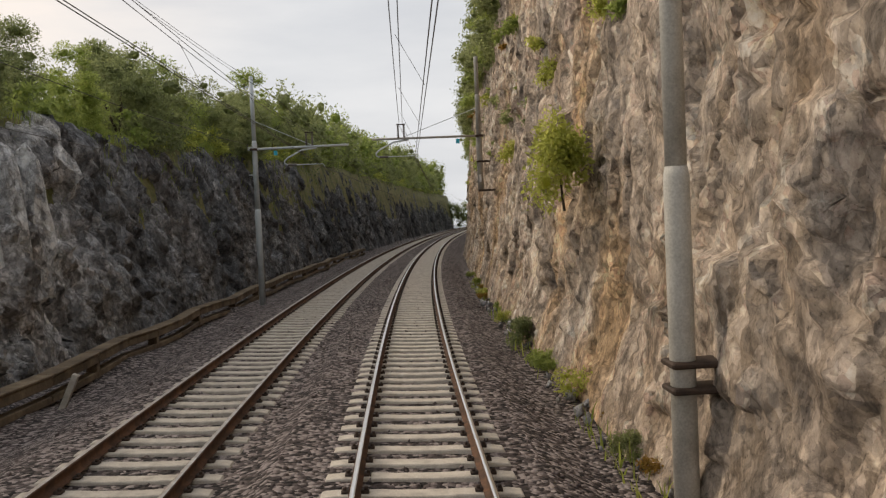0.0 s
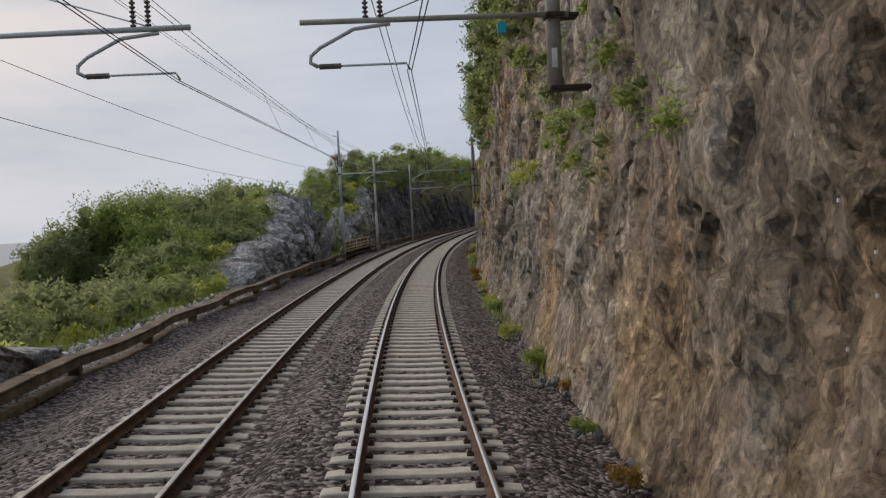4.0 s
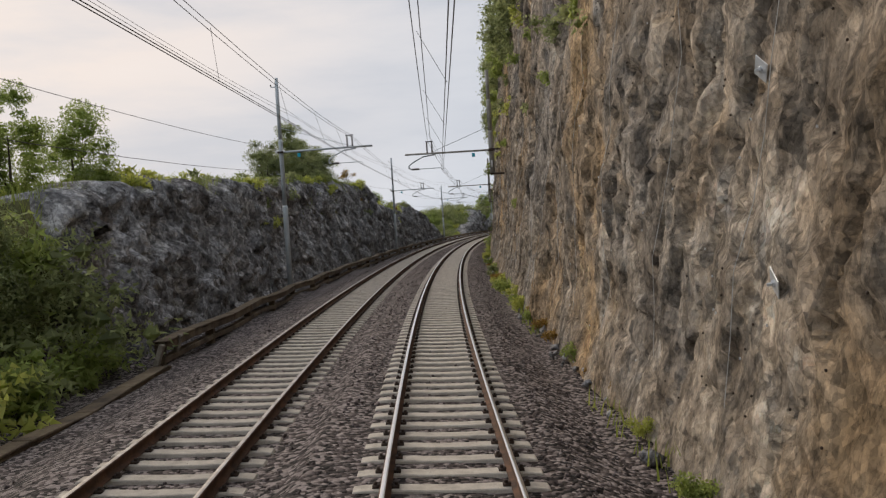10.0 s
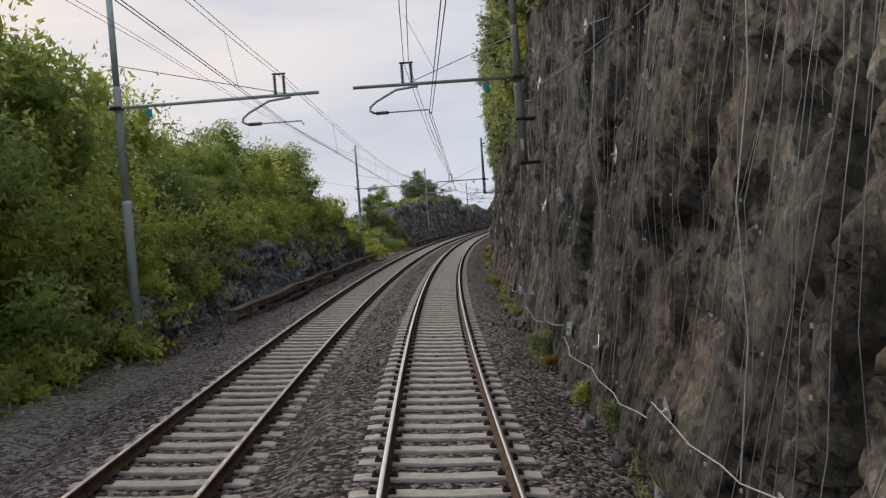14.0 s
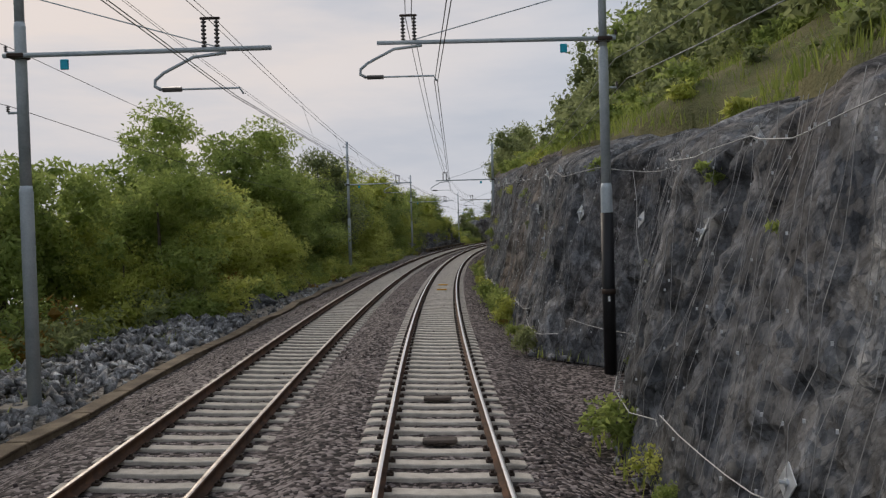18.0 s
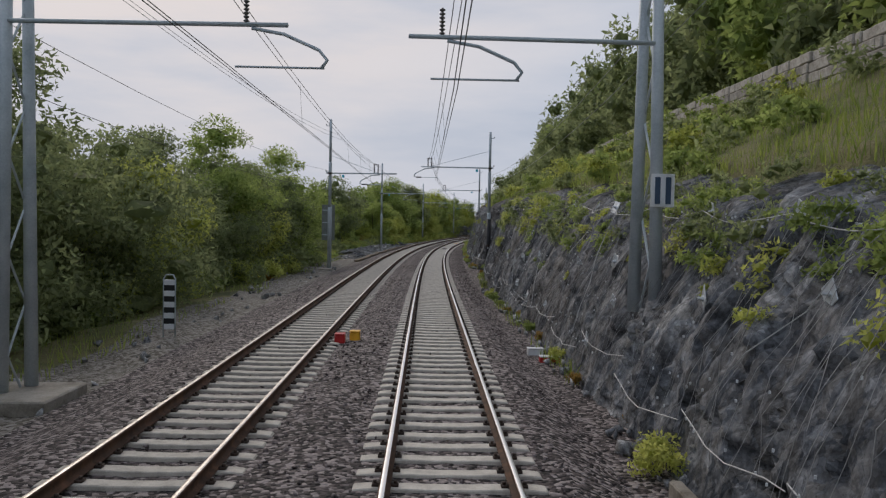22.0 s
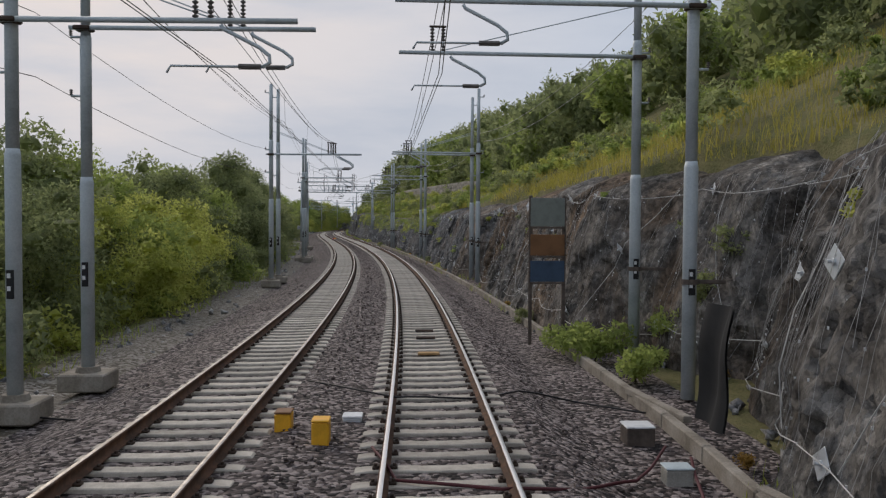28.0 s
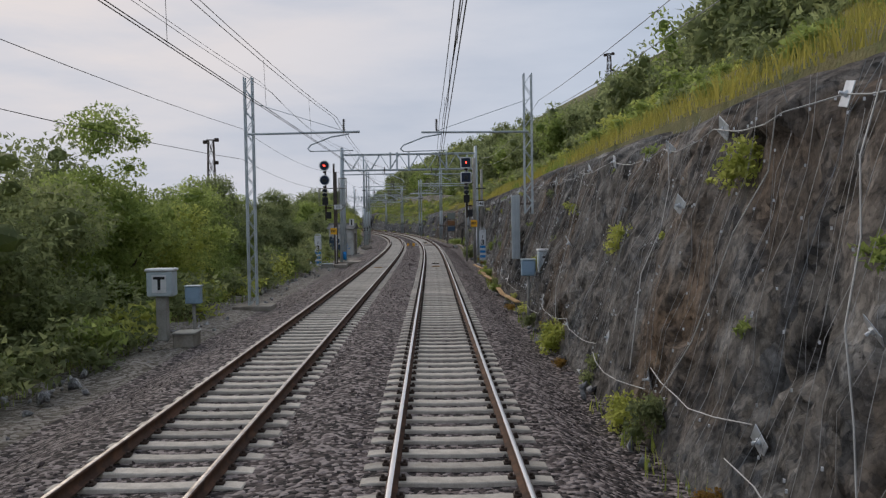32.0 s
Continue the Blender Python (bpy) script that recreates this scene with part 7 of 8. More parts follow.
BACK = [make_tree(150 + i, w, h, z0, 30, 7000, 0.21, m, lab, group="trees beside the line") for i, (w, h, z0, m, lab) in enumerate(KINDS)]
BUSH = [make_bush(300 + i, w, h, n, sz, m, lab) for i, (w, h, n, sz, m, lab) in enumerate([
    (0.8, 1.0, 1100, 0.13, LEAF_MID, "low green bush at the foot of the rock"),
    (0.9, 1.1, 1100, 0.13, LEAF_LIME, "bright yellow-green bush beside the line"),
    (0.6, 0.6, 700, 0.11, LEAF_RUSTY, "small dry rusty bush by the rock"),
    (1.0, 1.4, 1400, 0.14, LEAF_DARK, "dense dark green bush on the rock")])]


class Thicket:
    """Joins many plants that nobody could count into one mesh a kind."""

    def __init__(self):
        self.v = {}

    def add(self, kind, s, o, z, w, h, n, size, blobs=7):
        b = [(w * 0.6 * rng.uniform(-1, 1), w * 0.6 * rng.uniform(-1, 1), h * rng.uniform(0.12, 0.8), w * rng.uniform(0.35, 0.6), w * rng.uniform(0.35, 0.6), min(h * rng.uniform(0.18, 0.3), 0.6 * w)) for i in range(blobs)]
        v, f = leaves(b, n, size, int(rng.integers(1 << 30)), 0.6, small=True)
        self.v.setdefault(kind, []).append(v + W(s, o, z))

    def out(self, name, label, category):
        for mat, parts in self.v.items():
            v = np.concatenate(parts)
            tagged(obj(name, v, np.arange(len(v)).reshape(-1, 3), mat), label, category, kind="stuff")


UNDER = Thicket()
WOOD = Thicket()
MATS = [LEAF_MID, LEAF_LIME, LEAF_RUSTY, LEAF_DARK]
singles = 0


def put(proto, s, o, scale, z=None, sink=0.1, squash=1.0):
    z = ground_z(s, o) if z is None else z
    m = Matrix.Translation(V(s, o, z - sink)) @ pose(0, 0, 0, 0, 0, float(rng.uniform(0, 360))) @ Matrix.Diagonal((scale, scale, scale * squash, 1))
    return copy_thing(proto, m)


def pick(items, weights):
    return items[int(rng.choice(len(items), p=np.array(weights) / sum(weights)))]


def low(s, o, k, sc, z=None, single=False, leaf=0.19, many=280):
    """A bush: one of its own near the track, else part of the undergrowth."""
    if single:
        return put(BUSH[k], s, o, sc, z, 0.05 if z is not None else 0.1)
    w, h = ((0.8, 1.0), (0.9, 1.1), (0.6, 0.6), (1.0, 1.4))[k]
    UNDER.add(MATS[k], s, o, (ground_z(s, o) if z is None else z) - 0.1, w * sc, h * sc, int(many * max(sc, 0.5)), leaf)


# seaward belt: height of the tree tops along the line
CANOPY = [(-710, 6.2), (-656, 5.9), (-648, 6.1), (-634, 5.2), (-618, 5.1), (-609, 4.0), (-591, 3.9), (-578, 4.3), (-568, 5.8), (-560, 6.6), (-544, 6.3), (-529, 7.2), (-508, 7.4), (-496, 8.8), (-476, 9.4), (-457, 8.8), (-441, 7.4), (-428, 7.0), (-398, 7.2), (-389, 6.4), (-371, 7.5), (-350, 6.4), (-342, 6.9), (-330, 8.4), (-321, 8.8), (-305, 11.6), (-296, 12.6), (-272, 13.2), (-257, 12.2), (-240, 9.8), (-216, 9.4)]
for row, (o0, step, sc) in enumerate(((-12.2, 3.7, 0.92), (-15.5, 4.6, 1.08), (-21, 6.2, 1.25))):
    for s in np.arange(-708, -262, step):
        s = s + rng.uniform(-1.3, 1.3)
        o = o0 + rng.uniform(-1.0, 1.0)
        if -606 < s < -588 and o > -13.5:
            continue
        if -520 < s < -425 and row < 2:
            o -= 1.8
        elif row == 0:
            o -= 0.6
        if row == 0 and (-400 < s < -352 or rng.random() < 0.1):
            continue
        tall = float(lerp_table(s, CANOPY)) + 0.9
        size = min(tall / 6.0, 1.6)
        weights = (1.3, 3.5, 0.9, 0.2, 3.5) if s < -378 else (3, 0.2, 3, 4.5, 0.2)
        if -378 < s < -346:
            weights = (3, 1.2, 3, 1.2, 1.2)
        if s < -560:
            weights = (1.5, 4, 1, 0.3, 4)
        if -505 < s < -425:
            weights = (1, 4, 0.3, 0.2, 4)
        if row == 2:
            WOOD.add(pick([LEAF_MID, LEAF_DARK, LEAF_LIME], (3, 0.6, 3) if s > -372 else (1, 4, 0.2)), s, o, ground_z(s, o) - 0.4, 3.2 * size, 1.08 * tall + 0.6, 900, 0.4, 14)
        else:
            put(pick(NEAR if row == 0 else BACK, weights), s, o, (0.92 if row == 0 else 1.0) * size * rng.uniform(0.82, 1.12))
# the tallest trees stand behind the bend
for s in np.arange(-312, -226, 2.6):
    tall = float(lerp_table(s, CANOPY)) * rng.uniform(0.8, 1.03)
    o = rng.uniform(-16.5, -12.5)
    WOOD.add(pick([LEAF_MID, LEAF_LIME], (3, 4)), s, o, ground_z(s, o) - 0.4, 3.1, tall + 0.9 - max(ground_z(s, o), -0.6), 2300, 0.24, 17)
for s, o, sc in ((-569, -11.6, 0.75), (-565.5, -11.0, 0.88), (-562, -11.5, 0.95), (-558, -11.2, 0.92), (-554, -11.6, 0.85), (-547, -11.8, 0.8), (-628, -12.4, 0.7), (-646, -12.6, 0.8)):
    put(NEAR[3 if s > -600 else 0], s, o, sc)
# ivy and brambles that reach the track side
for s in np.arange(-346, -284, 0.4):
    low(s, rng.uniform(-9.6, -7.9) - (0.7 if s < -322 else 0.0), int(rng.choice([0, 1, 1, 1, 2])), rng.uniform(0.5, 1.25), leaf=0.13, many=420)
# low growth along the seaward verge
for s in np.arange(-705, -262, 1.2):
    if -606 < s < -588:
        continue
    o = rng.uniform(-11.3, -9.6) if s < -400 else rng.uniform(-11.5, -9.2)
    if -398 < s < -352 or -520 < s < -425:
        o -= 1.6
    if s < -620:
        o += 0.8
    low(s, o, int(rng.choice([0, 0, 0, 1, 1, 2, 3, 3] if s > -350 else [0, 0, 1, 2, 3, 3, 3, 3])), rng.uniform(0.8, 1.7))
for s in np.arange(-350, -264, 0.9):
    low(s, rng.uniform(-10.8, -8.9), int(rng.choice([0, 0, 1, 1, 2])), rng.uniform(0.8, 1.8))
# gaps and tops of the seaward rocks
for s in np.arange(-214, -192, 0.4):
    o = rng.uniform(-15, -8.6)
    low(s, o, int(rng.choice([0, 1, 1])), rng.uniform(0.9, 1.7) + 0.3 * min(-8.6 - o, 4))
for s, o, k, sc in ((-180.5, -12.6, 0, 0.55), (-184.5, -12.8, 2, 0.5), (-190.5, -10.6, 1, 0.62), (-193, -12.5, 4, 0.6), (-189.5, -13, 1, 0.7), (-138, -14.5, 1, 0.85), (-134, -14, 4, 0.8), (-141, -15.5, 4, 0.8), (-129, -13.8, 1, 0.55), (-211.5, -10.6, 0, 0.42), (-209, -11.5, 2, 0.45), (-206.6, -10.2, 0, 0.4), (-204.2, -11.8, 2, 0.48), (-202, -10.4, 3, 0.4), (-199.6, -10.8, 0, 0.46), (-197.4, -10, 2, 0.42), (-195, -10.6, 0, 0.5), (-206, -14, 0, 0.6), (-201, -13, 2, 0.55), (-197, -15, 2, 0.7), (-194, -12.5, 2, 0.6), (-210, -14.5, 0, 0.7), (-131, -13.5, 4, 0.72), (-127, -15.5, 1, 0.8), (-96, -14, 3, 0.45), (-90, -15.5, 0, 0.5), (-14, -15.5, 1, 0.72), (-8, -14.5, 1, 0.72), (-2, -14.5, 1, 0.6)):
    put(NEAR[k], s, o, sc)
for s in np.arange(0, 236, 4.2):
    for o in (-12.2, -16):
        if s > 50:
            WOOD.add(pick([LEAF_MID, LEAF_DARK], (1, 2)), s, o, ground_z(s, o) - 0.4, 2.8, float(np.interp(s, [50, 100, 236], [7.5, 9.0, 11.0])) * rng.uniform(0.8, 1.1), 1000, 0.34, 14)
        else:
            put(pick(NEAR, (1.5, 3, 1, 0.2, 3)), s + rng.uniform(-1, 1), o + rng.uniform(-1, 1), rng.uniform(0.38, 0.6) if s < 16 else rng.uniform(0.68, 0.95))
for o in np.arange(-11, 9, 2.2):
    WOOD.add(LEAF_DARK, 246.0, o, -1.0, 2.6, 10.0, 1200, 0.4, 14)
for s in np.arange(-264, -220, 3.0):
    put(pick(NEAR, (3, 0.5, 3, 2, 0.6)), s, rng.uniform(-14.6, -11.4), rng.uniform(0.75, 1.1))
# growth over the front of the low wall
for s in np.arange(-266, -216, 0.6):
    z = float(left_top(s)) * rng.random() ** 0.55
    if not -256 < s < -240 or z > 1.9:
        low(s, -8.75 - 0.3 * z + rng.uniform(-0.3, 0.15), int(rng.choice([0, 0, 1, 1, 3])), rng.uniform(0.4, 1.0), z)
# bank where the next wall begins
for s in np.arange(-200, -189, 0.8):
    for q in range(2):
        o = rng.uniform(-21, -10)
        WOOD.add(pick([LEAF_MID, LEAF_DARK, LEAF_LIME], (3, 2, 2)), s, o, ground_z(s, o) - 0.4, 1.5, 3.2, 650, 0.24, 10)
for s in np.arange(-266, -214, 0.8):
    o = rng.uniform(-14.5, -9.9)
    k = rng.uniform(1.5, 2.6)
    UNDER.add(pick([LEAF_MID, LEAF_LIME, LEAF_RUSTY], (3, 5, 0.5)), s, o, ground_z(s, o) - 0.2, 0.9 * k, 1.2 * k, 600, 0.2, 10)
for s in np.arange(-264, -222, 0.55):
    k = rng.uniform(1.1, 2.1)
    UNDER.add(pick([LEAF_LIME, LEAF_MID], (4, 1)), s, rng.uniform(-11.4, -9.7), float(left_top(s)) - 0.2, 0.8 * k, 1.5 * k, 520, 0.17, 8)
# yellowing and rusty thicket where the verge is widest
for s in np.arange(-372, -300, 0.8):
    o = rng.uniform(-13.5, -9.6) - (1.6 if s < -350 else 0)
    k = rng.uniform(1.0, 2.0)
    UNDER.add(pick([LEAF_MID, LEAF_LIME, LEAF_RUSTY], (2, 5, 2.4)), s, o, ground_z(s, o) - 0.2, 0.9 * k, 1.3 * k, 500, 0.17, 9)
for s in np.arange(-24, 3, 0.8):
    low(s, rng.uniform(-14.5, -9.8), int(rng.choice([0, 0, 1, 3])), rng.uniform(0.9, 1.8))
for s in np.arange(-266, -213, 0.6):
    low(s, rng.uniform(-12.2, -10.2), int(rng.choice([0, 1, 1, 1])), rng.uniform(0.8, 1.5))
for s in np.arange(-189, -68, 0.8):
    low(s, rng.uniform(-13.4, -10.2), int(rng.choice([0, 1, 1, 2, 3])), rng.uniform(0.5, 1.1))
for s in np.arange(-8, 236, 1.3):
    low(s, rng.uniform(-12.4, -11.4), int(rng.choice([0, 0, 1, 3])), rng.uniform(0.8, 1.7))
for s in np.arange(-70, -8, 0.9):
    low(s, rng.uniform(-14.5, -10.6), int(rng.choice([0, 0, 1, 3])), rng.uniform(0.7, 1.5))
for s in np.arange(-197, -187.5, 0.35):
    low(s, rng.uniform(-11.5, -8.6), int(rng.choice([0, 3, 3])), rng.uniform(1.0, 2.0))
# thick wood behind the pale outcrop
for s in np.arange(-42, -4, 1.5):
    for q in range(4):
        o = rng.uniform(-21, -12.2) - (1.5 if s < -38 else 0)
        h_ = float(np.interp(s, [-50, -42, -37, -21, -16, -5], [2.0, 3.0, 6.6, 7.0, 5.6, 7.2])) * rng.uniform(0.75, 1.08)
        WOOD.add(pick([LEAF_MID, LEAF_DARK], (1, 3.5)), s, o, -0.8, 0.25 * h_ + 0.6, h_, 3600 if s < -25 else 2300, 0.17 if s < -25 else 0.24, 16)
for s in np.arange(-27, -8, 1.2):
    o = -0.62 * (s + 38) - rng.uniform(2.4, 5.0)
    WOOD.add(LEAF_DARK, s, o, -1.2, 1.9, float(np.interp(s, [-27, -20, -8], [7.6, 8.8, 10.4])) * rng.uniform(0.85, 1.05), 2600, 0.22, 15)
for s in np.arange(-62, -38, 0.35):
    low(s, rng.uniform(-17, -11.5), int(rng.choice([0, 3, 3, 1])), rng.uniform(0.9, 1.8))
for s, o, k, sc in ((-598.9, -9.7, 0, 0.8), (-598.95, -9.25, 3, 0.6), (-599.2, -8.8, 0, 0.5), (-599.9, -9.3, 0, 0.7), (-600.6, -9.0, 1, 0.5), (-600.4, -11.4, 0, 1.5), (-600.8, -10.2, 1, 0.8), (-599.3, -11.6, 3, 1.5), (-601.6, -11, 0, 1.2), (-597.4, -11.2, 3, 2.0), (-596, -11.4, 0, 2.2), (-594.6, -10.4, 3, 1.8), (-594.4, -9.2, 0, 1.3)):
    low(s, o, k, sc, None, True)
# hillside wood
for o0, step in ((16.0, 4.0), (20.0, 4.6), (25.5, 5.2), (33, 6.0), (43, 7.5)):
    for s in np.arange(-715, -292, step):
        s = s + rng.uniform(-1.6, 1.6)
        o = o0 + rng.uniform(-1.6, 1.6)
        if s < -520 and o < 17:
            continue
        k = rng.uniform(0.8, 1.25)
        mat = pick([LEAF_DARK, LEAF_MID, LEAF_LIME], (6, 1.6, 0.05))
        WOOD.add(mat, s, o, ground_z(s, o) - 0.4, 2.7 * k, (8.4 if s > -475 else 6.6) * k, 900, 0.5, 14)
for s in np.arange(-396, -296, 3.0):
    o = rng.uniform(11, 14)
    WOOD.add(LEAF_DARK, s, o, ground_z(s, o) - 0.4, 2.3, 4.6, 700, 0.45, 10)
# along the top of the tall cliff
for s in np.arange(-296, 165, 5.5):
    e = float(cliff_off(s, crest(s)))
    k = rng.uniform(0.6, 0.95)
    o = e + rng.uniform(1.4, 2.8)
    WOOD.add(pick([LEAF_MID, LEAF_DARK], (1, 2)), s, o, ground_z(s, o) - 0.3, 2.4 * k, 5.5 * k, 1000, 0.28, 14)
for s in np.arange(-298, 165, 1.5):
    e = float(cliff_off(s, crest(s)))
    low(s, e + rng.uniform(0.6, 1.6), int(rng.choice([0, 0, 3, 3, 1])), rng.uniform(0.9, 1.6), float(crest(s)))
for s in np.arange(-286, 120, 0.55):
    z = float(crest(s)) - 3.2 * rng.random() ** 1.5
    e = float(cliff_off(s, z))
    low(s, e - 0.35 + rng.uniform(-0.35, 0.5), int(rng.choice([3, 3, 3, 0])), rng.uniform(0.8, 1.5), z, leaf=0.17, many=330)
# shrubs in the grass above the netted rock
for s in np.arange(-712, -296, 1.15):
    e = float(cliff_off(s, crest(s)))
    for q in range(3):
        o = e + (0.7 if s > -530 else 2.8) + 10 * rng.random() ** 1.2
        if rng.random() < 0.85:
            low(s + rng.uniform(-0.5, 0.5), o, int(rng.choice([0, 0, 0, 3, 3, 1])), rng.uniform(0.4, 1.15))


def on_face(s, z, k, sc, squash=1.0, single=True):
    a, o, c = on_cliff(s, z, 0.05)
    if single:
        return put(BUSH[k], s, float(o[0]) + 0.15, sc, z, 0.5 * sc, squash)
    low(s, float(o[0]) + 0.1, k, sc, z - 0.35 * sc, False, 0.09 if z < 6 else 0.16, 520 if z < 6 else 330)


# shrubs rooted in the rock face
RICH = make_bush(333, 0.9, 1.9, 3600, 0.11, LEAF_LIME, "large rounded yellow-green shrub growing out of the cliff")
put(RICH, -2.4, 3.0, 0.95, 3.1, 0.0)
spare([RICH])
for s, z, k, sc in ((3.5, 6.6, 1, 0.7), (-2.5, 6.8, 1, 0.7), (12, 5.2, 1, 0.8), (-33, 6.2, 1, 0.6), (-27.3, 3.0, 1, 0.75), (-27.6, 2.3, 0, 0.6), (-219.4, 1.5, 3, 0.7), (-38, 3.2, 1, 0.45), (-50, 4.4, 1, 0.5), (-44, 2.2, 0, 0.5), (-118, 5.8, 0, 0.7), (-101, 4.2, 0, 0.6), (-171, 3.4, 0, 0.6), (-163, 7.0, 0, 0.7), (-219, 3.0, 0, 0.6), (-232.5, 4.6, 1, 0.7), (-232, 3.6, 0, 0.6), (-233, 5.4, 0, 0.8), (-329, 2.6, 0, 0.8), (-331, 3.4, 1, 0.6), (-346, 5.6, 1, 0.8), (-383, 3.2, 1, 0.5), (-426, 2.0, 1, 0.5), (-579, 1.3, 3, 0.7), (-578, 0.5, 0, 0.9), (-663, 2.4, 1, 0.6), (-669, 3.6, 1, 0.7), (-627, 1.0, 0, 0.7), (-650, 1.2, 1, 0.5)):
    on_face(s, z, k, sc)
for s in np.arange(-112, -60, 0.4):
    on_face(s + rng.uniform(-0.5, 0.5), rng.uniform(3.5, 12), int(rng.choice([0, 1, 0, 3])), rng.uniform(0.6, 1.2), 1.2, False)
for s in np.arange(-262, -218, 0.3):
    on_face(s + rng.uniform(-0.5, 0.5), 6.0 + 8 * rng.random() ** 0.8, int(rng.choice([0, 3, 3, 1])), rng.uniform(0.7, 1.4), 1.2, False)
for s in np.arange(-60, 60, 1.6):
    on_face(s, rng.uniform(5.5, 12), int(rng.choice([0, 1, 2, 3])), rng.uniform(0.4, 0.9), 1.0, False)
for s in np.arange(-215, -130, 2.0):
    on_face(s, rng.uniform(6.8, 13), int(rng.choice([0, 3, 1])), rng.uniform(0.5, 1.1), 1.0, False)
for s in np.arange(-712, -300, 2.6):
    on_face(s, float(crest(s)) * rng.uniform(0.3, 0.95), int(rng.choice([0, 0, 0, 1, 3])), rng.uniform(0.2, 0.5), 1.0, False)
for s in np.arange(-522, -420, 0.3):
    on_face(s, float(crest(s)) * rng.uniform(0.6, 1.05), int(rng.choice([0, 0, 1, 3])), rng.uniform(0.3, 0.8), 1.0, False)
# along the foot of the rock
for s in np.arange(-688, 30, 2.4):
    if -597 < s < -462 and rng.random() < 0.6:
        continue
    put(pick(BUSH, (2, 1.4, 2.4, 0.6)), s + rng.uniform(-1, 1), float(cliff_foot(s)) - 0.1 + rng.uniform(-0.2, 0.35), rng.uniform(0.25, 0.6), -0.5, 0.05)
for s, o, k, sc in ((-119.2, 3.0, 0, 1.5), (-120.4, 3.2, 3, 1.3), (-117.4, 2.7, 1, 0.9), (-39.2, 2.9, 0, 0.95), (-45.8, 2.9, 2, 0.9), (-351.5, 2.7, 0, 1.2), (-349.5, 2.5, 0, 1.1), (-347, 2.6, 0, 1.2), (-344.6, 2.5, 0, 1.0), (-342.2, 2.5, 1, 0.9), (-353.4, 2.9, 1, 1.0), (-328.5, 2.5, 0, 1.1), (-326.6, 2.5, 1, 0.9), (-324.6, 2.4, 0, 1.0), (-370.5, 2.9, 0, 0.9), (-576.5, 3.7, 0, 0.9), (-577.8, 4.0, 0, 1.1), (-580.2, 4.4, 0, 0.9), (-659.5, 3.0, 1, 0.8), (-656.6, 3.2, 2, 0.9), (-176.3, 3.0, 1, 0.7), (-173.8, 2.8, 0, 0.8), (-98, 2.8, 1, 0.8), (-92, 2.8, 0, 0.9), (-7.6, 3.4, 0, 0.5), (-5.2, 3.3, 2, 0.6), (-24.6, 2.6, 2, 0.8), (-23.4, 2.6, 2, 0.7), (-216.6, 2.7, 2, 0.8), (-215.2, 2.6, 2, 0.9), (-214, 2.5, 0, 0.6), (-212.6, 2.6, 2, 0.6), (-607.6, 3.3, 3, 0.8), (-608.8, 3.2, 0, 0.8), (-609.6, 3.0, 3, 0.7)):
    put(BUSH[k], s, o, sc, -0.5, 0.05)
spare(NEAR + BACK + BUSH)
UNDER.out("undergrowth", "mixed bushes and brambles along the cutting", "undergrowth")
WOOD.out("hillside_wood", "dense wood covering the hillside above the line", "woodland")


# ---- grass ----
def grass(name, s, o, z, h, mat, label):
    n = len(s)
    r = np.random.default_rng(len(name) + n)
    base = W(s, o, z)
    a = r.uniform(0, 2 * np.pi, n)
    w = 0.006 + 0.014 * r.random(n)
    side = np.stack([np.cos(a), np.sin(a), 0 * a], -1) * w[:, None]
    lean = np.stack([r.standard_normal(n), r.standard_normal(n), 0 * a], -1) * 0.28 * h[:, None]
    up = np.stack([0 * a, 0 * a, h], -1)
    v = np.stack([base - side, base + side, base + side * 0.6 + up * 0.6 + lean * 0.4, base - side * 0.6 + up * 0.6 + lean * 0.4, base + up + lean], 1).reshape(-1, 3)
    i = np.arange(n)[:, None] * 5
    f = (i + np.array([[0, 1, 2], [0, 2, 3], [3, 2, 4]])[:, None, :]).reshape(-1, 3)
    tagged(obj(name, v, f, mat), label, "grass", kind="stuff")


r = np.random.default_rng(5)
n = 150000
s = r.uniform(-712, -285, n)
e = cliff_off(s, crest(s))
o = e + 0.0 + 11 * r.random(n) ** 1.7
h = r.uniform(0.15, 0.5, n) * np.clip(1.15 - 0.03 * (o - e), 0.6, 1.2)
dry = (s < -525) & (vnoise(s * 0.1, o * 0.3, 77) > -0.45)
grass("slope_grass", s[~dry], o[~dry], land(s[~dry], o[~dry]) - 0.05, h[~dry], GRASS, "long green and straw grass on the slope above the rock")
grass("dry_grass", s[dry], o[dry], land(s[dry], o[dry]) - 0.05, 1.25 * h[dry], GRASS_DRY, "tall yellowing grass along the top of the rock")
n = 26000
s = r.uniform(-705, -262, n)
o = -8.4 - 5 * r.random(n) ** 1.3
keep = vnoise(s * 0.25, o * 0.3, 9) > -0.15
s, o = s[keep], o[keep]
grass("verge_grass", s, o, land(s, o) - 0.03, r.uniform(0.12, 0.5, len(s)), GRASS, "uneven grass along the seaward verge")
n = 40000
s = r.uniform(-215, 60, n)
o = -9.9 - 3.8 * r.random(n)
grass("rim_grass", s, o, land(s, o) - 0.05, r.uniform(0.25, 0.8, n), GRASS, "dry grass along the top of the rocks")
n = 14000
s = r.uniform(-690, 30, n)
o = cliff_foot(s) + r.uniform(-0.45, 0.2, n)
keep = vnoise(s * 0.5, s * 0, 19) > 0.1
s, o = s[keep], o[keep]
grass("foot_grass", s, o, 0 * s - 0.55, r.uniform(0.12, 0.4, len(s)), GRASS, "thin grass at the foot of the cliff")


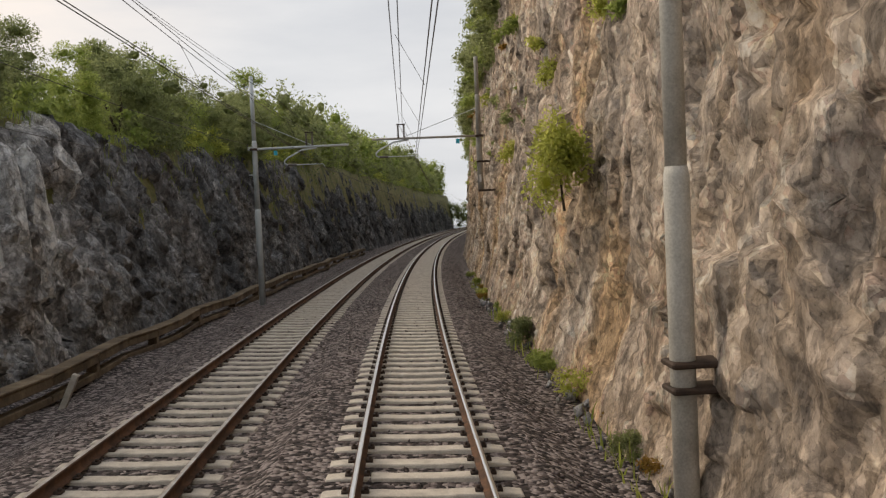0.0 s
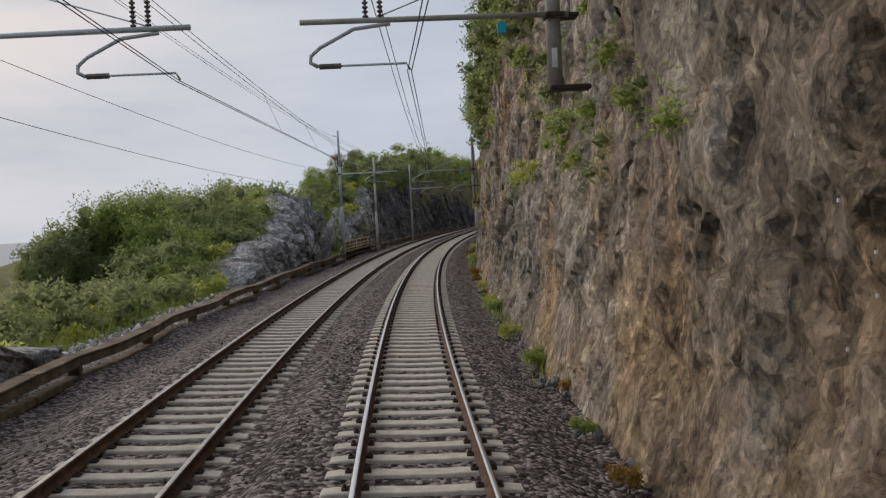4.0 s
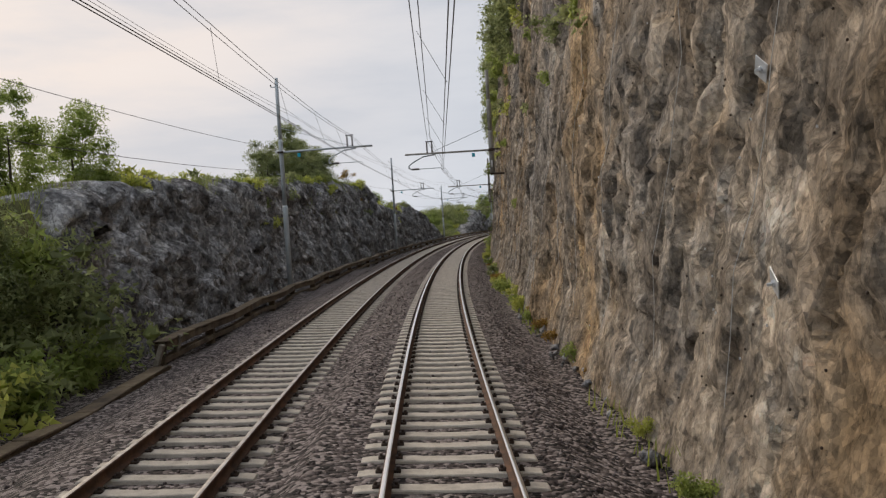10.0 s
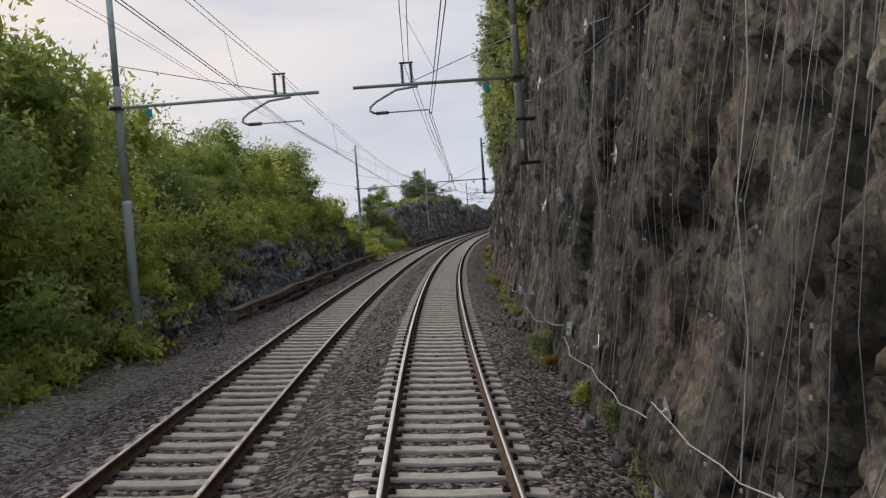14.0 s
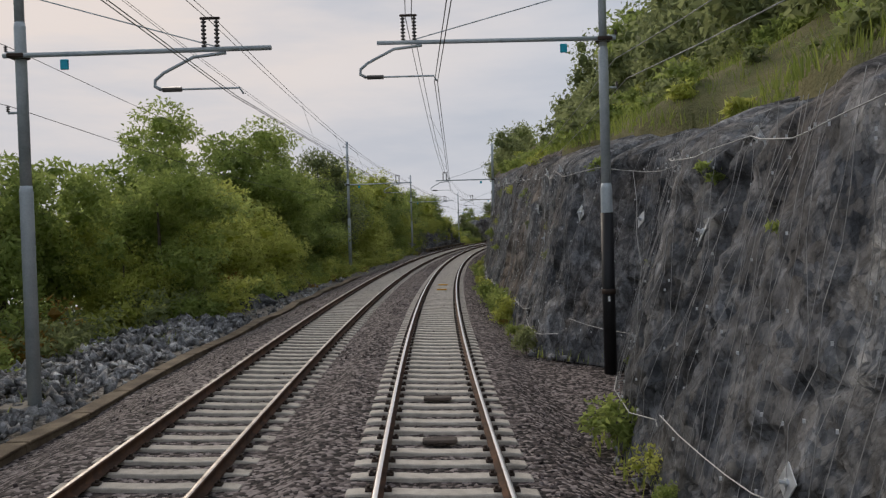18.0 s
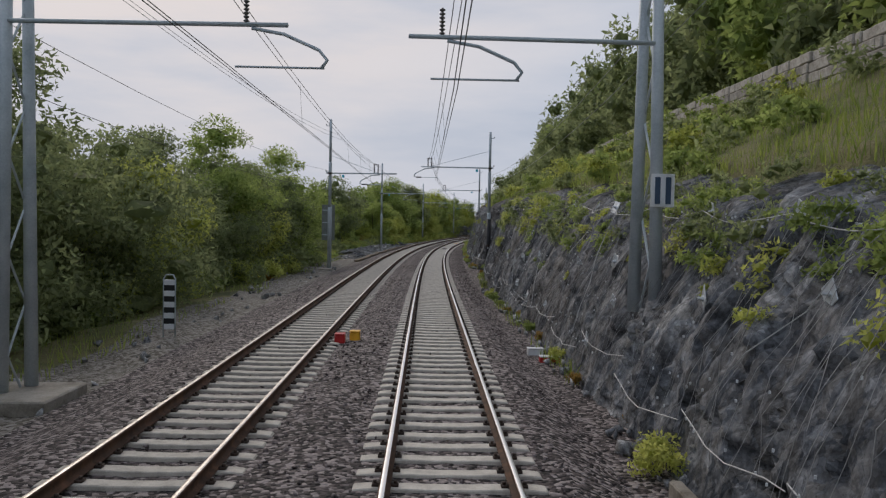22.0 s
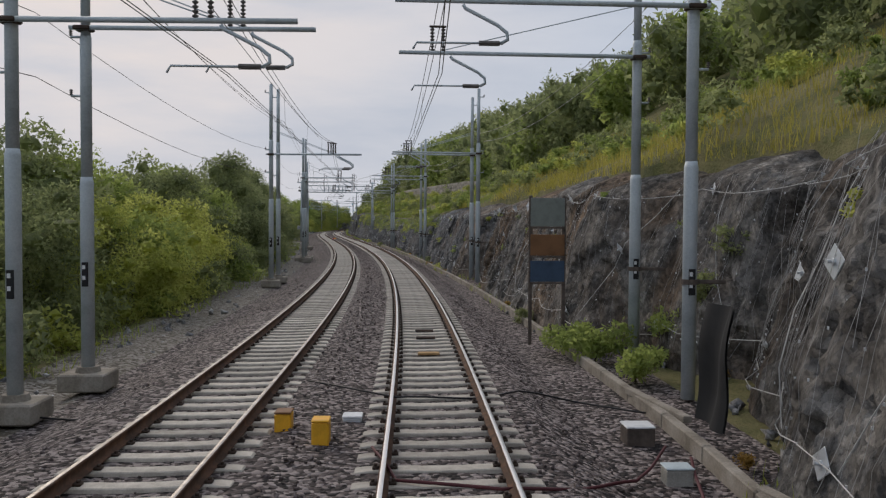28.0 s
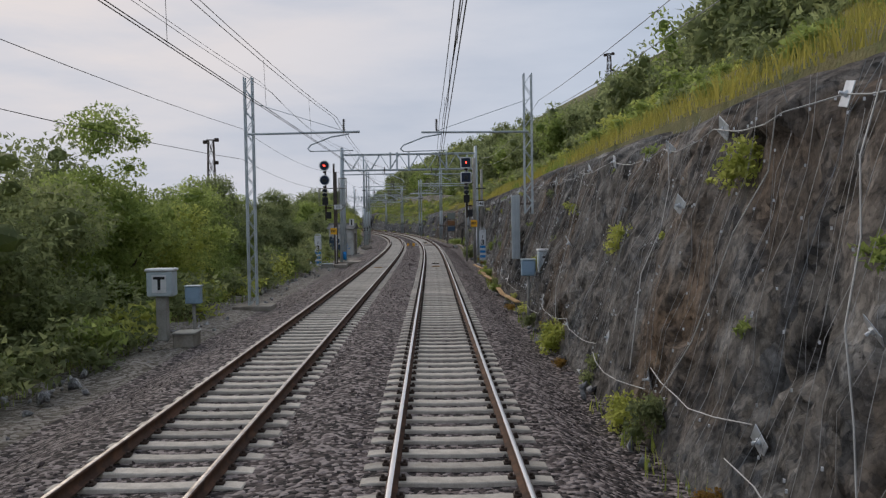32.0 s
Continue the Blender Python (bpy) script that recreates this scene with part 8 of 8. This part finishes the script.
# ---- loose stones ----
def stones(name, s, o, z, size, mat, label):
    n = len(s)
    r = np.random.default_rng(n)
    unit = np.array([(1, 0, 0), (0, 1, 0), (-1, 0, 0), (0, -1, 0), (0, 0, 1), (0, 0, -1)], float)
    tri = np.array([(0, 1, 4), (1, 2, 4), (2, 3, 4), (3, 0, 4), (1, 0, 5), (2, 1, 5), (3, 2, 5), (0, 3, 5)])
    q = r.standard_normal((n, 4))
    q /= np.linalg.norm(q, axis=1)[:, None]
    a, b, c, d = q.T
    R = np.stack([np.stack([1 - 2 * (c * c + d * d), 2 * (b * c - a * d), 2 * (b * d + a * c)], -1), np.stack([2 * (b * c + a * d), 1 - 2 * (b * b + d * d), 2 * (c * d - a * b)], -1), np.stack([2 * (b * d - a * c), 2 * (c * d + a * b), 1 - 2 * (b * b + c * c)], -1)], 1)
    loc = unit[None] * r.uniform(0.55, 1.25, (n, 6, 1)) * (size[:, None, None] * r.uniform(0.7, 1.2, (n, 1, 3)))
    loc = loc + r.standard_normal(loc.shape) * 0.18 * size[:, None, None]
    v = (np.einsum("nij,nkj->nki", R, loc) + W(s, o, z)[:, None]).reshape(-1, 3)
    f = (np.arange(n)[:, None, None] * 6 + tri[None]).reshape(-1, 3)
    tagged(obj(name, v, f, mat), label, "stones", kind="stuff")


n = 46000
s = r.uniform(-690, 40, n)
o = np.where(r.random(n) < 0.6, r.uniform(-6.3, 2.5, n), np.where(r.random(n) < 0.5, r.uniform(-2.4, -1.2, n), r.uniform(1.1, 2.4, n)))
stones("ballast_stones", s, o, bed(s, o) + 0.005, r.uniform(0.022, 0.05, n), STONE_BIT, "loose purple-grey ballast stones")
n = 2600
s = np.where(r.random(n) < 0.6, r.uniform(-400, -330, n), r.uniform(-700, -262, n))
o = -7.1 - 2.6 * r.random(n)
stones("verge_rubble", s, o, land(s, o) + 0.02, r.uniform(0.05, 0.22, n) * r.uniform(0.5, 1.2, n), ROCK_BLUE, "grey limestone rubble on the verge")
n = 1500
s = r.uniform(-690, 30, n)
o = cliff_foot(s) - 0.5 * r.random(n) + 0.1
stones("foot_rubble", s, o, 0 * s - 0.5, r.uniform(0.04, 0.16, n), ROCK_BLUE, "broken rock at the foot of the cliff")
n = 2600
s = r.uniform(-380, -350, n)
o = -7.8 - 3.4 * r.random(n)
stones("bank_rubble", s, o, land(s, o) + 0.03 + 0.25 * np.clip(-8.2 - o, 0, 1), 0.05 + 0.24 * r.random(n) ** 2.5, ROCK_BLUE, "heap of grey broken limestone on the verge")
n = 1500
s = r.uniform(-66, -45, n)
o = -7.9 - 3.6 * r.random(n)
stones("pale_rubble", s, o, land(s, o) + 0.03, 0.04 + 0.2 * r.random(n) ** 3, ROCK_PALE, "pale broken limestone beside the railing")
